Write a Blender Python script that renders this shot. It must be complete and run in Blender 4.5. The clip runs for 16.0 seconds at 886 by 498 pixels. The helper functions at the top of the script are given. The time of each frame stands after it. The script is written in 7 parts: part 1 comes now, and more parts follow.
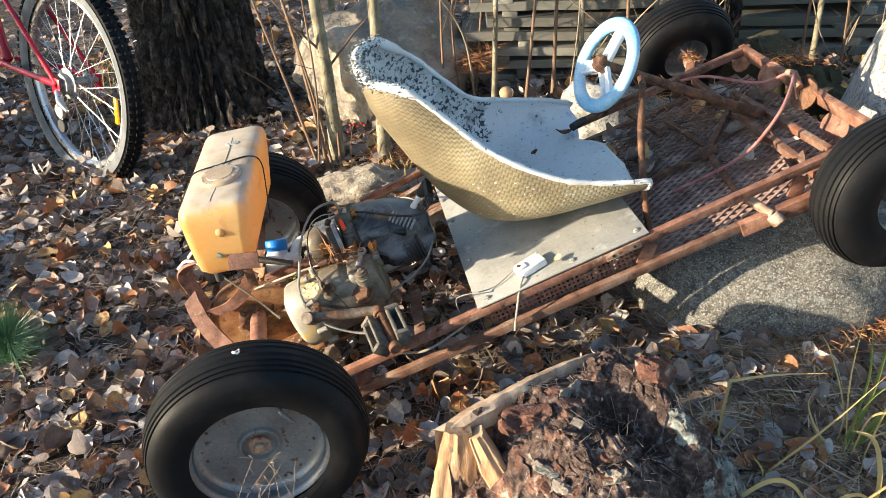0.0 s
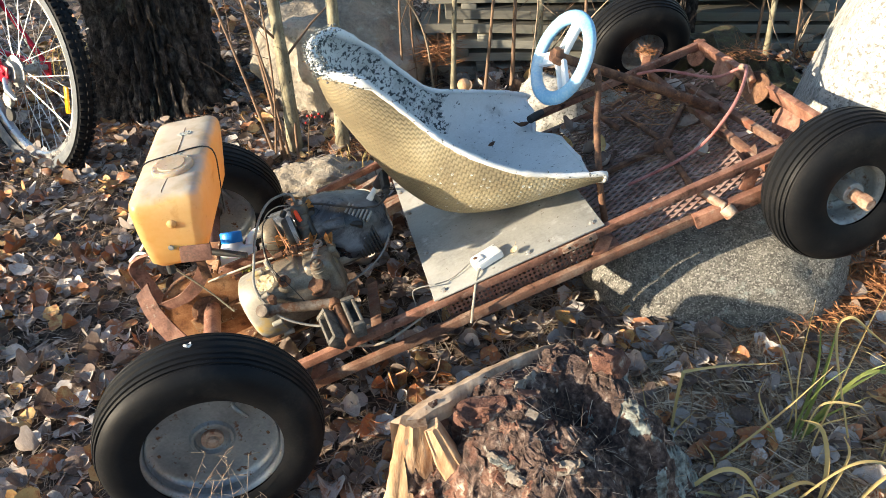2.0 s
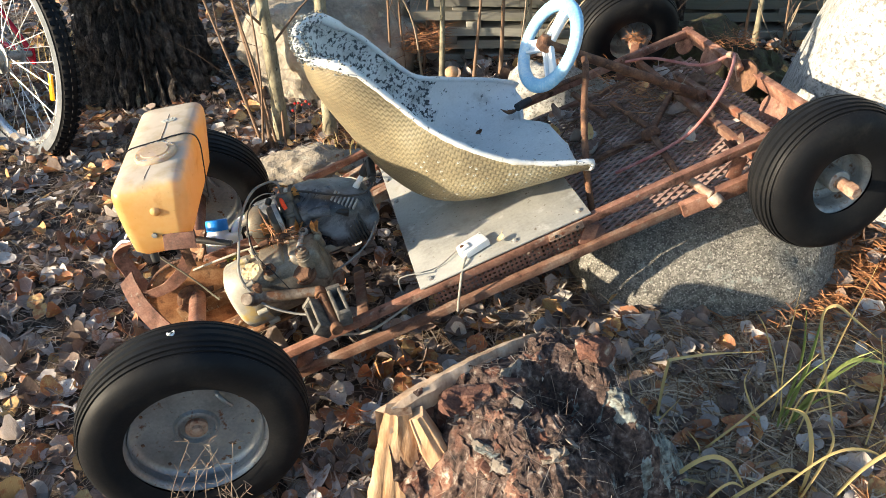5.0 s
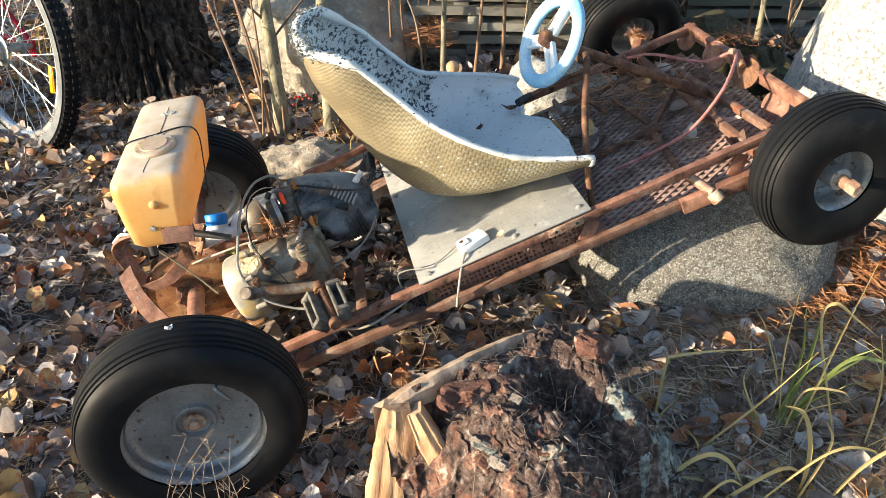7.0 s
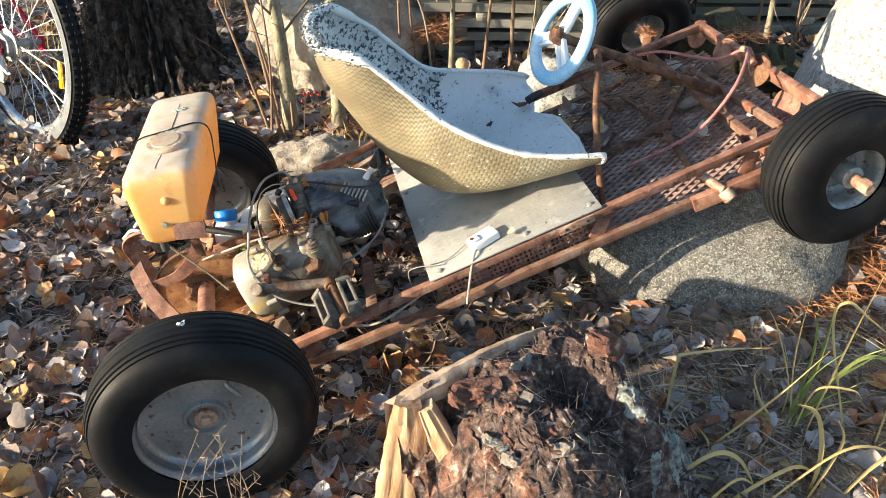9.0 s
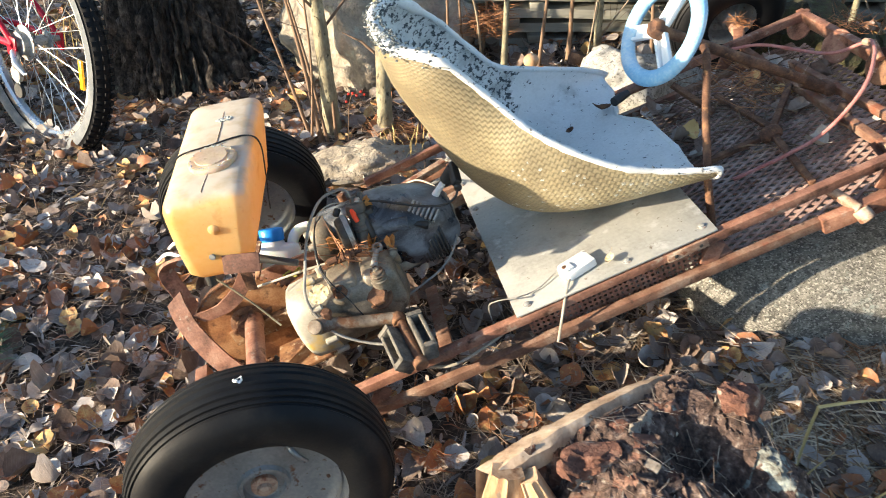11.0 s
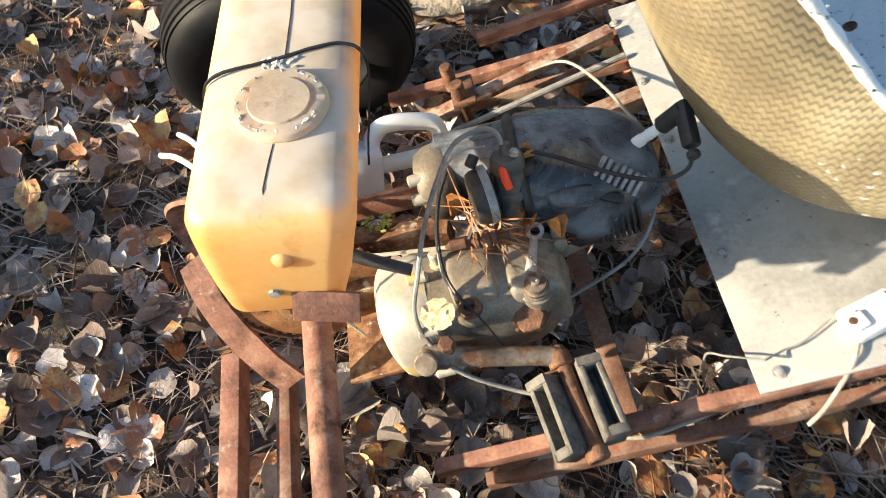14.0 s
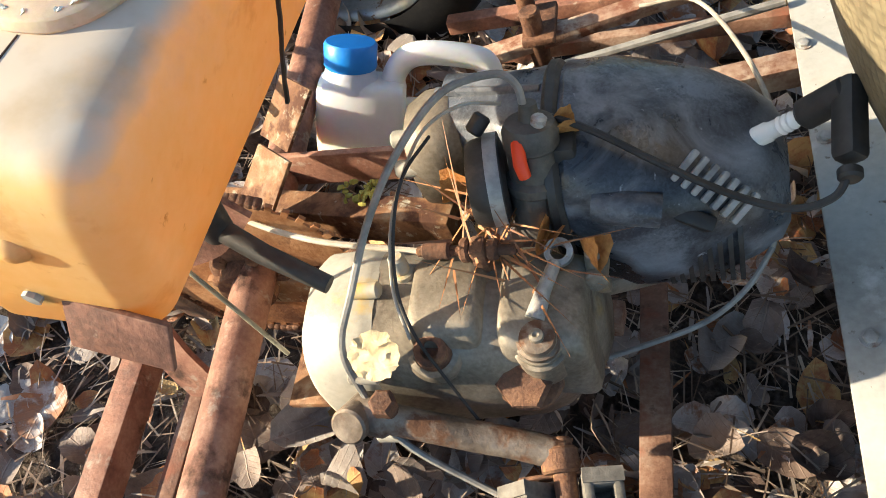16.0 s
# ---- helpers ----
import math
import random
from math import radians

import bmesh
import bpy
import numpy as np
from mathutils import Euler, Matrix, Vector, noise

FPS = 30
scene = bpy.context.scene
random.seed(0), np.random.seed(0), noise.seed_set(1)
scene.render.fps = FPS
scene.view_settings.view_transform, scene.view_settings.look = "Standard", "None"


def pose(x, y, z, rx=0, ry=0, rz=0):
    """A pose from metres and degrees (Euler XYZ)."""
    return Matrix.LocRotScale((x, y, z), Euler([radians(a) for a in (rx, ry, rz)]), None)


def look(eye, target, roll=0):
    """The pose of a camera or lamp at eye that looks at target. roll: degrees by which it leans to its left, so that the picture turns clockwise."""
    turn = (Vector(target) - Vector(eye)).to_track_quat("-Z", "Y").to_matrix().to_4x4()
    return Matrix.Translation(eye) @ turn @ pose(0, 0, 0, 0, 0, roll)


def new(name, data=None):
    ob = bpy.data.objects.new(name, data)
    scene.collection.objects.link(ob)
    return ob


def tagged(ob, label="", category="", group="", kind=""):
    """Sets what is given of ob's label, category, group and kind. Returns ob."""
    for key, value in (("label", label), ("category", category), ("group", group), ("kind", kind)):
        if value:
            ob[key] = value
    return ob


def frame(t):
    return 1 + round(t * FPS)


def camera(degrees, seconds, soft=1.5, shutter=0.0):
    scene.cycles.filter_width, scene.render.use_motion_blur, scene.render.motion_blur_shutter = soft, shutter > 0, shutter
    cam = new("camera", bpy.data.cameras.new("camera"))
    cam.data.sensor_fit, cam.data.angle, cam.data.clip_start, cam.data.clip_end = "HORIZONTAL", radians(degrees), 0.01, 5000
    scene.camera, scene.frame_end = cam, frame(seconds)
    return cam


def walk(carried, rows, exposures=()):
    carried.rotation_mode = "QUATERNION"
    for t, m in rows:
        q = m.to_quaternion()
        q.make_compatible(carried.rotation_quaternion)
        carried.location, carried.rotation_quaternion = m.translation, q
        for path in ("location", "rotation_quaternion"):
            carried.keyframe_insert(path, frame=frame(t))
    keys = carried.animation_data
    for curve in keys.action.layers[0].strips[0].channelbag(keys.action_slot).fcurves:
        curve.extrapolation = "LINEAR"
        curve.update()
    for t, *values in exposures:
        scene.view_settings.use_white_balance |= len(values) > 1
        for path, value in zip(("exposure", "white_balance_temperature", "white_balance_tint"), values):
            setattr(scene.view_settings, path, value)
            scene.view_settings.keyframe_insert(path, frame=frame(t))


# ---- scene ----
cam = camera(55.7, 16.0, soft=0.7, shutter=0.4)
PATH = [
    (0, (0.316, -0.913, 1.149), (0.225, 0.746, 0.036), -1.8),
    (0.5, (0.317, -0.912, 1.146), (0.241, 0.745, 0.029), -1.3),
    (1, (0.319, -0.912, 1.147), (0.253, 0.744, 0.027), -1.0),
    (1.5, (0.322, -0.912, 1.147), (0.291, 0.743, 0.024), -0.5),
    (2, (0.325, -0.909, 1.144), (0.325, 0.743, 0.016), -0.0),
    (2.5, (0.328, -0.91, 1.144), (0.338, 0.738, 0.012), 0.1),
    (3, (0.327, -0.912, 1.145), (0.338, 0.733, 0.006), 0.2),
    (3.5, (0.328, -0.911, 1.144), (0.343, 0.732, 0.003), 0.3),
    (4, (0.33, -0.909, 1.141), (0.347, 0.733, 0.0), 0.3),
    (6.5, (0.336, -0.902, 1.137), (0.36, 0.728, -0.022), 0.8),
    (7, (0.336, -0.902, 1.136), (0.355, 0.729, -0.021), 0.8),
    (7.5, (0.334, -0.902, 1.136), (0.351, 0.729, -0.022), 0.8),
    (8, (0.335, -0.904, 1.14), (0.345, 0.724, -0.023), 0.8),
    (10.3, (0.267, -0.876, 1.1), (0.279, 0.75, -0.064), 0.9),
    (10.5, (0.253, -0.828, 1.086), (0.263, 0.798, -0.078), 0.7),
    (11, (0.212, -0.705, 1.071), (0.195, 0.905, -0.115), -0.1),
    (11.5, (0.145, -0.67, 1.072), (0.116, 0.909, -0.156), 0.2),
    (12, (0.022, -0.603, 1.068), (0.031, 0.928, -0.218), 0.2),
    (12.5, (-0.025, -0.523, 1.056), (0.012, 0.994, -0.246), 0.3),
    (13, (0.017, -0.431, 1.021), (0.031, 1.037, -0.337), 1.2),
    (13.5, (0.015, -0.253, 0.956), (0.047, 1.071, -0.542), 4.2),
    (14, (-0.008, -0.113, 0.925), (0.049, 1.019, -0.723), 9.0),
    (14.5, (0.025, 0.001, 0.857), (-0.042, 1.055, -0.841), 6.9),
    (15, (0.096, 0.068, 0.769), (-0.136, 1.034, -0.967), 2.7),
    (15.5, (0.098, 0.095, 0.715), (-0.158, 1.033, -1.032), 3.1),
    (16, (0.095, 0.099, 0.717), (-0.157, 1.055, -1.021), 4.2),
]
walk(cam, [(t, look(eye, target, roll)) for t, eye, target, roll in PATH], [(0.0, 1.36), (4.2, 1.33), (8.2, 1.42), (10.5, 1.54), (13.0, 1.55), (14.5, 1.43), (16.0, 1.48)])

# ---------------------------------------------------------------- light
SUN_FROM = Vector((-0.9325, -0.3211, 0.165)).normalized()   # low autumn sun over the left shoulder
world = bpy.data.worlds.new("sky")
scene.world = world
world.use_nodes = True
wn, wl = world.node_tree.nodes, world.node_tree.links
sky = wn.new("ShaderNodeTexSky")
sky.sky_type, sky.sun_disc = "NISHITA", False
sky.sun_elevation = math.asin(SUN_FROM.z)
sky.sun_rotation = math.atan2(SUN_FROM.x, SUN_FROM.y)
wl.new(sky.outputs[0], wn["Background"].inputs["Color"])
sky.air_density, sky.dust_density, sky.ozone_density = 1.0, 0.8, 2.1
wn["Background"].inputs["Strength"].default_value = 0.148
sun = new("sun", bpy.data.lights.new("sun", "SUN"))
sun.data.energy, sun.data.angle, sun.data.color = 4.7, radians(0.6), (1.0, 0.85, 0.63)
sun.matrix_world = look(SUN_FROM * 10, (0, 0, 0))

# ---------------------------------------------------------------- mesh tools
RNG = random.Random(7)


def rnd(a, b):
    return RNG.uniform(a, b)


class Geo:
    """Collects vertices and faces for one mesh."""

    def __init__(self):
        self.v, self.f, self.m = [], [], []

    def add(self, verts, faces, m=None, mat=0):
        o = len(self.v)
        self.v += [tuple(m @ Vector(p)) for p in verts] if m is not None else [tuple(p) for p in verts]
        self.f += [tuple(i + o for i in f) for f in faces]
        self.m += [mat] * len(faces)
        return self

    def box(self, size, m=None, bevel=0.0, mat=0):
        x, y, z = size[0] / 2, size[1] / 2, size[2] / 2
        b = min(bevel, 0.9 * min(x, y, z))
        if b <= 0:
            v = [(sx * x, sy * y, sz * z) for sx in (-1, 1) for sy in (-1, 1) for sz in (-1, 1)]
            f = [(0, 1, 3, 2), (4, 6, 7, 5), (0, 4, 5, 1), (2, 3, 7, 6), (0, 2, 6, 4), (1, 5, 7, 3)]
            return self.add(v, f, m, mat)
        bm = bmesh.new()
        bmesh.ops.create_cube(bm, size=1, matrix=Matrix.Diagonal((2 * x, 2 * y, 2 * z, 1)))
        bmesh.ops.bevel(bm, geom=bm.edges[:], offset=b, segments=3 if b > 0.012 else 2, profile=0.5, affect="EDGES")
        bm.verts.index_update()
        v, f = [p.co.copy() for p in bm.verts], [[p.index for p in q.verts] for q in bm.faces]
        bm.free()
        return self.add(v, f, m, mat)

    def beam(self, a, b, w, h, up=(0, 0, 1), bevel=0.002, mat=0):
        """A bar of section w x h from a to b, its h side along up."""
        a, b = Vector(a), Vector(b)
        x = (b - a).normalized()
        y = Vector(up).cross(x).normalized()
        z = x.cross(y)
        m = Matrix((x, y, z)).transposed().to_4x4()
        m.translation = (a + b) / 2
        return self.box(((b - a).length, w, h), m, bevel, mat)

    def tube(self, pts, r, n=10, cap=True, mat=0, m=None):
        pts = [Vector(p) for p in pts]
        rs = r if isinstance(r, (list, tuple)) else [r] * len(pts)
        v, f = [], []
        t0 = (pts[1] - pts[0]).normalized()
        side = t0.orthogonal().normalized()
        for i, p in enumerate(pts):
            t = (pts[min(i + 1, len(pts) - 1)] - pts[max(i - 1, 0)]).normalized()
            side = (side - t * side.dot(t)).normalized()
            up = t.cross(side)
            v += [p + rs[i] * (math.cos(2 * math.pi * k / n) * side + math.sin(2 * math.pi * k / n) * up) for k in range(n)]
        for i in range(len(pts) - 1):
            for k in range(n):
                f.append((i * n + k, i * n + (k + 1) % n, (i + 1) * n + (k + 1) % n, (i + 1) * n + k))
        if cap:
            f += [tuple(range(n - 1, -1, -1)), tuple(range((len(pts) - 1) * n, len(pts) * n))]
        return self.add(v, f, m, mat)

    def lathe(self, profile, n=32, m=None, mat=0, closed=False, cap=True):
        """Turns (radius, height) pairs round z."""
        v, f = [], []
        for r, z in profile:
            v += [(r * math.cos(2 * math.pi * k / n), r * math.sin(2 * math.pi * k / n), z) for k in range(n)]
        rows = len(profile)
        for i in range(rows if closed else rows - 1):
            j = (i + 1) % rows
            for k in range(n):
                f.append((i * n + k, i * n + (k + 1) % n, j * n + (k + 1) % n, j * n + k))
        if not closed and cap:
            if profile[0][0] > 1e-6:
                f.append(tuple(range(n - 1, -1, -1)))
            if profile[-1][0] > 1e-6:
                f.append(tuple(range((rows - 1) * n, rows * n)))
        return self.add(v, f, m, mat)

    def cyl(self, a, b, r, n=20, bevel=0.0015, mat=0):
        a, b = Vector(a), Vector(b)
        d = (b - a).length
        m = Matrix.Translation(a) @ (b - a).to_track_quat("Z", "Y").to_matrix().to_4x4()
        e = min(bevel, r * 0.4, d * 0.3)
        return self.lathe([(r - e, 0), (r, e), (r, d - e), (r - e, d)], n, m, mat)

    def grid(self, rows, mat=0, m=None, wrap=False):
        nr, nc = len(rows), len(rows[0])
        v = [p for row in rows for p in row]
        f = [(i * nc + j, i * nc + (j + 1) % nc, (i + 1) * nc + (j + 1) % nc, (i + 1) * nc + j)
             for i in range(nr - 1) for j in range(nc if wrap else nc - 1)]
        return self.add(v, f, m, mat)

    def blob(self, size, m=None, mat=0, sub=3, power=1.0):
        """A rounded body: an icosphere drawn out to the size, squarer for a power below 1."""
        bm = bmesh.new()
        bmesh.ops.create_icosphere(bm, subdivisions=sub, radius=1)
        bm.verts.index_update()
        v = [[math.copysign(abs(c) ** power, c) * s / 2 for c, s in zip(p.co, size)] for p in bm.verts]
        f = [[p.index for p in q.verts] for q in bm.faces]
        bm.free()
        return self.add(v, f, m, mat)

    def rough(self, amount, scale, octaves=3, seed=0.0, start=0):
        for i in range(start, len(self.v)):
            p = Vector(self.v[i])
            q = p * scale + Vector((seed, seed * 1.7, -seed))
            d = Vector((noise.fractal(q, 1, 2, octaves), noise.fractal(q + Vector((31, 7, 3)), 1, 2, octaves),
                        noise.fractal(q + Vector((5, 47, 19)), 1, 2, octaves)))
            self.v[i] = tuple(p + d * amount)
        return self

    def mesh(self, name, mats, smooth=38):
        me = bpy.data.meshes.new(name)
        me.from_pydata(self.v, [], self.f)
        for a in mats if isinstance(mats, (list, tuple)) else [mats]:
            me.materials.append(a)
        me.polygons.foreach_set("material_index", self.m)
        if smooth:
            me.polygons.foreach_set("use_smooth", [True] * len(self.f))
            me.set_sharp_from_angle(angle=radians(smooth))
        me.update()
        return me


def part(name, geo, mats, parent, label="", smooth=38):
    ob = new(name, geo.mesh(name, mats, smooth) if isinstance(geo, Geo) else geo)
    ob.parent = parent
    return tagged(ob, label) if label else ob


def thing(name, m, label, category, group="", kind=""):
    ob = new(name)
    ob.empty_display_size = 0.1
    ob.matrix_world = m
    return tagged(ob, label, category, group, kind)


def solid(name, geo, mats, label, category, group="", kind="", smooth=38, at=None):
    """A thing of one mesh; its origin is put at the point at."""
    if at is not None:
        a = Vector(at)
        geo.v = [tuple(Vector(p) - a) for p in geo.v]
    ob = new(name, geo.mesh(name, mats, smooth))
    if at is not None:
        ob.location = at
    return tagged(ob, label, category, group, kind)


def spline(pts, n=8):
    """A smooth line through the points."""
    p = [Vector(q) for q in pts]
    p = [2 * p[0] - p[1]] + p + [2 * p[-1] - p[-2]]
    out = []
    for i in range(1, len(p) - 2):
        for k in range(n):
            t = k / n
            a, b, c, d = p[i - 1], p[i], p[i + 1], p[i + 2]
            out.append(0.5 * (2 * b + (c - a) * t + (2 * a - 5 * b + 4 * c - d) * t * t + (3 * b - a - 3 * c + d) * t ** 3))
    return out + [p[-2]]


def axis_m(origin, z, x=(1, 0, 0)):
    z = Vector(z).normalized()
    x = Vector(x)
    x = (x - z * x.dot(z)).normalized()
    m = Matrix((x, z.cross(x), z)).transposed().to_4x4()
    m.translation = origin
    return m


# ---------------------------------------------------------------- materials
def material(name, colours, scale=20, rough=(0.5, 0.8), metal=0.0, bump=0.3, fine=200, spots=(), island=0.0, per_object=0.0,
             spec=0.5, stretch=(1, 1, 1), detail=8, bump_dist=0.002, distortion=0.0):
    """Mottled colour from noise at two scales, with spots of other colours and a fine relief."""
    a = bpy.data.materials.new(name)
    a.use_nodes = True
    n, l = a.node_tree.nodes, a.node_tree.links
    b = n["Principled BSDF"]
    co = n.new("ShaderNodeTexCoord")
    mp = n.new("ShaderNodeMapping")
    mp.inputs["Scale"].default_value = stretch
    l.new(co.outputs["Object"], mp.inputs["Vector"])

    def tex(s, d=detail, r=0.55):
        t = n.new("ShaderNodeTexNoise")
        t.inputs["Scale"].default_value, t.inputs["Detail"].default_value, t.inputs["Roughness"].default_value = s, d, r
        t.inputs["Distortion"].default_value = distortion
        l.new(mp.outputs[0], t.inputs["Vector"])
        return t.outputs["Fac"]

    def math_node(op, x, y):
        t = n.new("ShaderNodeMath")
        t.operation = op
        for i, v in enumerate((x, y)):
            if isinstance(v, (int, float)):
                t.inputs[i].default_value = v
            else:
                l.new(v, t.inputs[i])
        return t.outputs[0]

    fac = tex(scale)
    fac = math_node("ADD", fac, math_node("MULTIPLY", math_node("SUBTRACT", tex(fine, 4), 0.5), 0.35))
    if island or per_object:
        if island:
            src = n.new("ShaderNodeNewGeometry").outputs["Random Per Island"]
        else:
            src = n.new("ShaderNodeObjectInfo").outputs["Random"]
        fac = math_node("ADD", math_node("MULTIPLY", fac, 1 - max(island, per_object)), math_node("MULTIPLY", src, max(island, per_object)))
    ramp = n.new("ShaderNodeValToRGB")
    l.new(fac, ramp.inputs[0])
    e = ramp.color_ramp.elements
    while len(e) < len(colours):
        e.new(0.5)
    for q, (pos, c) in zip(e, colours):
        q.position, q.color = pos, (*c, 1)
    colour = ramp.outputs[0]
    rgh = n.new("ShaderNodeMapRange")
    l.new(tex(scale * 1.7, 6), rgh.inputs[0])
    rgh.inputs[1].default_value, rgh.inputs[2].default_value = 0.3, 0.7
    rgh.inputs[3].default_value, rgh.inputs[4].default_value = rough
    roughness = rgh.outputs[0]
    metallic = None
    for c, s, lo, hi, sr in spots:
        t = n.new("ShaderNodeMapRange")
        l.new(tex(s, 7, 0.62), t.inputs[0])
        t.inputs[1].default_value, t.inputs[2].default_value = lo, hi
        mx = n.new("ShaderNodeMix")
        mx.data_type = "RGBA"
        l.new(t.outputs[0], mx.inputs[0])
        l.new(colour, mx.inputs[6])
        mx.inputs[7].default_value = (*c, 1)
        colour = mx.outputs[2]
        mr = n.new("ShaderNodeMix")
        l.new(t.outputs[0], mr.inputs[0])
        l.new(roughness, mr.inputs[2])
        mr.inputs[3].default_value = sr
        roughness = mr.outputs[0]
        if metal:
            mm = n.new("ShaderNodeMix")
            l.new(t.outputs[0], mm.inputs[0])
            if metallic:
                l.new(metallic, mm.inputs[2])
            else:
                mm.inputs[2].default_value = metal
            mm.inputs[3].default_value = 0.0
            metallic = mm.outputs[0]
    l.new(colour, b.inputs["Base Color"])
    l.new(roughness, b.inputs["Roughness"])
    if metallic:
        l.new(metallic, b.inputs["Metallic"])
    else:
        b.inputs["Metallic"].default_value = metal
    b.inputs["Specular IOR Level"].default_value = spec
    if bump:
        bp = n.new("ShaderNodeBump")
        bp.inputs["Strength"].default_value, bp.inputs["Distance"].default_value = bump, bump_dist
        l.new(math_node("ADD", tex(scale * 2.5, 8, 0.65), math_node("MULTIPLY", tex(fine, 4), 0.4)), bp.inputs["Height"])
        l.new(bp.outputs[0], b.inputs["Normal"])
    return a


RUST = material("rusty_red_oxide_paint", [(0.3, (0.11, 0.050, 0.034)), (0.5, (0.24, 0.108, 0.070)), (0.68, (0.35, 0.19, 0.13))], 28, (0.55, 0.85),
                bump=0.5, fine=300, spots=[((0.36, 0.30, 0.24), 60, 0.60, 0.72, 0.8), ((0.055, 0.024, 0.014), 35, 0.56, 0.70, 0.9)])
RUST_WORN = material("worn_rust_with_grey_primer", [(0.3, (0.10, 0.045, 0.028)), (0.5, (0.20, 0.105, 0.068)), (0.7, (0.31, 0.225, 0.17))], 26, (0.6, 0.9), bump=0.6, fine=300,
                     spots=[((0.22, 0.075, 0.04), 20, 0.54, 0.66, 0.85), ((0.05, 0.024, 0.016), 50, 0.60, 0.70, 0.9)])
RUST_ORANGE = material("bright_orange_rust", [(0.3, (0.15, 0.055, 0.022)), (0.5, (0.33, 0.145, 0.058)), (0.7, (0.50, 0.27, 0.13))], 26, (0.65, 0.9), bump=0.5, fine=300,
                       spots=[((0.10, 0.045, 0.025), 34, 0.56, 0.68, 0.9)])
RUST_BARE = material("bare_brown_rust", [(0.3, (0.05, 0.024, 0.015)), (0.5, (0.13, 0.060, 0.033)), (0.7, (0.24, 0.12, 0.062))], 45, (0.7, 0.95), bump=0.7, fine=420,
                     spots=[((0.28, 0.15, 0.07), 70, 0.58, 0.70, 0.95)])
RUST_PALE = material("worn_primer_on_rust", [(0.3, (0.20, 0.085, 0.05)), (0.5, (0.36, 0.24, 0.17)), (0.7, (0.50, 0.42, 0.33))], 30, (0.6, 0.85), bump=0.5,
                     spots=[((0.17, 0.06, 0.03), 42, 0.50, 0.62, 0.9)])
RUBBER = material("weathered_black_rubber", [(0.3, (0.006, 0.0065, 0.008)), (0.55, (0.010, 0.0105, 0.012)), (0.75, (0.020, 0.0195, 0.019))], 14, (0.46, 0.64), bump=0.25, spec=0.15,
                  fine=240, spots=[((0.085, 0.074, 0.057), 9, 0.66, 0.90, 0.8)])
SIDEWALL = material("dusty_grey_rubber", [(0.3, (0.09, 0.10, 0.11)), (0.7, (0.20, 0.21, 0.22))], 20, (0.7, 0.9), bump=0.2)
RIM_GREY = material("dull_grey_wheel_paint", [(0.3, (0.16, 0.172, 0.186)), (0.55, (0.29, 0.305, 0.32)), (0.75, (0.42, 0.425, 0.42))], 10, (0.30, 0.5), bump=0.2,
                    metal=0.55, spots=[((0.33, 0.28, 0.21), 9, 0.60, 0.80, 0.85), ((0.13, 0.055, 0.025), 40, 0.62, 0.68, 0.9), ((0.10, 0.045, 0.022), 120, 0.65, 0.69, 0.9)])
STEEL = material("dirty_zinc_plated_steel", [(0.3, (0.26, 0.26, 0.25)), (0.7, (0.50, 0.50, 0.48))], 60, (0.35, 0.6), metal=0.35, bump=0.3,
                 spots=[((0.16, 0.075, 0.035), 60, 0.55, 0.68, 0.9)])
PLATE = material("oxidised_aluminium_sheet", [(0.3, (0.28, 0.275, 0.25)), (0.5, (0.40, 0.395, 0.365)), (0.72, (0.50, 0.49, 0.455))], 9, (0.45, 0.65), metal=0.3, bump=0.2,
                 fine=160, spots=[((0.27, 0.24, 0.20), 20, 0.58, 0.74, 0.85), ((0.60, 0.60, 0.58), 24, 0.58, 0.74, 0.5), ((0.16, 0.13, 0.10), 90, 0.64, 0.70, 0.9)])
TANK = material("yellowed_translucent_plastic", [(0.3, (0.70, 0.47, 0.16)), (0.55, (0.77, 0.59, 0.27)), (0.75, (0.79, 0.66, 0.38))], 8, (0.35, 0.55), bump=0.12,
                fine=120, spots=[((0.42, 0.18, 0.05), 26, 0.60, 0.80, 0.7), ((0.22, 0.10, 0.04), 70, 0.66, 0.74, 0.8), ((0.60, 0.52, 0.38), 14, 0.58, 0.74, 0.85)])
TANK_DUST = material("plastic_greyed_by_dust", [(0.3, (0.36, 0.29, 0.21)), (0.55, (0.52, 0.44, 0.34)), (0.75, (0.62, 0.54, 0.41))], 12, (0.7, 0.9), bump=0.25,
                     fine=300, spots=[((0.20, 0.16, 0.12), 90, 0.60, 0.72, 0.95)])
CASE = material("dirty_cast_aluminium", [(0.3, (0.10, 0.082, 0.060)), (0.5, (0.205, 0.176, 0.135)), (0.72, (0.32, 0.285, 0.23))], 22, (0.40, 0.68), metal=0.35, bump=0.3,
                fine=350, spots=[((0.42, 0.29, 0.09), 10, 0.66, 0.76, 0.8), ((0.085, 0.063, 0.043), 24, 0.58, 0.72, 0.95)])
COVER = material("pale_cast_cover", [(0.3, (0.30, 0.285, 0.24)), (0.6, (0.46, 0.44, 0.38)), (0.75, (0.54, 0.52, 0.46))], 14, (0.5, 0.75), metal=0.2, bump=0.25,
                 spots=[((0.55, 0.36, 0.06), 9, 0.57, 0.66, 0.8), ((0.13, 0.10, 0.07), 34, 0.62, 0.76, 0.95)])
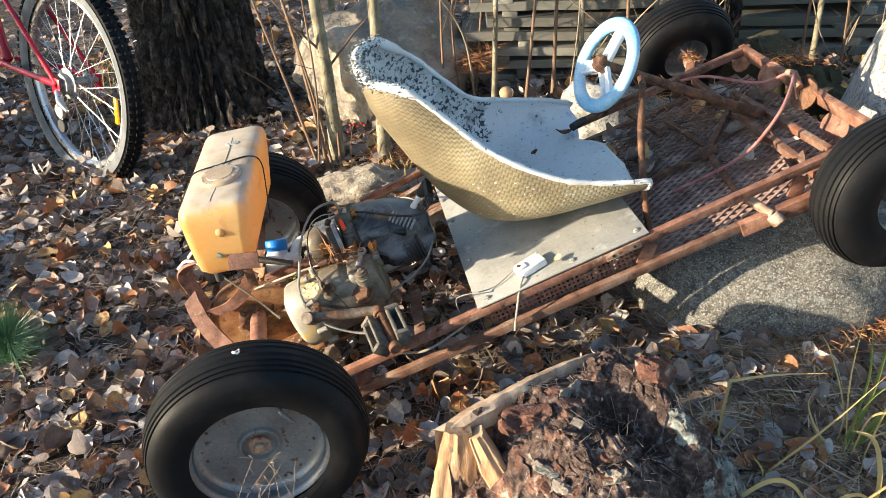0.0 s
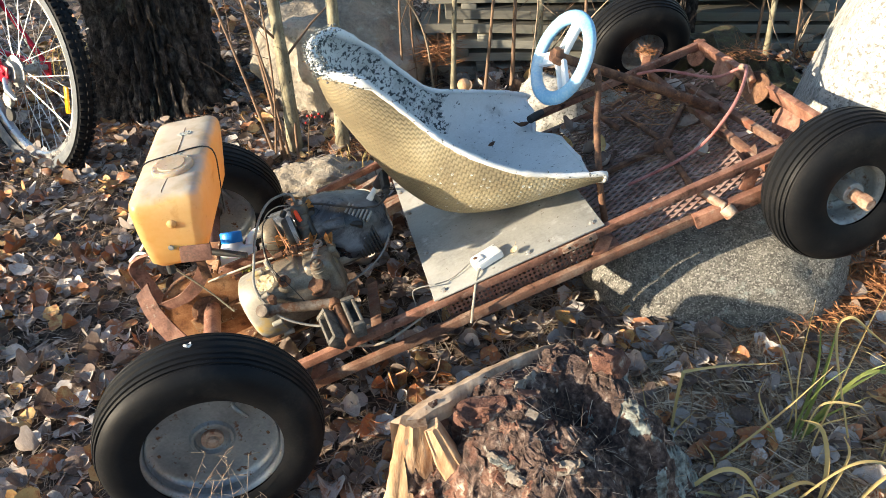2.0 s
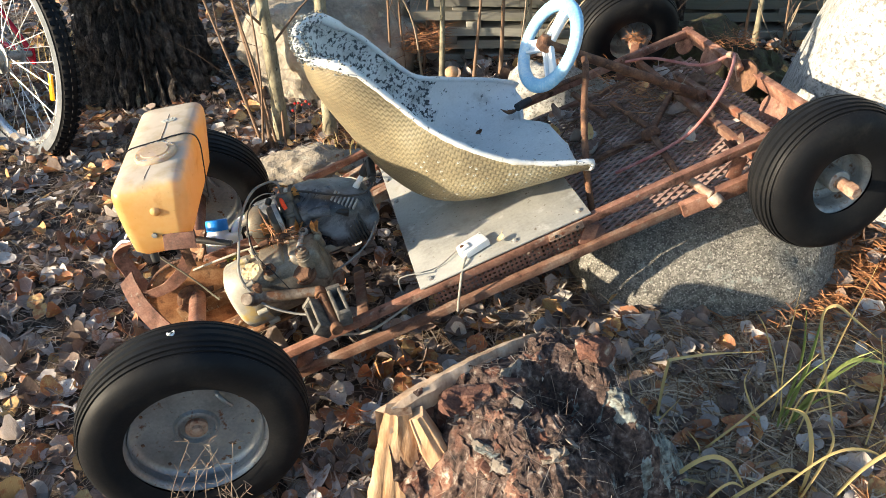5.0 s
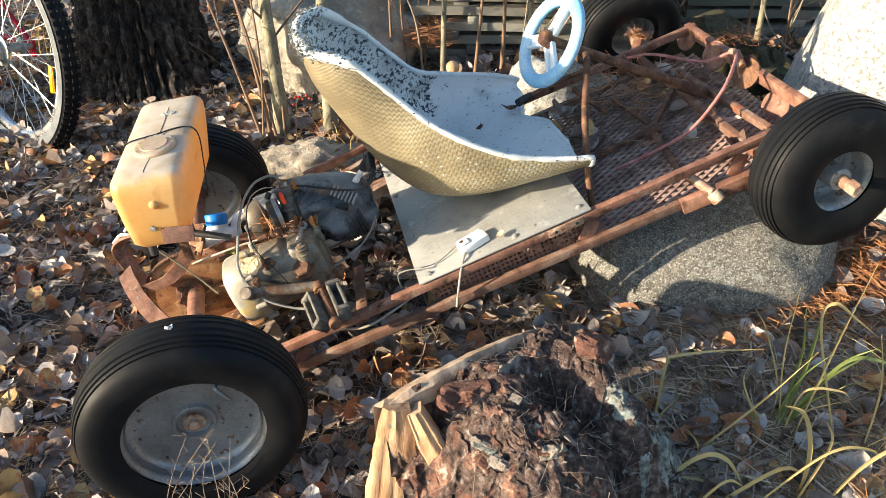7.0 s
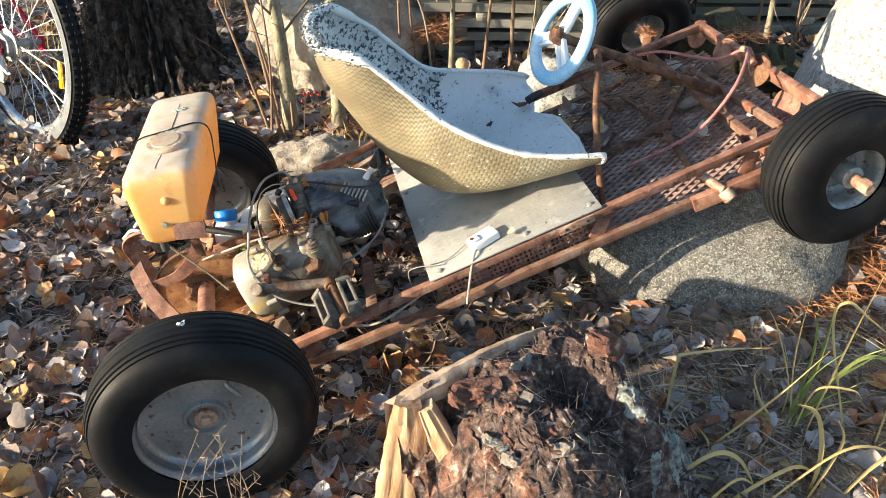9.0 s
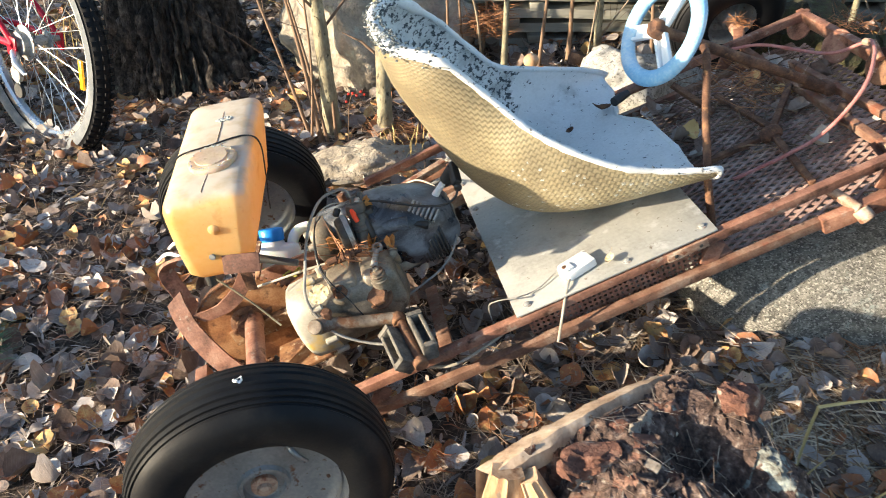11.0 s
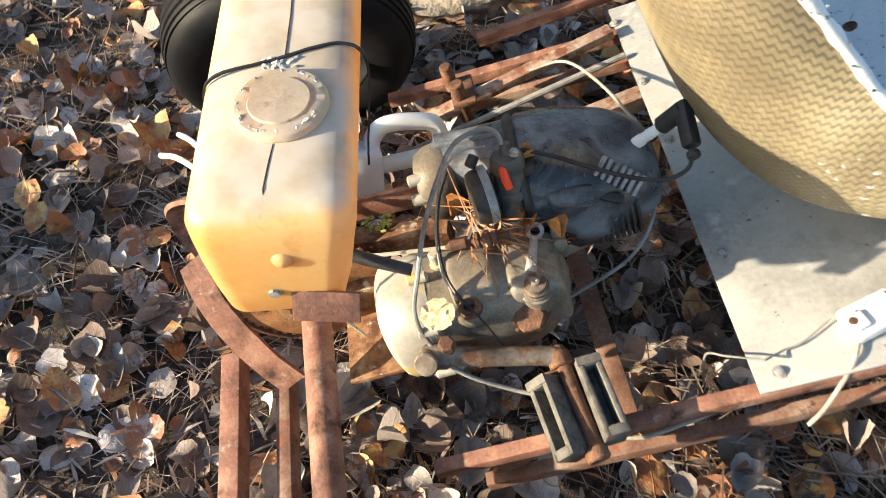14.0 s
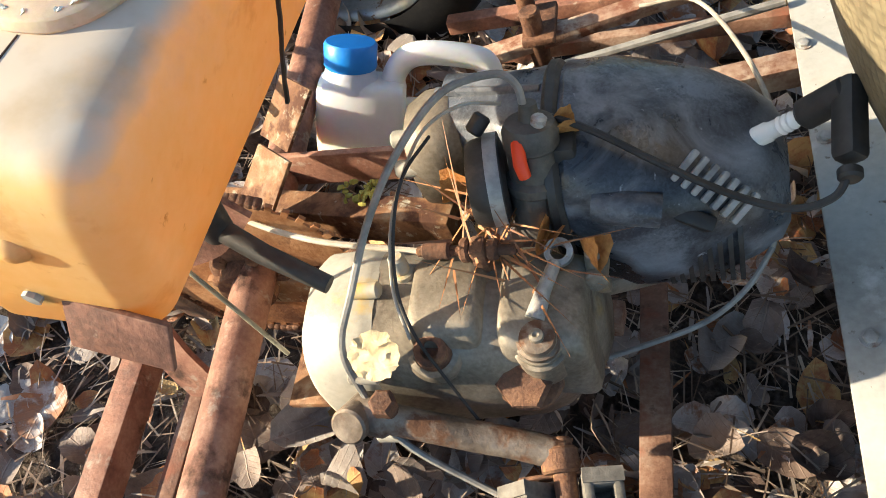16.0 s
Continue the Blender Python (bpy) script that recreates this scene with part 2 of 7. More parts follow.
SHROUD = material("dusty_black_cowl_plastic", [(0.32, (0.012, 0.014, 0.019)), (0.50, (0.048, 0.056, 0.070)), (0.66, (0.15, 0.167, 0.195))], 16, (0.20, 0.42), bump=0.2,
                  fine=420, detail=14, distortion=0.6, spots=[((0.22, 0.24, 0.27), 20, 0.49, 0.72, 0.75), ((0.010, 0.011, 0.014), 11, 0.58, 0.68, 0.22), ((0.30, 0.32, 0.34), 130, 0.66, 0.72, 0.85)])
COWL_DUSTY = material("dust_covered_grey_plastic", [(0.3, (0.16, 0.17, 0.18)), (0.7, (0.36, 0.375, 0.38))], 70, (0.6, 0.85), bump=0.2)
BLACK = material("black_plastic", [(0.3, (0.014, 0.014, 0.015)), (0.7, (0.05, 0.048, 0.045))], 40, (0.4, 0.65), bump=0.15, spots=[((0.13, 0.115, 0.09), 40, 0.60, 0.8, 0.9)])
CARB = material("grey_brown_carburettor_metal", [(0.3, (0.045, 0.043, 0.040)), (0.7, (0.15, 0.14, 0.125))], 40, (0.45, 0.7), metal=0.35, bump=0.3,
                spots=[((0.26, 0.21, 0.15), 30, 0.60, 0.75, 0.9)])
WHITE_PL = material("white_polythene", [(0.3, (0.76, 0.76, 0.75)), (0.7, (0.86, 0.86, 0.85))], 10, (0.4, 0.55), bump=0.05)
BLUE_PL = material("blue_plastic_cap", [(0.3, (0.004, 0.20, 0.68)), (0.7, (0.02, 0.27, 0.80))], 10, (0.35, 0.5), bump=0.05)
ORANGE_PL = material("orange_red_plastic", [(0.3, (0.80, 0.05, 0.012)), (0.7, (0.92, 0.09, 0.02))], 30, (0.4, 0.5), bump=0.05)
CERAMIC = material("white_glazed_ceramic", [(0.3, (0.74, 0.73, 0.70)), (0.7, (0.85, 0.84, 0.82))], 40, (0.15, 0.3), bump=0.0, spots=[((0.5, 0.45, 0.38), 60, 0.62, 0.75, 0.6)])
GEL_WHITE = material("chalky_white_gelcoat", [(0.3, (0.62, 0.62, 0.595)), (0.55, (0.76, 0.76, 0.74)), (0.75, (0.82, 0.82, 0.80))], 8, (0.45, 0.7), bump=0.2,
                     spots=[((0.30, 0.29, 0.26), 11, 0.58, 0.78, 0.9), ((0.10, 0.11, 0.115), 110, 0.625, 0.68, 0.9)])
GEL_LICHEN = material("white_gelcoat_with_dark_lichen", [(0.3, (0.54, 0.55, 0.54)), (0.6, (0.72, 0.73, 0.71)), (0.75, (0.80, 0.80, 0.78))], 9, (0.6, 0.85), bump=0.5,
                      bump_dist=0.003, spots=[((0.30, 0.30, 0.27), 16, 0.50, 0.70, 0.9), ((0.06, 0.07, 0.078), 120, 0.515, 0.57, 0.95)])
BIKE_RED = material("glossy_red_frame_paint", [(0.3, (0.42, 0.012, 0.03)), (0.7, (0.60, 0.025, 0.05))], 10, (0.15, 0.3), bump=0.03, spots=[((0.30, 0.22, 0.18), 60, 0.68, 0.8, 0.8)])
CHROME = material("dull_alloy_rim", [(0.3, (0.50, 0.51, 0.52)), (0.7, (0.72, 0.72, 0.72))], 20, (0.22, 0.4), metal=0.9, bump=0.1)
AMBER = material("amber_reflector_plastic", [(0.3, (0.95, 0.38, 0.0)), (0.7, (1.0, 0.50, 0.01))], 80, (0.2, 0.35), bump=0.1)
STEER_BLUE = material("sun_bleached_pale_blue_plastic", [(0.32, (0.14, 0.41, 0.68)), (0.52, (0.30, 0.57, 0.79)), (0.68, (0.62, 0.76, 0.85))], 7, (0.4, 0.6), bump=0.1)
STEER_WHITE = material("bleached_white_plastic", [(0.3, (0.66, 0.74, 0.80)), (0.7, (0.82, 0.85, 0.87))], 12, (0.45, 0.65), bump=0.1)
HOSE_PINK = material("faded_pink_red_hose", [(0.3, (0.28, 0.08, 0.07)), (0.7, (0.46, 0.22, 0.20))], 30, (0.5, 0.7), bump=0.2)
CABLE_GREY = material("grey_cable_sheath", [(0.3, (0.16, 0.155, 0.145)), (0.7, (0.36, 0.35, 0.32))], 40, (0.5, 0.7), bump=0.1)
CABLE_PALE = material("pale_cable_sheath", [(0.3, (0.28, 0.245, 0.19)), (0.7, (0.47, 0.43, 0.36))], 40, (0.45, 0.65), bump=0.1)
LEAD = material("black_rubber_lead", [(0.3, (0.010, 0.010, 0.011)), (0.7, (0.026, 0.026, 0.027))], 60, (0.5, 0.7), bump=0.1)
BARK = material("deep_furrowed_pine_bark", [(0.32, (0.016, 0.012, 0.010)), (0.47, (0.055, 0.042, 0.035)), (0.60, (0.115, 0.092, 0.076)), (0.72, (0.19, 0.165, 0.14))], 55, (0.8, 0.98), bump=1.0, bump_dist=0.014,
                stretch=(1, 1, 0.7), spots=[((0.27, 0.29, 0.23), 16, 0.62, 0.72, 0.95)])
BARK_THIN = material("smooth_grey_green_sapling_bark", [(0.3, (0.13, 0.11, 0.075)), (0.5, (0.26, 0.23, 0.15)), (0.68, (0.42, 0.385, 0.27))], 34, (0.7, 0.9), bump=0.7,
                     stretch=(1, 1, 0.5), spots=[((0.05, 0.045, 0.03), 80, 0.58, 0.66, 0.9), ((0.42, 0.43, 0.38), 26, 0.60, 0.70, 0.8)])
TWIG = material("brown_twig_bark", [(0.3, (0.09, 0.055, 0.035)), (0.7, (0.23, 0.145, 0.09))], 40, (0.7, 0.9), bump=0.3, island=0.4)
PALE_TWIG = material("pale_dry_twig", [(0.3, (0.20, 0.15, 0.10)), (0.7, (0.42, 0.34, 0.25))], 40, (0.7, 0.9), bump=0.2)
GRANITE = material("grey_pink_granite", [(0.3, (0.18, 0.155, 0.125)), (0.5, (0.34, 0.295, 0.235)), (0.7, (0.48, 0.42, 0.34))], 7, (0.75, 0.95), bump=1.0, fine=90, bump_dist=0.012,
                   spots=[((0.42, 0.28, 0.21), 6, 0.55, 0.72, 0.9), ((0.10, 0.085, 0.07), 5, 0.56, 0.72, 0.8), ((0.05, 0.045, 0.04), 14, 0.60, 0.72, 0.95), ((0.42, 0.41, 0.34), 30, 0.58, 0.68, 0.95)])
GRANITE_PALE = material("pale_speckled_granite", [(0.3, (0.22, 0.215, 0.20)), (0.5, (0.40, 0.39, 0.365)), (0.7, (0.54, 0.53, 0.495))], 60, (0.8, 0.95), bump=0.7, fine=350,
                        spots=[((0.20, 0.24, 0.25), 9, 0.60, 0.78, 0.95), ((0.17, 0.165, 0.15), 130, 0.53, 0.61, 0.9)])
GRANITE_DARK = material("dark_speckled_granite", [(0.3, (0.07, 0.066, 0.058)), (0.5, (0.145, 0.138, 0.12)), (0.7, (0.26, 0.245, 0.215))], 70, (0.8, 0.95), bump=0.9, fine=420,
                        spots=[((0.30, 0.33, 0.30), 30, 0.60, 0.68, 0.95), ((0.38, 0.36, 0.32), 260, 0.53, 0.60, 0.9), ((0.045, 0.042, 0.038), 320, 0.55, 0.62, 0.95)])
LUMBER = material("silvered_old_board", [(0.25, (0.10, 0.094, 0.080)), (0.5, (0.22, 0.213, 0.18)), (0.75, (0.37, 0.36, 0.31))], 14, (0.8, 0.95), bump=0.5, stretch=(0.12, 1, 1.5),
                  per_object=0.45, spots=[((0.15, 0.17, 0.12), 5, 0.58, 0.72, 0.95)])
SOIL = material("needle_and_humus_soil", [(0.28, (0.022, 0.015, 0.012)), (0.5, (0.075, 0.054, 0.042)), (0.72, (0.18, 0.142, 0.115))], 60, (0.85, 0.98), bump=1.0, fine=260, bump_dist=0.006)
LEAF_COLOURS = [(0.16, (0.085, 0.052, 0.040)), (0.27, (0.18, 0.125, 0.097)), (0.40, (0.265, 0.21, 0.18)), (0.53, (0.36, 0.315, 0.285)), (0.635, (0.52, 0.48, 0.455)), (0.69, (0.31, 0.165, 0.10)), (0.755, (0.38, 0.14, 0.055)), (0.82, (0.52, 0.34, 0.14))]
LEAF = material("fallen_aspen_leaf", LEAF_COLOURS, 55, (0.6, 0.85), bump=0.6, fine=260, per_object=0.66)
LEAF_MASS = material("fallen_leaf_litter", LEAF_COLOURS, 55, (0.6, 0.85), bump=0.6, fine=260, island=0.66)


def add_veins(a):
    """Midrib and side veins of a leaf, paler and raised, and a brown freckling between them."""
    n, l = a.node_tree.nodes, a.node_tree.links
    b = n["Principled BSDF"]
    uv, sep = n.new("ShaderNodeUVMap"), n.new("ShaderNodeSeparateXYZ")
    l.new(uv.outputs[0], sep.inputs[0])

    def m(op, x, y=0.0):
        t = n.new("ShaderNodeMath")
        t.operation = op
        for i, v in enumerate((x, y)):
            if isinstance(v, (int, float)):
                t.inputs[i].default_value = v
            else:
                l.new(v, t.inputs[i])
        return t.outputs[0]

    av = m("ABSOLUTE", sep.outputs[1])
    rib = m("SUBTRACT", 1.0, m("MINIMUM", m("DIVIDE", av, 0.022), 1.0))
    wave = m("ABSOLUTE", m("SINE", m("MULTIPLY", m("SUBTRACT", sep.outputs[0], m("MULTIPLY", av, 0.75)), 19.0)))
    side = m("SUBTRACT", 1.0, m("MINIMUM", m("DIVIDE", wave, 0.22), 1.0))
    vein = m("MAXIMUM", rib, m("MULTIPLY", side, 0.6))
    old = b.inputs["Base Color"].links[0].from_socket
    mx = n.new("ShaderNodeMix")
    mx.data_type, mx.blend_type = "RGBA", "SOFT_LIGHT"
    l.new(m("MULTIPLY", vein, 0.55), mx.inputs[0])
    l.new(old, mx.inputs[6])
    mx.inputs[7].default_value = (0.95, 0.90, 0.82, 1)
    l.new(mx.outputs[2], b.inputs["Base Color"])
    bp = n.new("ShaderNodeBump")
    bp.inputs["Strength"].default_value, bp.inputs["Distance"].default_value = 0.6, 0.0012
    l.new(vein, bp.inputs["Height"])
    l.new(b.inputs["Normal"].links[0].from_socket, bp.inputs["Normal"])
    l.new(bp.outputs[0], b.inputs["Normal"])


LEAF_CRUMB = material("broken_leaf_bits", LEAF_COLOURS, 55, (0.6, 0.85), bump=0.4, fine=260, island=0.66)
add_veins(LEAF)
add_veins(LEAF_MASS)
NEEDLE = material("dry_pine_needle", [(0.2, (0.17, 0.11, 0.073)), (0.5, (0.31, 0.225, 0.16)), (0.8, (0.48, 0.39, 0.30))], 20, (0.6, 0.85), bump=0.0, island=0.85)
NEEDLE_RED = material("fresh_orange_pine_needle", [(0.2, (0.19, 0.075, 0.03)), (0.8, (0.42, 0.19, 0.075))], 20, (0.55, 0.8), bump=0.0, island=0.85)
GRASS_GREEN = material("green_grass_blade", [(0.25, (0.06, 0.12, 0.025)), (0.5, (0.14, 0.20, 0.05)), (0.8, (0.36, 0.33, 0.12))], 6, (0.45, 0.65), bump=0.1, island=0.6)
GRASS_DRY = material("dry_straw_grass", [(0.25, (0.34, 0.21, 0.07)), (0.5, (0.50, 0.37, 0.15)), (0.8, (0.60, 0.49, 0.26))], 6, (0.5, 0.75), bump=0.1, island=0.6)
PINE_GREEN = material("blue_green_pine_needle", [(0.2, (0.05, 0.14, 0.075)), (0.8, (0.15, 0.29, 0.16))], 20, (0.4, 0.6), bump=0.0, island=0.8)
MOSS = material("dark_green_moss", [(0.3, (0.022, 0.017, 0.010)), (0.48, (0.075, 0.055, 0.028)), (0.62, (0.075, 0.075, 0.028)), (0.75, (0.16, 0.13, 0.08))], 45, (0.9, 1.0), bump=1.0, fine=400, bump_dist=0.006)
ROTTEN = material("crumbling_red_brown_rotten_wood", [(0.30, (0.016, 0.010, 0.009)), (0.46, (0.070, 0.042, 0.034)), (0.60, (0.150, 0.100, 0.082)), (0.72, (0.32, 0.255, 0.215))], 75, (0.85, 0.98), bump=1.0, bump_dist=0.006,
                  spots=[((0.36, 0.33, 0.29), 55, 0.62, 0.70, 0.95), ((0.17, 0.065, 0.04), 16, 0.60, 0.74, 0.95)])
RED_ROT = material("red_rotten_heartwood", [(0.25, (0.055, 0.022, 0.016)), (0.5, (0.15, 0.066, 0.045)), (0.75, (0.30, 0.18, 0.13))], 40, (0.85, 0.98), bump=1.0, bump_dist=0.005,
                   spots=[((0.55, 0.47, 0.38), 30, 0.58, 0.68, 0.95)])
CRUST = material("pale_wood_crust", [(0.25, (0.10, 0.078, 0.062)), (0.5, (0.22, 0.19, 0.16)), (0.75, (0.38, 0.345, 0.30))], 40, (0.85, 0.98), bump=0.9, bump_dist=0.004,
                 spots=[((0.12, 0.075, 0.055), 50, 0.56, 0.64, 0.95)])
LICHEN_GREY = material("grey_green_crust_lichen", [(0.30, (0.05, 0.042, 0.036)), (0.46, (0.18, 0.19, 0.175)), (0.70, (0.38, 0.42, 0.39))], 60, (0.9, 1.0), bump=1.0, bump_dist=0.005,
                       spots=[((0.07, 0.05, 0.04), 40, 0.54, 0.62, 0.95)])
FRESH_WOOD = material("split_yellow_wood", [(0.3, (0.40, 0.215, 0.11)), (0.5, (0.52, 0.33, 0.19)), (0.7, (0.60, 0.425, 0.285))], 26, (0.6, 0.85), bump=0.7, bump_dist=0.003, stretch=(1.6, 1.6, 0.35), spots=[((0.22, 0.10, 0.045), 22, 0.58, 0.72, 0.9)])
LICHEN = material("white_crusty_lichen", [(0.25, (0.34, 0.35, 0.32)), (0.75, (0.58, 0.60, 0.56))], 60, (0.9, 1.0), bump=0.8)


def weave_material():
    """Coarse woven glass cloth under yellowed resin: over and under of the rovings as relief."""
    a = bpy.data.materials.new("woven_glass_cloth_in_yellow_resin")
    a.use_nodes = True
    n, l = a.node_tree.nodes, a.node_tree.links
    b = n["Principled BSDF"]
    uv = n.new("ShaderNodeTexCoord")
    sep = n.new("ShaderNodeSeparateXYZ")
    l.new(uv.outputs["UV"], sep.inputs[0])

    def m(op, x, y=0.0):
        t = n.new("ShaderNodeMath")
        t.operation = op
        for i, v in enumerate((x, y)):
            if isinstance(v, (int, float)):
                t.inputs[i].default_value = v
            else:
                l.new(v, t.inputs[i])
        return t.outputs[0]

    def tex(s, d=6):
        t = n.new("ShaderNodeTexNoise")
        t.inputs["Scale"].default_value, t.inputs["Detail"].default_value = s, d
        l.new(uv.outputs["Object"], t.inputs["Vector"])
        return t.outputs["Fac"]

    u, v = m("MULTIPLY", sep.outputs[0], math.pi), m("MULTIPLY", sep.outputs[1], math.pi)
    over = m("GREATER_THAN", m("MULTIPLY", m("SINE", m("MULTIPLY", u, 1.0)), m("SINE", v)), 0.0)
    h1 = m("MULTIPLY", m("ABSOLUTE", m("SINE", u)), over)
    h2 = m("MULTIPLY", m("ABSOLUTE", m("SINE", v)), m("SUBTRACT", 1.0, over))
    height = m("ADD", m("ADD", h1, h2), m("MULTIPLY", tex(140), 0.5))
    ramp = n.new("ShaderNodeValToRGB")
    fac = m("ADD", m("MULTIPLY", tex(9, 10), 0.75), m("MULTIPLY", height, 0.085))
    l.new(fac, ramp.inputs[0])
    e = ramp.color_ramp.elements
    e.new(0.5)
    for q, (pos, c) in zip(e, [(0.36, (0.19, 0.155, 0.095)), (0.5, (0.32, 0.268, 0.16)), (0.66, (0.46, 0.41, 0.295))]):
        q.position, q.color = pos, (*c, 1)
    shade_mask = n.new("ShaderNodeMapRange")
    # mottled grey shade along the low belly of the shell, painted into the cloth colour
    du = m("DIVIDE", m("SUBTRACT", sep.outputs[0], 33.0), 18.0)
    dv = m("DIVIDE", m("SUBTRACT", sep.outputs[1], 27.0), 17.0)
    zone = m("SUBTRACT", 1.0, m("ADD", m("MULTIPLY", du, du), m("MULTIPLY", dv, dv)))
    l.new(m("ADD", m("MULTIPLY", zone, 0.62), m("MULTIPLY", tex(12, 10), 1.1)), shade_mask.inputs[0])
    shade_mask.inputs[1].default_value, shade_mask.inputs[2].default_value = 0.46, 0.92
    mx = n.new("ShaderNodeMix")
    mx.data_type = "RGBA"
    l.new(m("MULTIPLY", shade_mask.outputs[0], 0.95), mx.inputs[0])
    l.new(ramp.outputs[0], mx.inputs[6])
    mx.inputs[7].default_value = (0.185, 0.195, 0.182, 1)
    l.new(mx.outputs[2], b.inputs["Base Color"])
    b.inputs["Roughness"].default_value = 0.55
    bp = n.new("ShaderNodeBump")
    bp.inputs["Strength"].default_value, bp.inputs["Distance"].default_value = 0.36, 0.0018
    l.new(height, bp.inputs["Height"])
    l.new(bp.outputs[0], b.inputs["Normal"])
    return a


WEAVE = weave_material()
for a in (TANK, TANK_DUST, WHITE_PL):
    q = a.node_tree.nodes["Principled BSDF"]
    q.inputs["Subsurface Weight"].default_value = 0.0 if a is TANK else 0.35
    q.inputs["Subsurface Radius"].default_value = (0.06, 0.024, 0.005) if a is TANK else (0.03, 0.018, 0.006)
    q.inputs["Subsurface Scale"].default_value = 1.0
def translucent(a, colour, share):
    """Lets part of the light through a thin plastic wall."""
    n, l = a.node_tree.nodes, a.node_tree.links
    t, mx = n.new("ShaderNodeBsdfTranslucent"), n.new("ShaderNodeMixShader")
    t.inputs["Color"].default_value = (*colour, 1)
    mx.inputs[0].default_value = share
    l.new(n["Principled BSDF"].outputs[0], mx.inputs[1])
    l.new(t.outputs[0], mx.inputs[2])
    l.new(mx.outputs[0], n["Material Output"].inputs["Surface"])


translucent(TANK, (0.95, 0.62, 0.18), 0.32)
translucent(TANK_DUST, (0.95, 0.62, 0.18), 0.20)
PEDAL = material("dirty_grey_pedal_rubber", [(0.3, (0.06, 0.056, 0.048)), (0.7, (0.19, 0.175, 0.15))], 50, (0.6, 0.85), bump=0.4)
MESH_RUST = material("grey_brown_rusted_mesh", [(0.3, (0.17, 0.095, 0.075)), (0.5, (0.32, 0.205, 0.17)), (0.7, (0.46, 0.34, 0.29))], 30, (0.7, 0.95), bump=0.4)
STEEL_BROWN = material("brown_stained_steel", [(0.3, (0.10, 0.075, 0.055)), (0.5, (0.20, 0.16, 0.125)), (0.7, (0.33, 0.28, 0.225))], 40, (0.45, 0.7), metal=0.4, bump=0.4, spots=[((0.13, 0.06, 0.03), 45, 0.52, 0.64, 0.9)])
BED = material("ochre_stained_plate", [(0.3, (0.15, 0.06, 0.022)), (0.55, (0.25, 0.125, 0.055)), (0.75, (0.36, 0.27, 0.17))], 48, (0.6, 0.85), bump=0.6, spots=[((0.09, 0.036, 0.018), 34, 0.50, 0.60, 0.9), ((0.40, 0.35, 0.26), 70, 0.58, 0.66, 0.85)])
nt = TANK.node_tree
tr = nt.nodes.new("ShaderNodeBsdfTranslucent")
tr.inputs["Color"].default_value = (0.95, 0.52, 0.09, 1)
ms = nt.nodes.new("ShaderNodeMixShader")
ms.inputs[0].default_value = 0.38
nt.links.new(nt.nodes["Principled BSDF"].outputs[0], ms.inputs[1])
nt.links.new(tr.outputs[0], ms.inputs[2])
# settled dust on the flat top, thinning out over the rounded edge
tc, sep, wob, add, rng2 = (nt.nodes.new(k) for k in ("ShaderNodeTexCoord", "ShaderNodeSeparateXYZ", "ShaderNodeTexNoise", "ShaderNodeMath", "ShaderNodeMapRange"))
nt.links.new(tc.outputs["Object"], sep.inputs[0])
nt.links.new(tc.outputs["Object"], wob.inputs["Vector"])
wob.inputs["Scale"].default_value, wob.inputs["Detail"].default_value = 45, 8
add.operation = "MULTIPLY_ADD"
nt.links.new(wob.outputs[0], add.inputs[0])
add.inputs[1].default_value = 0.014
nt.links.new(sep.outputs[2], add.inputs[2])
nt.links.new(add.outputs[0], rng2.inputs[0])
rng2.inputs[1].default_value, rng2.inputs[2].default_value, rng2.inputs[4].default_value = 0.0505, 0.0610, 0.90
dust, dmix, dcol = nt.nodes.new("ShaderNodeBsdfDiffuse"), nt.nodes.new("ShaderNodeMixShader"), nt.nodes.new("ShaderNodeValToRGB")
grit = nt.nodes.new("ShaderNodeTexNoise")
grit.inputs["Scale"].default_value, grit.inputs["Detail"].default_value = 30, 12
nt.links.new(tc.outputs["Object"], grit.inputs["Vector"])
nt.links.new(grit.outputs[0], dcol.inputs[0])
dcol.color_ramp.elements[0].position, dcol.color_ramp.elements[0].color = 0.34, (0.44, 0.37, 0.28, 1)
dcol.color_ramp.elements[1].position, dcol.color_ramp.elements[1].color = 0.54, (0.56, 0.50, 0.42, 1)
nt.links.new(dcol.outputs[0], dust.inputs["Color"])
nt.links.new(rng2.outputs[0], dmix.inputs[0])
nt.links.new(ms.outputs[0], dmix.inputs[1])
nt.links.new(dust.outputs[0], dmix.inputs[2])
nt.links.new(dmix.outputs[0], nt.nodes["Material Output"].inputs["Surface"])
SEAT_LICHEN = material("dark_grey_leafy_lichen", [(0.3, (0.035, 0.042, 0.046)), (0.5, (0.12, 0.135, 0.135)), (0.7, (0.42, 0.45, 0.44))], 120, (0.9, 1.0), bump=0.8, island=0.3)
THATCH = material("matted_dead_grass", [(0.2, (0.28, 0.165, 0.085)), (0.5, (0.48, 0.35, 0.22)), (0.8, (0.66, 0.55, 0.40))], 20, (0.6, 0.85), bump=0.0, island=0.85)
LEAF_PALE = material("pale_crumpled_leaf", [(0.3, (0.45, 0.33, 0.17)), (0.6, (0.62, 0.50, 0.31)), (0.8, (0.66, 0.57, 0.40))], 60, (0.6, 0.8), bump=0.6)
WHITE_DROP = material("white_bird_dropping", [(0.3, (0.62, 0.62, 0.60)), (0.7, (0.80, 0.80, 0.78))], 60, (0.7, 0.9), bump=0.3)

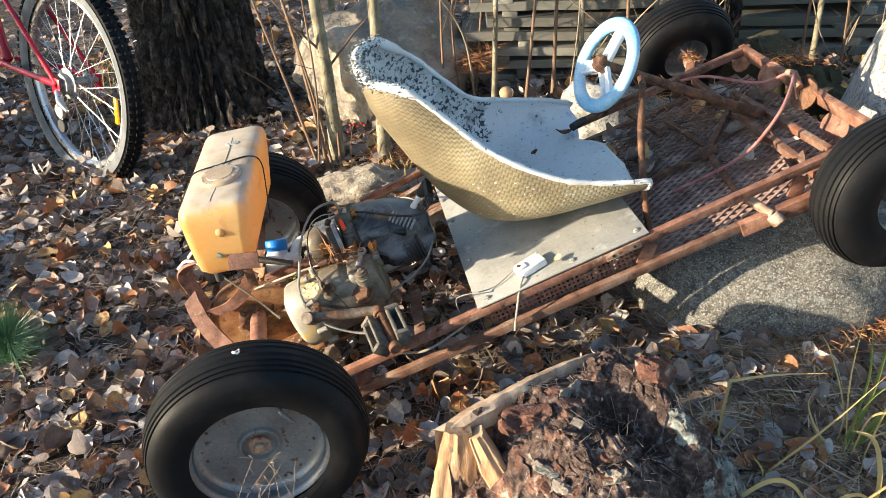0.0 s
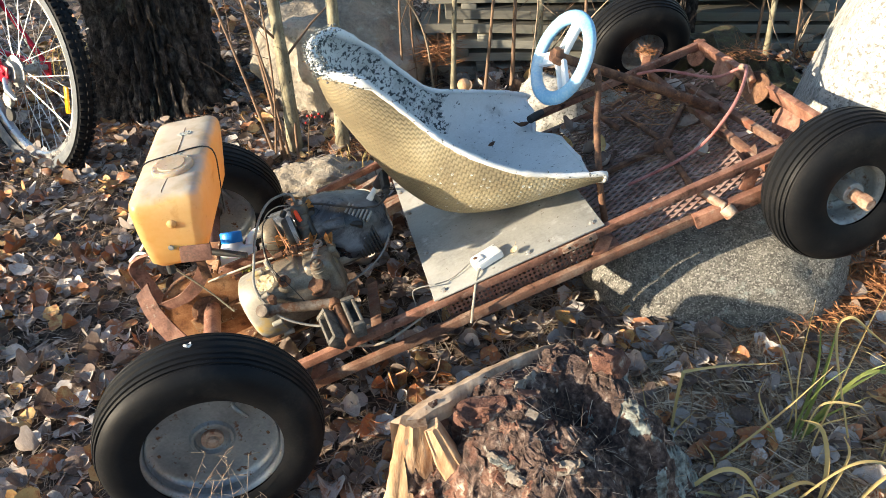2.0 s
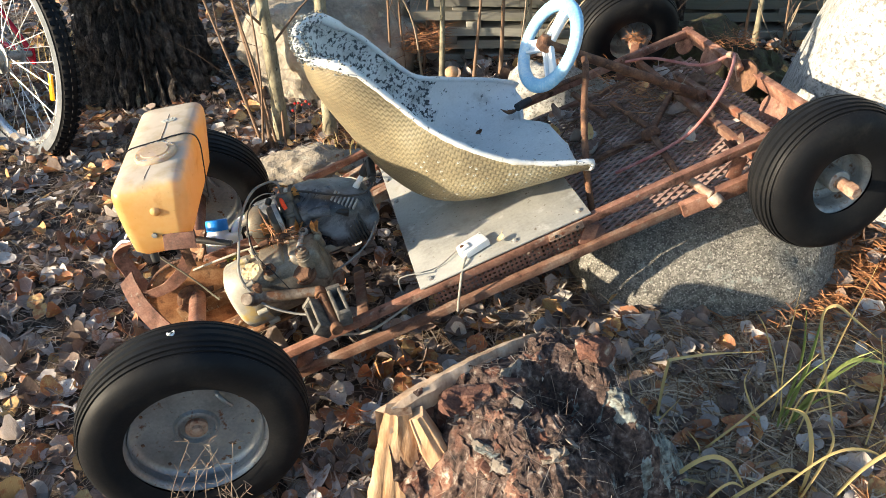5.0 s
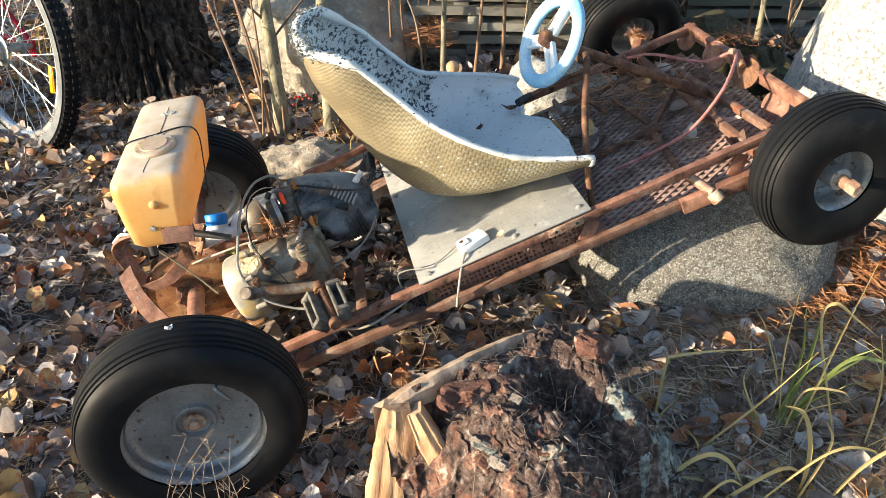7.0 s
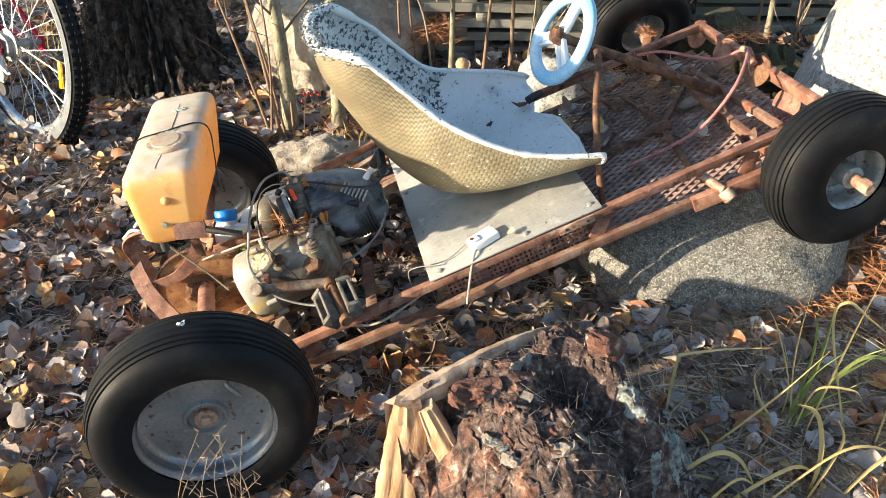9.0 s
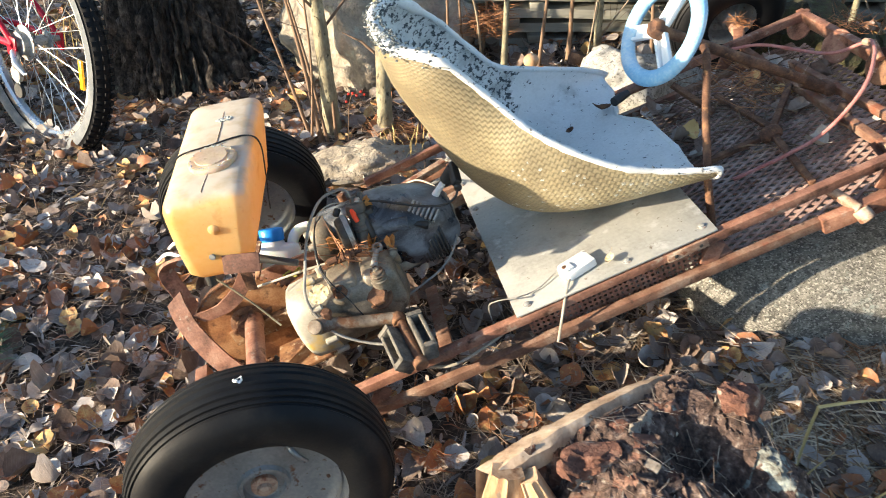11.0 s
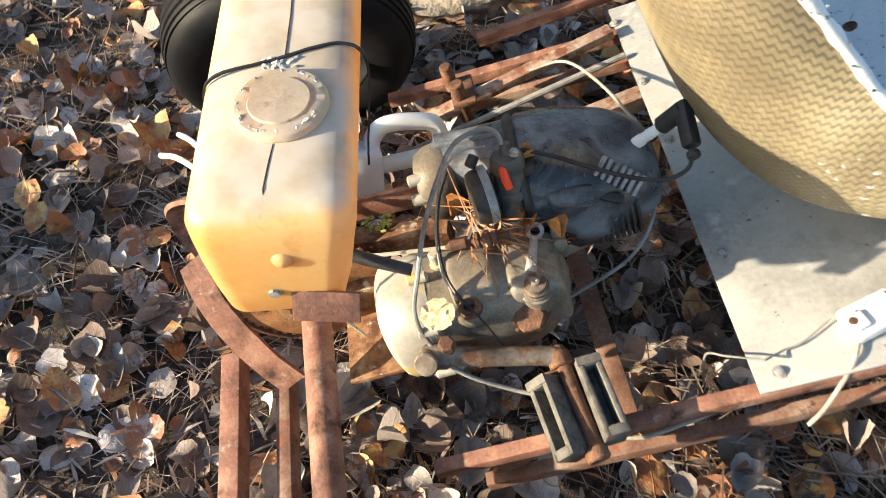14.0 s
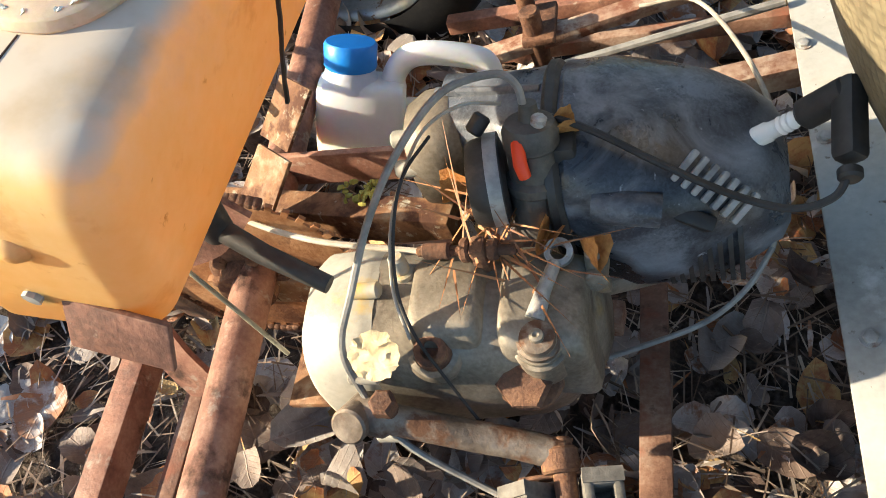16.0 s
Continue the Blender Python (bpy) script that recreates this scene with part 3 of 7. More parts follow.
# ---------------------------------------------------------------- ground
def lift(x, y):
    """Height of the forest floor: it rises gently to the right and away, with lumps."""
    z = -0.0035 + 0.1095 * 1.8 * math.tanh(x / 1.8) + 0.0448 * 2.2 * math.tanh(y / 2.2)
    z += 0.030 * noise.noise(Vector((x * 1.3, y * 1.3, 2.0))) + 0.009 * noise.noise(Vector((x * 6, y * 6, 5.0)))
    return z + 0.004 * noise.noise(Vector((x * 21, y * 21, 1.0)))


def spaced(lo, hi, step, far):
    a = list(np.arange(lo, hi, step))
    up, s = [a[-1] + step], step
    while up[-1] < far:
        s *= 1.35
        up.append(up[-1] + s)
    down, s = [lo - step], step
    while down[-1] > -far:
        s *= 1.35
        down.append(down[-1] - s)
    return down[::-1] + a + up


gx, gy = spaced(-1.6, 2.0, 0.025, 150), spaced(-0.8, 2.6, 0.025, 150)
ground = solid("ground", Geo().grid([[(x, y, lift(x, y)) for x in gx] for y in gy]), SOIL,
               "brown forest floor of humus, pine needles and fallen leaves", "ground", kind="structure")


def leaf_shape(size, curl, bend, tip=0.25, stalk=True, n=14, slim=0.92):
    """A round aspen leaf with a short tip, a notch at the stalk and an uneven toothed edge, cupped, crumpled and folded along its rib. Also its flat coordinates."""
    v, f, uv = [(0, 0, 0)], [], [(0.0, 0.0)]
    sd = curl * 31 + bend * 17
    for ring in (0.45, 0.8, 1.0):
        for k in range(n):
            a = 2 * math.pi * k / n
            c = math.cos(a)
            r = 0.5 * ring * (1 + tip * max(0, c) ** 6 - 0.14 * max(0, -c) ** 8 + (0.05 * math.cos(5 * a + curl * 9) + 0.035 * (k % 2) if ring == 1 else 0))
            x, y = r * c, r * slim * math.sin(a)
            q = 0.075 * noise.noise(Vector((x * 3.4 + sd, y * 3.4, bend * 9))) + 0.030 * noise.noise(Vector((x * 9, y * 9 + sd, 3)))
            z = curl * y * y * 2.2 + bend * x * x * 1.8 + 0.16 * abs(y) + q
            v.append((x * size, y * size, z * size))
            uv.append((x, y))
    f = [(0, 1 + k, 1 + (k + 1) % n) for k in range(n)]
    for r in (0, n):
        f += [(1 + r + k, 1 + r + n + k, 1 + r + n + (k + 1) % n, 1 + r + (k + 1) % n) for k in range(n)]
    if stalk:
        s = size * 0.5
        o, z = len(v), v[1 + 2 * n + n // 2][2]
        v += [(-s * 0.8, -0.0007, z), (-s * 0.8, 0.0007, z), (-s * 1.9, 0.0004, z + 0.25 * s)]
        uv += [(-0.4, 0.0), (-0.4, 0.0), (-0.9, 0.0)]
        f.append((o, o + 1, o + 2))
    return v, f, uv


def lay_uv(me, flat):
    """Gives a mesh the flat leaf coordinates, one pair for each vertex."""
    layer = me.uv_layers.new(name="leaf")
    idx = np.empty(len(me.loops), dtype=np.int32)
    me.loops.foreach_get("vertex_index", idx)
    layer.data.foreach_set("uv", np.asarray(flat, dtype=np.float32)[idx].ravel())


# ---------------------------------------------------------------- trees
def pine(name, base, r, height, lean, seed, label, low=0.0):
    """A pine: furrowed trunk with flared roots, limbs high up and clumps of needles on them."""
    tree = thing(name, Matrix.Translation(base), label, "tree")
    n, rows = 220 if low else 40, []
    zs = [-0.15 + 0.012 * i for i in range(75)] + [0.8 + 0.25 * i for i in range(int((height - 0.8) / 0.25) + 1)]
    for z in zs:
        k = max(0.0, 1 - max(z, 0) / height) ** 0.8
        flare = 1 + 0.42 * math.exp(-max(z, -0.1) / 0.13)
        row = []
        for j in range(n):
            a = 2 * math.pi * j / n
            rr = r * k * (1 + (flare - 1) * (0.7 + 0.5 * math.sin(3 * a + seed) + 0.2 * math.sin(7 * a)))
            if z < 1.2:
                q = Vector((math.cos(a) * 7.5, math.sin(a) * 7.5, z * 9.0 + seed))
                q += 0.5 * Vector((noise.noise(q * 1.7), noise.noise(q * 1.7 + Vector((4, 4, 4))), noise.noise(q * 1.7 + Vector((8, 1, 5)))))
                d = noise.voronoi(Vector((q.x, q.y, q.z * 0.55)))[0]
                rr += (0.040 * min(d[1] - d[0], 0.30) / 0.30 - 0.020 + 0.010 * noise.noise(q * 3) + 0.005 * noise.noise(q * 9)) * min(1.0, r / 0.12)
            row.append((rr * math.cos(a) + lean[0] * z, rr * math.sin(a) + lean[1] * z, z))
        rows.append(row)
    part("trunk", Geo().grid(rows, wrap=True), BARK, tree, "furrowed grey-brown bark")
    g = random.Random(seed)
    limbs, crown = Geo(), Geo()
    for i in range(16):
        z = height * (0.5 + 0.48 * i / 16)
        a, ln = g.uniform(0, 6.28), (1.6 - 1.2 * i / 16) * height / 9
        p = Vector((lean[0] * z, lean[1] * z, z))
        q = p + Vector((math.cos(a), math.sin(a), 0.25)) * ln
        limbs.tube([p, (p + q) / 2 + Vector((0, 0, 0.1)), q], [0.03, 0.02, 0.006], 5)
        for c in range(70):
            t = g.uniform(0.4, 1.05)
            o = p.lerp(q, t) + Vector((g.gauss(0, 0.18), g.gauss(0, 0.18), g.gauss(0.08, 0.12)))
            d = Vector((g.gauss(0, 1), g.gauss(0, 1), g.gauss(0.4, 1))).normalized() * 0.11
            s = d.orthogonal().normalized() * 0.012
            crown.add([o - s, o + s, o + d], [(0, 1, 2)])
    part("limb", limbs, BARK, tree)
    part("crown", crown, PINE_GREEN, tree, "tufts of green needles", smooth=0)
    return tree


pine("pine_tree", (-0.585, 1.66, lift(-0.585, 1.66)), 0.165, 9.0, (-0.03, 0.02), 3, "thick old pine with dark furrowed bark behind the bicycle", True)
pine("pine_tree", (0.976, 1.46, lift(0.976, 1.46) - 0.02), 0.062, 7.0, (0.01, 0.0), 11, "slender pine with dark bark in front of the board stack", True)
# out of view: added so that its shadow falls on the old pine's trunk
pine("pine_tree", (-2.6, 0.97, lift(-2.6, 0.97)), 0.19, 9.0, (0.0, 0.0), 5, "unseen pine with furrowed bark, added to shade the old pine")


def sapling(pts, r0, r1, label, mat=BARK_THIN, twigs=4, name="sapling"):
    """A thin young stem with a few bare side twigs."""
    base = Vector(pts[0])
    t = thing(name, Matrix.Translation(base), label, "sapling", "thin stems")
    line = spline([Vector(p) - base for p in pts], 8)
    n = len(line)
    part("stem", Geo().tube(line, [r0 + (r1 - r0) * i / (n - 1) + r0 * 0.6 * math.exp(-i * 1.2) + r0 * 0.12 * noise.noise(Vector((i * 1.7, r0 * 900, 0))) for i in range(n)], 14), mat, t)
    for k in range(twigs):
        tw = Geo()
        i = int(n * (0.25 + 0.65 * RNG.random()))
        a = rnd(0, 6.28)
        d = Vector((math.cos(a), math.sin(a), rnd(0.4, 1.4))).normalized() * rnd(0.1, 0.28)
        tw.tube([line[i], line[i] + d * 0.5 + Vector((0, 0, 0.01)), line[i] + d], [r1 * 0.5, r1 * 0.4, r1 * 0.2], 5)
        part("twig", tw, TWIG, t)
    return t


def on(x, y, dz=0.0):
    return (x, y, lift(x, y) + dz)


sapling([on(0.05, 1.15, -0.03), (0.048, 1.165, 0.35), (0.042, 1.18, 0.9), (0.05, 1.2, 1.7)], 0.020, 0.008, "straight thin sapling with grey-green bark beside the boulder")
sapling([on(-0.085, 1.18, -0.03), (-0.10, 1.21, 0.3), (-0.135, 1.26, 0.75), (-0.16, 1.3, 1.3)], 0.022, 0.008, "young sapling in a clump beside the boulder")
for dx, tx, ty, r in ((-0.03, -0.26, 1.30, 0.006), (-0.05, -0.33, 1.22, 0.0048), (0.005, -0.17, 1.36, 0.004), (-0.015, -0.22, 1.15, 0.0038), (-0.06, -0.13, 1.1, 0.0035)):
    sapling([on(-0.075 + dx, 1.13, -0.02), ((-0.075 + dx + tx) / 2 + 0.02, (1.13 + ty) / 2, 0.30), (tx, ty, 0.7)], r, r * 0.5, "thin leafless shoot in a clump", TWIG, 2, "shoot")
for x, y, h, r in ((0.355, 1.42, 1.0, 0.008), (0.45, 1.44, 0.9, 0.005), (0.533, 1.46, 1.0, 0.006), (0.614, 1.48, 1.2, 0.0095), (0.755, 1.42, 0.8, 0.0055), (0.30, 1.55, 0.6, 0.004),
                   (0.25, 1.5, 0.55, 0.0035), (0.208, 1.44, 0.7, 0.004), (1.272, 1.44, 1.2, 0.009), (0.825, 1.46, 1.5, 0.011), (1.254, 1.48, 0.8, 0.005), (1.35, 1.42, 0.6, 0.004), (-0.20, 1.98, 1.2, 0.012)):
    sapling([on(x, y, -0.02), (x + rnd(-0.03, 0.03), y + rnd(-0.03, 0.03), 0.1 + h / 2), (x + rnd(-0.09, 0.09), y + rnd(-0.05, 0.05), 0.1 + h)], r, r * 0.5,
            "bare thin stem growing before the board stack", BARK_THIN if r > 0.0075 else TWIG, 4)


for k in range(16):
    x, y = rnd(0.25, 1.55), rnd(1.34, 1.52)
    if 0.88 < x < 1.08:
        continue
    top = Vector((x + rnd(-0.35, 0.35), y + rnd(-0.12, 0.05), rnd(0.35, 0.75)))
    sapling([on(x, y, -0.02), ((x + top.x) / 2 + rnd(-0.05, 0.05), (y + top.y) / 2, top.z * 0.62), top], rnd(0.0022, 0.0042), 0.0012, "thin bare arching twig before the board stack", PALE_TWIG, 5, "shoot")


# ---------------------------------------------------------------- stones
def boulder(name, centre, size, turn, mat, label, seed, lumps=0.12, power=0.8, fine=0.012, group="", facets=0):
    g = Geo().blob((1, 1, 1), sub=5, power=power)
    pick = random.Random(int(seed * 10))
    planes = [(Vector((pick.gauss(0, 1), pick.gauss(0, 1), pick.gauss(0, 1))).normalized(), pick.uniform(0.34, 0.45)) for _ in range(facets)]
    for i, p in enumerate(g.v):
        q = Vector(p)
        for face, depth in planes:
            q -= face * 0.88 * max(0.0, q.dot(face) - depth)
        d = q.normalized()
        s = 1 + lumps * noise.fractal(q * 2.2 + Vector((seed, 0, -seed)), 1, 2, 3) - lumps * 0.7 * abs(noise.noise(q * 3.1 + Vector((0, seed, 3))))
        g.v[i] = tuple(Vector((q.x * size[0], q.y * size[1], q.z * size[2])) * s + d * fine * noise.fractal(q * 9 + Vector((seed, 3, 1)), 1, 2, 4))
    ob = solid(name, g, mat, label, "stone", group, smooth=60)
    ob.matrix_world = pose(*centre, *turn)
    return ob


boulder("boulder", (-0.005, 1.58, 0.13), (0.56, 0.46, 0.58), (8, -6, 20), GRANITE, "big rounded grey and pink granite boulder behind the seat", 4.0, 0.16, 0.80, 0.020, facets=16)
boulder("boulder", (0.893, 0.635, 0.115), (0.55, 0.66, 0.41), (2, -5, -5), GRANITE_DARK, "rounded dark speckled granite stone under the raised front of the kart", 9.0, 0.035, 0.60, 0.008)
boulder("boulder", (1.475, 0.60, 0.266), (0.885, 0.54, 1.40), (-4, 14, -22), GRANITE_PALE, "tall pale speckled granite stone at the edge of the clearing", 2.0, 0.04, 0.55)
boulder("boulder", (0.68, 1.24, 0.13), (0.36, 0.24, 0.25), (0, 0, 15), GRANITE_PALE, "low pale granite stone beyond the kart", 6.0, 0.12, facets=8)
boulder("boulder", (0.02, 1.00, 0.05), (0.34, 0.17, 0.145), (0, -4, 12), GRANITE, "flat pale stone with dry grass behind the rear wheel", 7.0, 0.06, facets=10)

# ---------------------------------------------------------------- stack of old boards
stack = thing("board_stack", Matrix.Translation(on(0.92, 1.76)), "low stack of silvered old boards laid with gaps", "lumber stack")
bm0 = Geo().grid([[(0.104 * (i - 6), sy * 0.0625, sz * 0.013) for sy, sz in ((-1, -1), (1, -1), (1, 1), (-1, 1))] for i in range(13)], wrap=True)
bm0.f += [(3, 2, 1, 0), (48, 49, 50, 51)]
bm0.m += [0, 0]
bm0.rough(0.003, 6.0)
board_mesh = bm0.mesh("board", LUMBER)
for layer in range(11):
    for row in range(3):
        ob = part("board", board_mesh, None, stack)
        ob.location = (rnd(-0.04, 0.04), -0.12 + 0.155 * row + rnd(-0.025, 0.012), -0.05 + layer * 0.047 + rnd(-0.004, 0.004))
        ob.rotation_euler = (radians(rnd(-3, 3)), radians(rnd(-0.8, 0.8)), radians(rnd(-1.2, 1.2)))
for layer in range(11):
    for x in (-0.5, 0.0, 0.5):
        sp = part("spacer", Geo().box((0.045, 0.5, 0.024), bevel=0.003), LUMBER, stack)
        sp.location = (x + rnd(-0.04, 0.04), 0.05, -0.075 + layer * 0.047)

# ---------------------------------------------------------------- mossy log
log = Geo()
pts = [(0.74, 1.18, 0.33), (0.93, 1.13, 0.345), (1.05, 1.11, 0.315), (1.17, 1.09, 0.26), (1.30, 1.08, 0.17), (1.42, 1.06, 0.06)]
line = spline(pts, 10)
log.tube(line, [0.070 + 0.012 * noise.noise(Vector((i * 0.4, 0, 0))) for i in range(len(line))], 28)
log.rough(0.030, 14, 5)
solid("mossy_log", log, MOSS, "rotting log overgrown with dark moss", "log", at=on(1.3, 1.08))

# ---------------------------------------------------------------- the go-kart
# kart axes: x forward along the near rail, y to the far side, z up from the top of the rails
KART = Matrix(((0.9113, -0.1965, -0.3617, 0.203), (0.2087, 0.978, -0.0054, 0.210), (0.3548, -0.0706, 0.9323, 0.213), (0, 0, 0, 1)))
kart = thing("go_kart", KART, "rusty red home-made go-kart with white bucket seat, front on a stone", "go-kart")


def rail(name, a, b, w=0.024, h=0.024, mat=RUST, up=(0, 0, 1)):
    return part(name, Geo().beam(a, b, w, h, up, 0.0014), mat, kart)


rail("side_rail", (-0.19, -0.001, -0.0075), (0.87, -0.001, -0.0075), 0.015, 0.015)
rail("side_rail", (-0.15, -0.006, -0.053), (0.83, -0.006, -0.066), 0.014, 0.016, RUST_WORN)
rail("side_rail", (-0.19, 0.525, -0.009), (0.87, 0.492, -0.009), 0.014, 0.016)
rail("side_rail", (-0.15, 0.525, -0.056), (0.83, 0.492, -0.064), 0.014, 0.016, RUST_WORN)
g = Geo().box((0.064, 0.003, 0.015), Matrix.Translation((0.385, -0.0115, -0.0055)), 0.001)
jp = part("joint_plate", g.rough(0.0005, 60), RUST_PALE, kart, "pale worn joint plate on the rail")
for f in (0.366, 0.405):
    part("bolt_hole", Geo().cyl((f, -0.0126, -0.006), (f, -0.0138, -0.006), 0.003, 12), LEAD, jp)
rail("front_beam", (0.858, -0.012, -0.014), (0.858, 0.508, -0.014), 0.014, 0.026)
rail("front_axle_beam", (0.745, -0.03, -0.045), (0.745, 0.53, -0.045), 0.013, 0.018, RUST_WORN)
rail("cross_bar", (0.0, 0.01, -0.030), (-0.006, 0.30, -0.105), 0.022, 0.006, RUST_WORN)
rail("cross_bar", (0.44, 0.0, -0.062), (0.44, 0.5, -0.062))
for f in (-0.12, 0.422, 0.70):
    rail("strut", (f + 0.012, 0.0, -0.022), (f - 0.012, 0.0, -0.055), 0.006, 0.026, RUST, (1, 0, 0))
    rail("strut", (f + 0.012, 0.51, -0.022), (f - 0.012, 0.51, -0.055), 0.006, 0.026, RUST, (1, 0, 0))

# perforated strip between the near rails
g = Geo()
c = 0.0085
for i in range(34):
    for j in range(6):
        o = Vector((0.135 + i * c, 0.011, -0.066 + j * c + (0 if i % 2 else 0.0)))
        ring = [o + Vector((c / 2 * sx, 0, c / 2 * sz)) for sx, sz in ((1, 0), (1, 1), (0, 1), (-1, 1), (-1, 0), (-1, -1), (0, -1), (1, -1))]
        hole = [o + Vector((0.0026 * math.cos(math.pi * k / 4), 0, 0.0026 * math.sin(math.pi * k / 4))) for k in range(8)]
        g.add(ring + hole, [(k, (k + 1) % 8, 8 + (k + 1) % 8, 8 + k) for k in range(8)])
part("perforated_strip", g, RUST, kart, "red perforated sheet-metal strip", smooth=0)

# expanded-metal floor
g = Geo()
x0, x1, y0, y1, z = 0.445, 0.85, 0.012, 0.492, -0.066
px, py = 0.030, 0.0155
slope = py / px
for s in (1, -1):
    k0, k1 = int((y0 - s * slope * x1 - 1) / py), int((y1 - s * slope * x0 + 1) / py)
    for k in range(k0, k1):
        q = k * py
        t0, t1 = sorted(((y0 - q) / (s * slope), (y1 - q) / (s * slope)))
        a, b = max(x0, t0), min(x1, t1)
        if b - a > 0.004:
            g.beam((a, q + s * slope * a, z + 0.001 * s), (b, q + s * slope * b, z + 0.001 * s), 0.0050, 0.0028, bevel=0)
part("mesh_floor", g, MESH_RUST, kart, "rusty expanded-metal floor", smooth=0)

# seat plate
g = Geo().box((0.318, 0.56, 0.0035), Matrix.Translation((0.277, 0.272, 0.0045)), 0.001)
part("seat_plate", g, PLATE, kart, "dull aluminium plate under the seat")
bolt_mesh = Geo().lathe([(0.0065, 0), (0.0065, 0.0012)], 14).lathe([(0.0045, 0.0012), (0.0045, 0.0036), (0.0035, 0.0042)], 6).mesh("plate_bolt", STEEL)
for p in ((0.14, 0.008), (0.133, 0.146), (0.128, 0.31), (0.124, 0.408), (0.42, 0.012), (0.3, 0.008), (0.119, 0.522)):
    part("plate_bolt", bolt_mesh, None, kart).location = (p[0], p[1], 0.0062)

# ------------------------------------------------ wheels
def tyre_geo(R, width, bead, n=80):
    """Balloon tyre with ribs running round the tread, axis along z, centred."""
    w, r0 = width / 2, bead + 0.45 * (R - bead)
    cuts = (-52, -38, -24, -10, 4, 17, 29, 40)
    angles = sorted(list(range(-125, -62, 8)) + list(range(67, 126, 8)) + [c + d for c in cuts for d in (-3.2, -1.4, 1.4, 3.2)] + [-60, 46, 53, 60])
    prof = []
    for a in angles:
        c, s = math.cos(radians(a)), math.sin(radians(a))
        r = r0 + (R - r0) * c ** 0.72 if c > 0 else r0 + (r0 - bead) * c / 0.574
        z = w * math.copysign(abs(s) ** 0.86, s)
        if any(abs(a - q) < 2 for q in cuts):
            r, z = r - 0.0028 * c, z - 0.0024 * s
        prof.append((r, z))
    return Geo().lathe(prof, n, cap=False)


def rim_geo(r, width, dish, n=56):
    """Pressed steel rim: rolled lip, drop well, flat disc with a raised ring."""
    w = width / 2
    return Geo().lathe([(r + 0.006, -w), (r - 0.004, -w + 0.004), (r - 0.004, w - 0.008)], n, cap=False).lathe(
        [(r + 0.007, w - 0.001), (r + 0.005, w + 0.001), (r + 0.001, w - 0.001), (r - 0.002, w - 0.006), (r - 0.004, dish + 0.011), (r - 0.008, dish + 0.005), (r - 0.014, dish + 0.003), (r * 0.70, dish),
         (r * 0.50, dish + 0.002), (r * 0.34, dish + 0.003), (r * 0.31, dish + 0.008), (r * 0.27, dish + 0.009), (r * 0.25, dish + 0.002), (0.0, dish + 0.002)], n, cap=False)


def wheel(name, at, axis, R, width, bead, label, big=True):
    """A wheel whose outer face looks along the axis."""
    piv = part(name, Geo().cyl((0, 0, -width * 0.55), (0, 0, width * (0.02 if big else -0.15)), 0.014), STEEL, kart, label)
    piv.matrix_local = axis_m(at, axis)
    part("tyre", tyre_geo(R, width, bead), RUBBER, piv, "ribbed black rubber tyre")
    dish = width * 0.06 if big else -width * 0.12
    rim = part("rim", rim_geo(bead, width * 0.70, dish), RIM_GREY if big else STEEL, piv, "dull grey steel disc rim")
    if big:
        for k in range(9):
            a = k * math.tau / 9 + 0.2
            part("rivet", Geo().cyl((bead * 0.80 * math.cos(a), bead * 0.83 * math.sin(a), dish), (bead * 0.83 * math.cos(a), bead * 0.83 * math.sin(a), dish + 0.0030), 0.0034, 8), RUST_BARE, rim)
        part("hub_cap", Geo().lathe([(0.017, dish), (0.017, dish + 0.008), (0.014, dish + 0.010), (0.010, dish + 0.010), (0.009, dish + 0.016), (0.006, dish + 0.018), (0, dish + 0.018)], 28), RUST_PALE, rim)
        a = 0.62
        p = Vector((bead * 0.74 * math.cos(a), bead * 0.74 * math.sin(a), dish))
        part("valve", Geo().tube(spline([p, p + Vector((-0.002, 0.003, 0.012)), p + Vector((0.002, -0.010, 0.018)), p + Vector((0.006, -0.026, 0.017))], 5), 0.0034, 8), RIM_GREY, rim)
    else:
        part("hub", Geo().cyl((0, 0, -0.01), (0, 0, width * 0.36), 0.019), STEEL, rim)
        part("axle_end", Geo().cyl((0, 0, 0), (0, 0, width * 0.62), 0.0105).lathe([(0.0125, width * 0.58), (0.0125, width * 0.74), (0.009, width * 0.78)], 6), RUST_PALE, rim, "rusty axle nut")
    return piv


wheel("rear_wheel", (-0.2667, -0.1642, 0.0590), (0.062, -0.996, -0.07), 0.172, 0.105, 0.1025, "rear wheel with balloon tyre on the ground")
wheel("rear_wheel", (-0.295, 0.604, 0.073), (-0.045, -0.97, -0.241), 0.168, 0.112, 0.097, "rear wheel with balloon tyre behind the tank")
wheel("front_wheel", (0.8112, -0.0858, -0.0607), (0.045, -0.999, -0.028), 0.131, 0.098, 0.0515, "small-rimmed front wheel hanging clear of the ground", False)
wheel("front_wheel", (0.769, 0.646, -0.011), (-0.073, -0.935, -0.347), 0.127, 0.096, 0.050, "small-rimmed far front wheel", False)
g = Geo().cyl((-0.275, -0.160, 0.046), (-0.289, 0.59, 0.07), 0.0155)
part("rear_axle", g.rough(0.0006, 40), RUST, kart, "thick rust-red tube axle")
rail("rear_bar", (-0.390, -0.08, 0.016), (-0.390, 0.165, 0.022), 0.022, 0.026)
rail("rear_bar", (-0.340, -0.08, -0.004), (-0.340, 0.14, 0.0), 0.016, 0.026, RUST_WORN)

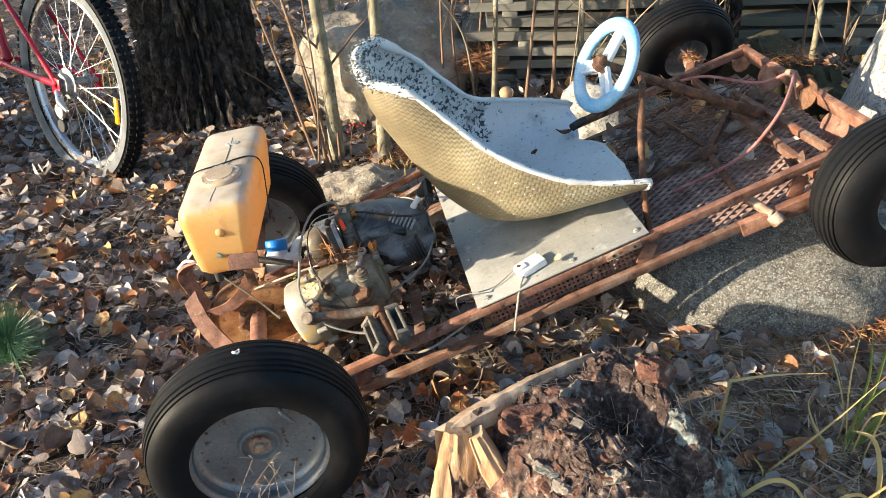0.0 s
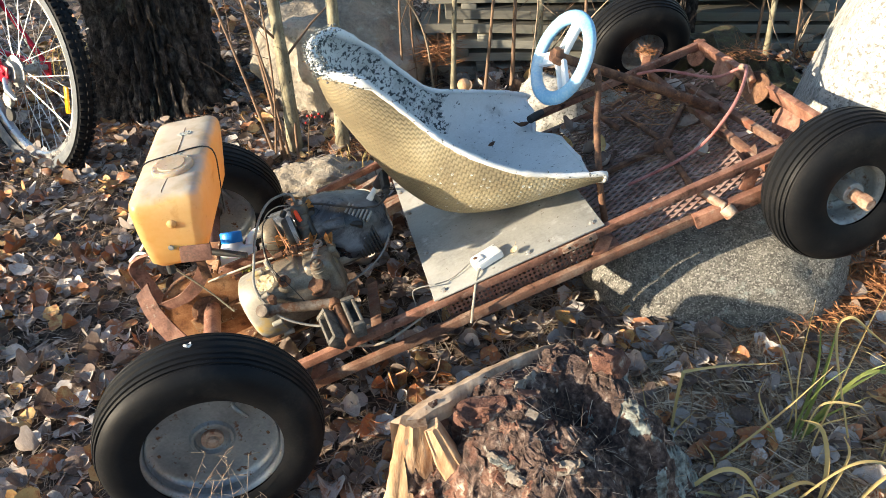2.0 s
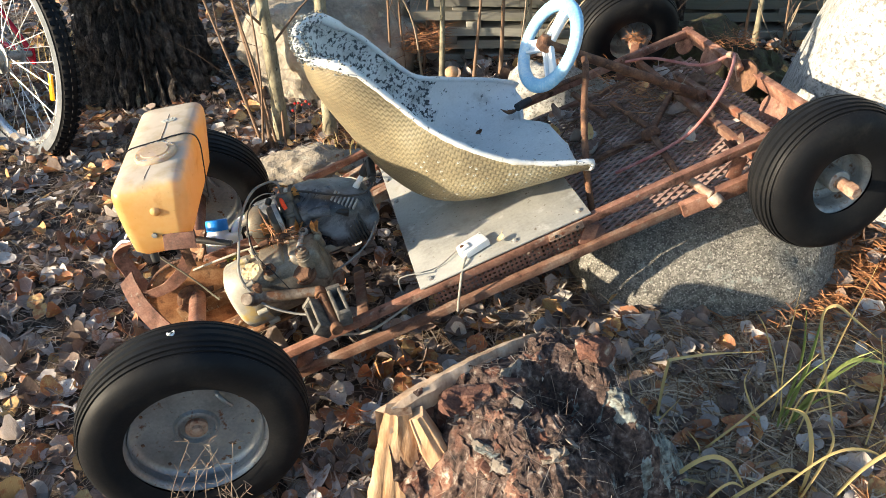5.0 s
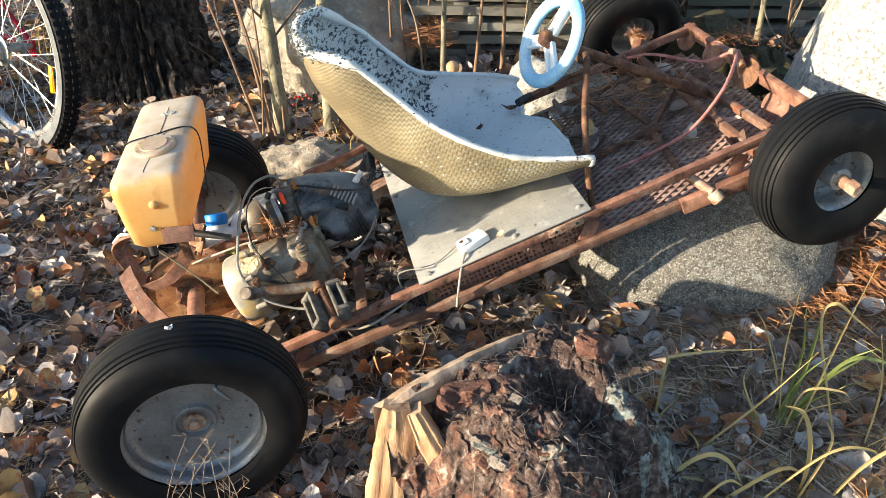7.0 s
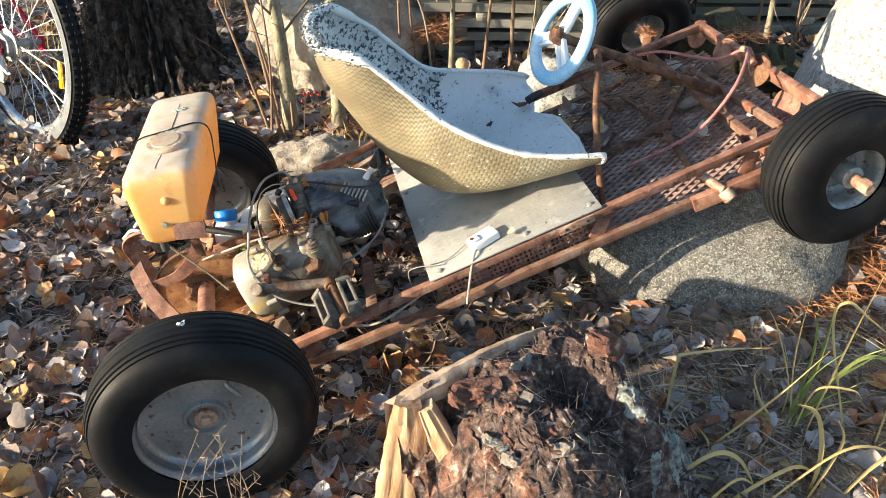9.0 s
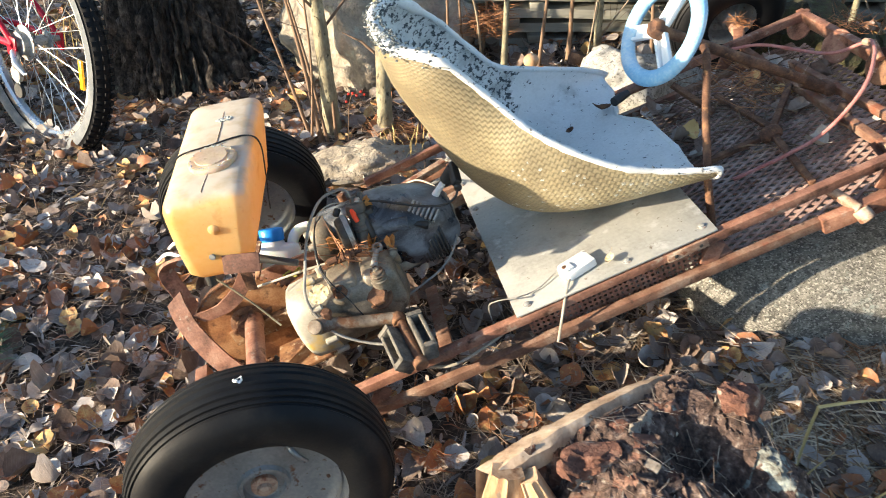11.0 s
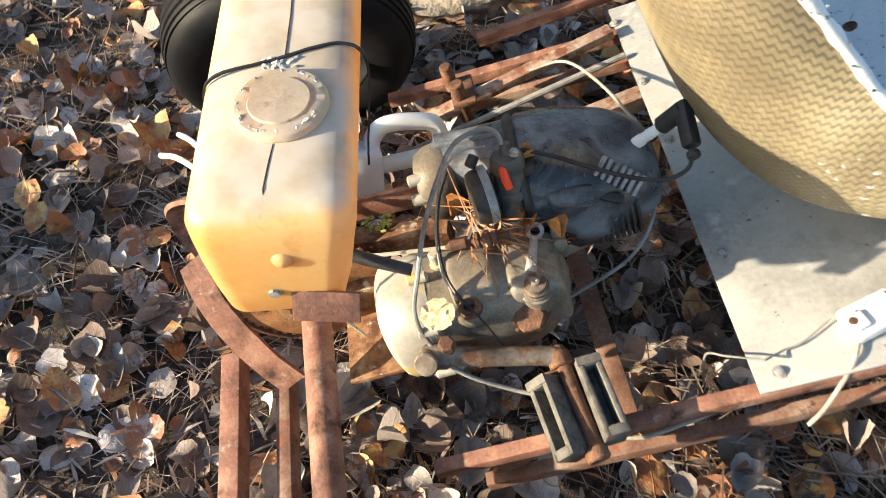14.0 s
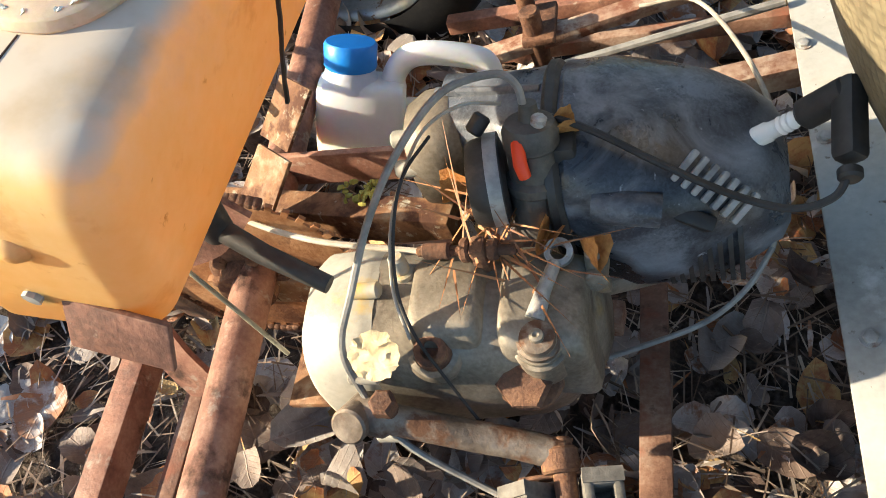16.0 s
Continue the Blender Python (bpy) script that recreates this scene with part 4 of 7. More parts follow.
# ------------------------------------------------ bucket seat
STATIONS = [  # centre (x, y, z), near rim, far rim
    ((0.098, 0.25, 0.405), (0.112, 0.150, 0.397), (0.150, 0.360, 0.392)),
    ((0.088, 0.255, 0.33), (0.166, 0.112, 0.362), (0.196, 0.410, 0.318)),
    ((0.106, 0.265, 0.23), (0.212, 0.097, 0.282), (0.226, 0.440, 0.250)),
    ((0.134, 0.275, 0.125), (0.241, 0.082, 0.230), (0.264, 0.455, 0.180)),
    ((0.185, 0.280, 0.045), (0.282, 0.062, 0.184), (0.315, 0.470, 0.142)),
    ((0.265, 0.280, 0.016), (0.340, 0.046, 0.134), (0.368, 0.490, 0.108)),
    ((0.365, 0.280, 0.014), (0.410, 0.038, 0.096), (0.432, 0.512, 0.068)),
    ((0.462, 0.280, 0.018), (0.474, 0.033, 0.070), (0.500, 0.535, 0.030)),
]


def seat_rows(inset, nu=7, nv=36):
    cols = [spline([s[k] for s in STATIONS], nu) for k in range(3)]
    rows = []
    for i, (c, a, b) in enumerate(zip(*cols)):
        row = []
        for j in range(nv + 1):
            v = -1 + 2 * j / nv
            e = a if v < 0 else b
            s, r = math.sin(abs(v) * math.pi / 2) ** 0.9, (1 - math.cos(abs(v) * math.pi / 2)) ** 1.05
            row.append(Vector((c.x + (e.x - c.x) * r, c.y + (e.y - c.y) * s, c.z + (e.z - c.z) * r)))
        rows.append(row)
    n = [[None] * (nv + 1) for _ in rows]
    for i in range(len(rows)):
        for j in range(nv + 1):
            du = rows[min(i + 1, len(rows) - 1)][j] - rows[max(i - 1, 0)][j]
            dv = rows[i][min(j + 1, nv)] - rows[i][max(j - 1, 0)]
            n[i][j] = du.cross(dv).normalized()
    out = [[p + q * inset for p, q in zip(pr, nr)] for pr, nr in zip(rows, n)]
    for i, row in enumerate(out):
        k = max(0.0, (i / (len(out) - 1) - 0.80) / 0.20) ** 1.5
        for p in row:
            p.x += k * float(np.interp(p.y, (0.05, 0.10, 0.20, 0.31, 0.345, 0.37, 0.41, 0.47, 0.52), (0.0, -0.008, 0.008, 0.006, -0.012, -0.034, -0.026, -0.016, -0.030)))
    return out


outer, inner = seat_rows(0.0), seat_rows(0.0055)
seat = part("seat", Geo().grid(inner), GEL_WHITE, kart, "white gelcoat inside of the seat, spotted with black lichen")
me = seat.data
me.materials.append(GEL_LICHEN)
nc = len(inner[0]) - 1
for poly in me.polygons:
    i, j = divmod(poly.index, nc)
    if i + 5 * noise.noise(Vector((i * 0.25, j * 0.25, 0))) < 27 and 2 < j:
        poly.material_index = 1
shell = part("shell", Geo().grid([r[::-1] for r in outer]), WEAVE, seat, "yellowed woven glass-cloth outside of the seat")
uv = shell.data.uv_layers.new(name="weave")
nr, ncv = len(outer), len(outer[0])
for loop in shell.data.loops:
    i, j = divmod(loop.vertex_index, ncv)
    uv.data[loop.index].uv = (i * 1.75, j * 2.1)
edge = [(outer[i][0], inner[i][0]) for i in range(nr)] + [(outer[-1][j], inner[-1][j]) for j in range(1, ncv)] + \
       [(outer[i][-1], inner[i][-1]) for i in range(nr - 2, -1, -1)] + [(outer[0][j], inner[0][j]) for j in range(ncv - 2, 0, -1)]
g = Geo()
ring = []
for k, (o, i) in enumerate(edge):
    t = (edge[(k + 1) % len(edge)][0] - edge[k - 1][0]).normalized()
    nrm = (i - o).normalized()
    out = t.cross(nrm)
    mid = (o + i) / 2
    w = 0.0052 + 0.0016 * noise.noise(Vector((k * 0.6, 0, 0))) + (0.004 if k < 8 or k > len(edge) - 40 else 0)
    ring.append([mid + w * (math.cos(a) * nrm + math.sin(a) * out) for a in [2 * math.pi * q / 8 for q in range(8)]])
ring.append(ring[0])
g.grid(ring, wrap=True)
g.rough(0.0014, 120, 2)
part("rim_edge", g, GEL_WHITE, seat, "chipped white rolled edge of the seat", smooth=60)
crust = Geo()
for k, (o, i) in enumerate(edge):
    top = k > len(edge) - ncv
    for q in range(20 if top or k < 7 else 4 if k < 19 else 2 if 38 < k < 52 else 0):
        r = rnd(0.0016, 0.0062 if top or k < 7 else 0.0040)
        e = Vector((rnd(-1, 1), rnd(-1, 1), rnd(-0.6, 1))) * (0.013 if top or k < 7 else 0.006)
        crust.blob((r, r * rnd(0.6, 1.2), r * rnd(0.4, 0.8)), Matrix.Translation((o + i) / 2 + e), sub=1)
for k in range(700):
    i, j = int(abs(RNG.gauss(0, 13))), RNG.randrange(1, 35)
    if i > 34:
        continue
    r = rnd(0.001, 0.0036)
    crust.blob((r, r, r * 0.7), Matrix.Translation(inner[i][j] + Vector((rnd(-0.004, 0.004), rnd(-0.004, 0.004), rnd(-0.004, 0.004)))), sub=1)
tagged(part("lichen_crust", crust.rough(0.0012, 180), SEAT_LICHEN, seat, "dark grey lichen flakes on the seat rim"), kind="stuff")

# ------------------------------------------------ fuel tank
tk = axis_m((-0.126, 0.345, 0.423), (-0.16, 0.0, 0.99), (0.98, 0.115, 0.16))
TANK_M = KART.inverted() @ tk


def tank_geo():
    """Blow-moulded tank: rounded oblong, narrower below, with a seam and a slightly domed top."""
    g = Geo()
    rows = []
    for z, cut in ((-0.078, 0.030), (-0.077, 0.018), (-0.072, 0.008), (-0.062, 0.001), (-0.030, 0.0), (0.0, 0.0), (0.025, 0.0), (0.038, 0.0015), (0.046, 0.005), (0.051, 0.010), (0.054, 0.017), (0.0555, 0.030), (0.0562, 0.045)):
        t = (0.05 - z) / 0.13
        cx, cy, hx, hy = 0.007 - 0.012 * t, 0.007 - 0.006 * t, 0.061 - 0.015 * t - cut, 0.156 - 0.009 * t - cut
        row = []
        rc = max(0.004, min(0.020, 0.7 * hx) - 0.3 * cut)
        for q, (sx, sy) in enumerate(((1, 1), (-1, 1), (-1, -1), (1, -1))):
            for i in range(16):
                t = math.pi / 2 * (q + i / 15)
                x, y = cx + sx * (hx - rc) + rc * math.cos(t), cy + sy * (hy - rc) + rc * math.sin(t)
                # the long flat sides bulge and dent a little
                row.append((x + 0.0025 * noise.noise(Vector((sx, y * 14, z * 20))), y + 0.0015 * noise.noise(Vector((x * 20, sy, z * 22))), z))
        rows.append(row)
    g.grid(rows, wrap=True)
    n = len(g.v)
    g.f += [tuple(range(63, -1, -1)), tuple(range(n - 64, n))]
    g.m += [0, 0]
    return g


tank = part("fuel_tank", tank_geo(), TANK, kart, "yellowed translucent plastic fuel tank with dusty top", smooth=50)
tank.matrix_local = TANK_M
g = Geo().lathe([(0.034, 0), (0.035, 0.002), (0.034, 0.006), (0.0325, 0.0072), (0.023, 0.0072), (0.022, 0.0088), (0.010, 0.0088), (0, 0.009)], 44, Matrix.Translation((0.013, -0.050, 0.0555)))
part("filler_cap", g.rough(0.0006, 90), TANK_DUST, tank, "round dusty plastic filler cap")

FOOT = Vector((0.765, 0.265, -0.030))

def strap(pts, width, thick, up, mat, name="strap", parent=None, label="", n=6):
    """A flat bar bent along a line, its broad side along up."""
    line, up = spline(pts, n), Vector(up)
    rows = []
    for i, p in enumerate(line):
        t = (line[min(i + 1, len(line) - 1)] - line[max(i - 1, 0)]).normalized()
        s = t.cross(up).normalized() * thick / 2
        u = up.normalized() * width / 2
        rows.append([p + s + u, p + s - u, p - s - u, p - s + u])
    g = Geo().grid(rows, wrap=True)
    k = len(g.v)
    g.f += [(3, 2, 1, 0), (k - 4, k - 3, k - 2, k - 1)]
    g.m += [0, 0]
    return part(name, g.rough(0.0008, 40), mat, parent or kart, label)


def wire(name, pts, r, mat, parent, label="", n=7):
    return part(name, Geo().tube(spline(pts, n), r, 8), mat, parent, label)


def KM_PLATE(q):
    return axis_m(q, (-0.35, -0.45, 0.82), (0.8, -0.6, 0))


# tank fittings
def in_tank(name, geo, mat, label=""):
    return part(name, geo, mat, tank, label)


in_tank("knob", Geo().lathe([(0.0085, 0), (0.008, 0.003), (0.005, 0.006), (0, 0.0068)], 16, axis_m((0.010, -0.1455, 0.0075), (-0.05, -1, 0.05))), TANK, "moulded plastic boss")
in_tank("bolt", Geo().lathe([(0.008, 0), (0.008, 0.0015), (0.0045, 0.002), (0.0045, 0.006), (0, 0.0065)], 8, axis_m((-0.005, -0.1435, -0.034), (-0.1, -1, -0.05))), STEEL)
strap([TANK_M @ Vector(q) for q in ((-0.048, -0.028, -0.03), (-0.0505, -0.024, 0.02), (-0.0495, -0.018, 0.046), (-0.036, -0.012, 0.0570), (0.005, -0.002, 0.0575), (0.045, 0.012, 0.0570), (0.0655, 0.014, 0.049), (0.0700, 0.010, 0.030), (0.0655, 0.002, -0.01), (0.058, -0.008, -0.06))],
      0.0022, 0.0018, TANK_M.to_3x3() @ Vector((0, 1, 0)), LEAD, "tie_wire", None, "black wire tied round the tank", 8)
g = Geo()
for q in ((0.004, -0.004), (0.014, -0.006), (0.013, 0.074), (0.019, 0.079)):
    for k in range(14):
        g.blob((rnd(0.002, 0.006), rnd(0.002, 0.006), 0.002), Matrix.Translation((q[0] + rnd(-0.009, 0.009), q[1] + rnd(-0.006, 0.006), 0.057)), sub=1)
for k in range(40):
    a = rnd(0.4, 6.0)
    g.blob((rnd(0.0015, 0.004), rnd(0.0015, 0.004), 0.0012), Matrix.Translation((0.013 + 0.030 * math.cos(a), -0.050 + 0.030 * math.sin(a), 0.0630)), sub=1)
tagged(in_tank("lichen_crust", g.rough(0.0015, 150), LICHEN, "flaky pale lichen on the tank top"), kind="stuff")
in_tank("seam", Geo().tube([(0.010, -0.085, 0.0563), (0.008, -0.104, 0.0561), (0.006, -0.124, 0.0553), (0.007, -0.136, 0.0515)], [0.0004, 0.0007, 0.0006, 0.0003], 6), RUST_BARE)
in_tank("seam", Geo().tube([(0.012, 0.0, 0.0566), (0.013, 0.05, 0.0566), (0.012, 0.1, 0.0563), (0.011, 0.146, 0.0530)], 0.0005, 6), RUST_BARE)
in_tank("bracket", Geo().box((0.050, 0.026, 0.0035), pose(0.030, -0.1520, -0.050, 66, 4, -4), 0.001).rough(0.0012, 40), RUST, "rust-red tank bracket plate")
in_tank("support_leg", Geo().beam((0.020, -0.115, -0.082), (0.016, -0.10, -0.135), 0.016, 0.003, (0, 1, 0)), RUST_BARE)
for q in ((-0.262, 0.240, 0.105), (-0.262, 0.312, 0.105)):
    part("support_plate", Geo().box((0.040, 0.052, 0.0035), KM_PLATE(q), 0.001).rough(0.0008, 40), BED, kart, "rusty flat support plate")
tap = in_tank("fuel_tap", Geo().cyl((0.02, -0.06, -0.076), (0.02, -0.06, -0.112), 0.009).tube([(0.02, -0.06, -0.106), (0.05, -0.071, -0.110), (0.088, -0.080, -0.118)], [0.0065, 0.006, 0.0052], 10), BLACK, "black fuel tap and hose stub")
in_tank("drain_stub", Geo().cyl((-0.03, -0.115, -0.080), (-0.03, -0.118, -0.100), 0.007), BLACK)

# rear hoop, sprocket and engine bed
SPR = axis_m((-0.290, 0.205, 0.050), (0, -1, 0))
g = Geo()
g.lathe([(0.028, 0.002), (0.080, 0.002), (0.083, 0.001), (0.083, -0.001), (0.080, -0.002), (0.028, -0.002)], 60, SPR, closed=True)
for k in range(46):
    a = 2 * math.pi * k / 46
    g.box((0.007, 0.005, 0.003), SPR @ Matrix.Rotation(a, 4, "Z") @ Matrix.Translation((0.0855, 0, 0)))
spr = part("sprocket", g, RUST_ORANGE, kart, "large rust-red rear sprocket")
part("sprocket_hub", Geo().lathe([(0.0, -0.015), (0.034, -0.015), (0.034, 0.005), (0.030, 0.008), (0.024, 0.008), (0.022, 0.022), (0.0, 0.022)], 30, SPR), RUST_BARE, spr)
for k in range(6):
    a = 2 * math.pi * k / 6
    part("bolt", Geo().lathe([(0.0055, 0), (0.0055, 0.006), (0.004, 0.007)], 6, SPR @ Matrix.Translation((0.028 * math.cos(a), 0.028 * math.sin(a), 0.006))), RUST_BARE, spr)
g = Geo()
for k in range(58):
    a = radians(60 + 3.6 * k)
    m = SPR @ Matrix.Rotation(a, 4, "Z") @ Matrix.Translation((0.088, 0, 0))
    g.box((0.005, 0.0065, 0.009), m, 0.0015)
tagged(part("chain", g, RUST_BARE, kart, "seized rusty drive chain"), kind="stuff")
strap([(-0.26, 0.205, 0.19), (-0.31, 0.226, 0.196), (-0.355, 0.250, 0.190), (-0.380, 0.258, 0.172), (-0.377, 0.245, 0.140), (-0.372, 0.234, 0.115), (-0.366, 0.224, 0.094)],
      0.028, 0.005, (0.94, 0.4, -0.25), RUST, "rear_hoop", None, "bent flat-bar hoop behind the engine")
strap([(-0.374, 0.205, 0.150), (-0.374, 0.190, 0.130), (-0.368, 0.170, 0.102), (-0.356, 0.150, 0.070), (-0.340, 0.132, 0.040), (-0.325, 0.120, 0.015)],
      0.032, 0.005, (0.90, 0.15, 0.40), RUST, "rear_brace", None, "bent flat-bar brace beside the sprocket")
strap([(-0.238, 0.178, 0.158), (-0.2634, 0.178, 0.1334), (-0.2832, 0.178, 0.1207), (-0.3063, 0.178, 0.1124), (-0.3346, 0.178, 0.111), (-0.352, 0.182, 0.112)], 0.024, 0.005, (-0.62, 0.1, 0.75), RUST, "chain_guard", None, "curved flat-bar guard")
g = Geo().box((0.20, 0.14, 0.006), Matrix.Translation((-0.175, 0.192, -0.022)), 0.001)
part("engine_bed", g.rough(0.001, 20), BED, kart, "worn engine mounting plate")
rail("mount_bar", (-0.285, 0.288, 0.068), (-0.105, 0.275, 0.068), 0.006, 0.034, RUST)
rail("mount_bar", (-0.325, 0.262, 0.058), (-0.125, 0.224, 0.058), 0.022, 0.030, BED)
rail("mount_bar", (-0.33, 0.212, 0.035), (-0.16, 0.196, 0.035), 0.030, 0.030, BED)
rail("mount_bar", (-0.30, 0.23, -0.01), (-0.02, 0.19, -0.03), 0.02, 0.02, RUST_PALE)
for q in ((-0.255, 0.205, 0.056), (-0.20, 0.20, 0.056)):
    part("bolt", Geo().lathe([(0.008, 0), (0.008, 0.007), (0.006, 0.008)], 6, axis_m(q, (0.1, -0.3, 1))), RUST_BARE, kart)
# brake and clamps on the far rail
g = Geo().cyl((-0.092, 0.459, -0.02), (-0.092, 0.459, 0.045), 0.009).box((0.03, 0.05, 0.008), Matrix.Translation((-0.088, 0.47, 0.018)), 0.002).cyl((-0.10, 0.49, 0.01), (-0.10, 0.49, 0.05), 0.008)
part("clamp", g.rough(0.0008, 50), RUST_BARE, kart)
rail("brake_rod", (-0.16, 0.448, 0.006), (0.11, 0.500, 0.016), 0.018, 0.012, RUST_PALE)
part("brake_rod", Geo().tube([(-0.24, 0.40, 0.0), (-0.05, 0.43, 0.006), (0.115, 0.455, 0.012)], 0.004, 8), CABLE_GREY, kart)
rail("inner_bar", (-0.20, 0.37, -0.02), (0.12, 0.402, -0.012), 0.022, 0.022, RUST_PALE)
rail("upper_far_bar", (-0.055, 0.565, 0.012), (0.16, 0.575, 0.012), 0.012, 0.016, RUST)

# ------------------------------------------------ engine
def body(sections, power=0.75, n=40):
    """A cast body: superellipse sections (x, y, z, half width, half height) along x, closed at both ends."""
    rows = []
    for x, y, z, a, b in sections:
        row = []
        for k in range(n):
            t = 2 * math.pi * k / n
            c, s = math.cos(t), math.sin(t)
            row.append((x, y + a * math.copysign(abs(c) ** power, c), z + b * math.copysign(abs(s) ** power, s)))
        rows.append(row)
    g = Geo().grid([r[::-1] for r in rows], wrap=True)
    m = len(g.v)
    g.f += [tuple(range(n)), tuple(range(m - 1, m - n - 1, -1))]
    g.m += [0, 0]
    return g


ES = [(-0.150, 0.135, 0.057, 0.051, 0.059), (-0.120, 0.134, 0.056, 0.049, 0.056), (-0.085, 0.134, 0.055, 0.047, 0.055), (-0.060, 0.136, 0.054, 0.046, 0.053),
      (-0.046, 0.139, 0.053, 0.043, 0.050), (-0.032, 0.145, 0.050, 0.036, 0.043), (-0.022, 0.149, 0.050, 0.026, 0.032), (-0.018, 0.150, 0.050, 0.016, 0.020)]
engine = part("engine", body(ES, 0.72).rough(0.0012, 35), CASE, kart, "small air-cooled engine, dusty and oily")
part("end_cover", body([(-0.204, 0.134, 0.056, 0.028, 0.034), (-0.202, 0.134, 0.056, 0.040, 0.047), (-0.197, 0.134, 0.056, 0.047, 0.056), (-0.191, 0.134, 0.056, 0.051, 0.060), (-0.158, 0.134, 0.056, 0.052, 0.062),
                        (-0.154, 0.134, 0.056, 0.051, 0.061), (-0.149, 0.134, 0.056, 0.050, 0.060)], 0.72).rough(0.0008, 40), COVER, engine, "pale rounded clutch cover with yellow stain")
for k in range(5):
    a = 0.6 + k * 0.9
    q = (-0.160, 0.128 + 0.058 * math.cos(a), 0.056 + 0.064 * math.sin(a))
    part("screw", Geo().cyl((q[0] - 0.004, q[1], q[2]), (q[0] + 0.016, q[1], q[2]), 0.0052), COVER, engine)
def cast_pad(x0, x1, y, z, a, b, slope=0.0):
    """A raised pad cast on the case, with rounded shoulders at both ends."""
    w = x1 - x0
    return body([(x0 + w * t, y, z - slope * t, a * k, b * k) for t, k in ((0, 0.80), (0.04, 0.93), (0.10, 0.985), (0.2, 1), (0.8, 1), (0.90, 0.985), (0.96, 0.93), (1, 0.80))], 0.46, 48).rough(0.0007, 40)


part("boss", cast_pad(-0.127, -0.081, 0.130, 0.084, 0.031, 0.0355, 0.003), CASE, engine)
part("boss", cast_pad(-0.073, -0.022, 0.130, 0.077, 0.035, 0.0375, 0.010), CASE, engine)
part("stud", Geo().cyl((-0.134, 0.146, 0.104), (-0.134, 0.150, 0.128), 0.0055).lathe([(0.0075, 0), (0.0075, 0.005), (0.0055, 0.006)], 12, axis_m((-0.134, 0.1465, 0.110), (0, 0.16, 1))), COVER, engine)
part("stud", Geo().cyl((-0.020, 0.150, 0.085), (-0.017, 0.154, 0.112), 0.006), CASE, engine)
part("seam_line", Geo().beam((-0.13, 0.0865, 0.062), (-0.045, 0.0905, 0.058), 0.0018, 0.0022), COVER, engine)
part("plug_collar", Geo().lathe([(0.0195, -0.008), (0.0185, -0.002), (0.0160, 0.0015), (0.0125, 0.002), (0.0125, -0.004)], 28, axis_m((-0.112, 0.100, 0.100), (0.05, -0.45, 0.88)), cap=False), CASE, engine)
m = axis_m((-0.112, 0.100, 0.100), (0.05, -0.45, 0.88))
part("filler_plug", Geo().lathe([(0.0125, -0.006), (0.0125, 0.001), (0.0105, 0.003), (0.0098, 0.0085), (0.0075, 0.0095), (0.0055, 0.0095), (0.0052, 0.003), (0, 0.003)], 22, m), RUST_BARE, engine, "rusty plug with hexagon socket")
m = axis_m((-0.050, 0.104, 0.085), (0.08, -0.15, 0.98))
part("adjuster_tower", Geo().lathe([(0.017, -0.01), (0.0150, 0.006), (0.0135, 0.012), (0.0135, 0.016), (0.0115, 0.0165), (0.0105, 0.022), (0.008, 0.0225), (0.0075, 0.0255), (0.0045, 0.026), (0.004, 0.029), (0.002, 0.0295), (0, 0.028)], 26, m), CASE, engine, "stepped adjuster with lock nut")
part("tower_ring", Geo().lathe([(0.0158, 0.009), (0.0158, 0.0115), (0.0145, 0.0125), (0.0125, 0.0125)], 28, m, cap=False), CASE, engine)
part("lock_nut", Geo().lathe([(0.0120, 0.0150), (0.0124, 0.0158), (0.0124, 0.0200), (0.0104, 0.0206), (0.0106, 0.0236), (0.0100, 0.0258), (0.0070, 0.0264)], 26, m), STEEL_BROWN, engine)
part("hex_plug", Geo().lathe([(0.022, -0.012), (0.022, -0.004), (0.020, -0.002), (0.016, -0.002)], 28, axis_m((-0.063, 0.093, 0.072), (-0.05, -0.75, 0.66))).lathe([(0.0175, -0.003), (0.0175, 0.006), (0.0145, 0.009)], 6, axis_m((-0.063, 0.093, 0.072), (-0.05, -0.75, 0.66))), RUST_BARE, engine, "large rusty hexagon plug")
arm = Geo().tube([(-0.050, 0.112, 0.109), (-0.045, 0.128, 0.113), (-0.039, 0.146, 0.114)], [0.006, 0.0045, 0.004], 10)
arm.lathe([(0.0048, -0.003), (0.0085, -0.003), (0.0085, 0.003), (0.0048, 0.003)], 20, axis_m((-0.037, 0.153, 0.114), (0.1, -0.35, 0.93)), closed=True)
part("clutch_arm", arm, STEEL, engine, "small steel lever with ring eye")
part("cable_adjuster", Geo().cyl((-0.122, 0.155, 0.124), (-0.060, 0.152, 0.122), 0.0032).cyl((-0.118, 0.155, 0.124), (-0.100, 0.154, 0.124), 0.0055).cyl((-0.094, 0.1535, 0.1235), (-0.088, 0.1533, 0.1235), 0.0075)
     .box((0.010, 0.014, 0.026), Matrix.Translation((-0.083, 0.153, 0.117)), 0.003).cyl((-0.078, 0.153, 0.1225), (-0.071, 0.153, 0.1225), 0.0065), RUST_BARE, engine, "rusty threaded cable adjuster")
part("lug", Geo().box((0.012, 0.010, 0.03), pose(-0.018, 0.150, 0.085, 20, 0, 0), 0.003).cyl((-0.018, 0.14, 0.098), (-0.018, 0.162, 0.092), 0.007), CASE, engine)
part("lug", Geo().beam((-0.03, 0.170, 0.055), (0.012, 0.185, 0.045), 0.02, 0.016), CASE, engine)
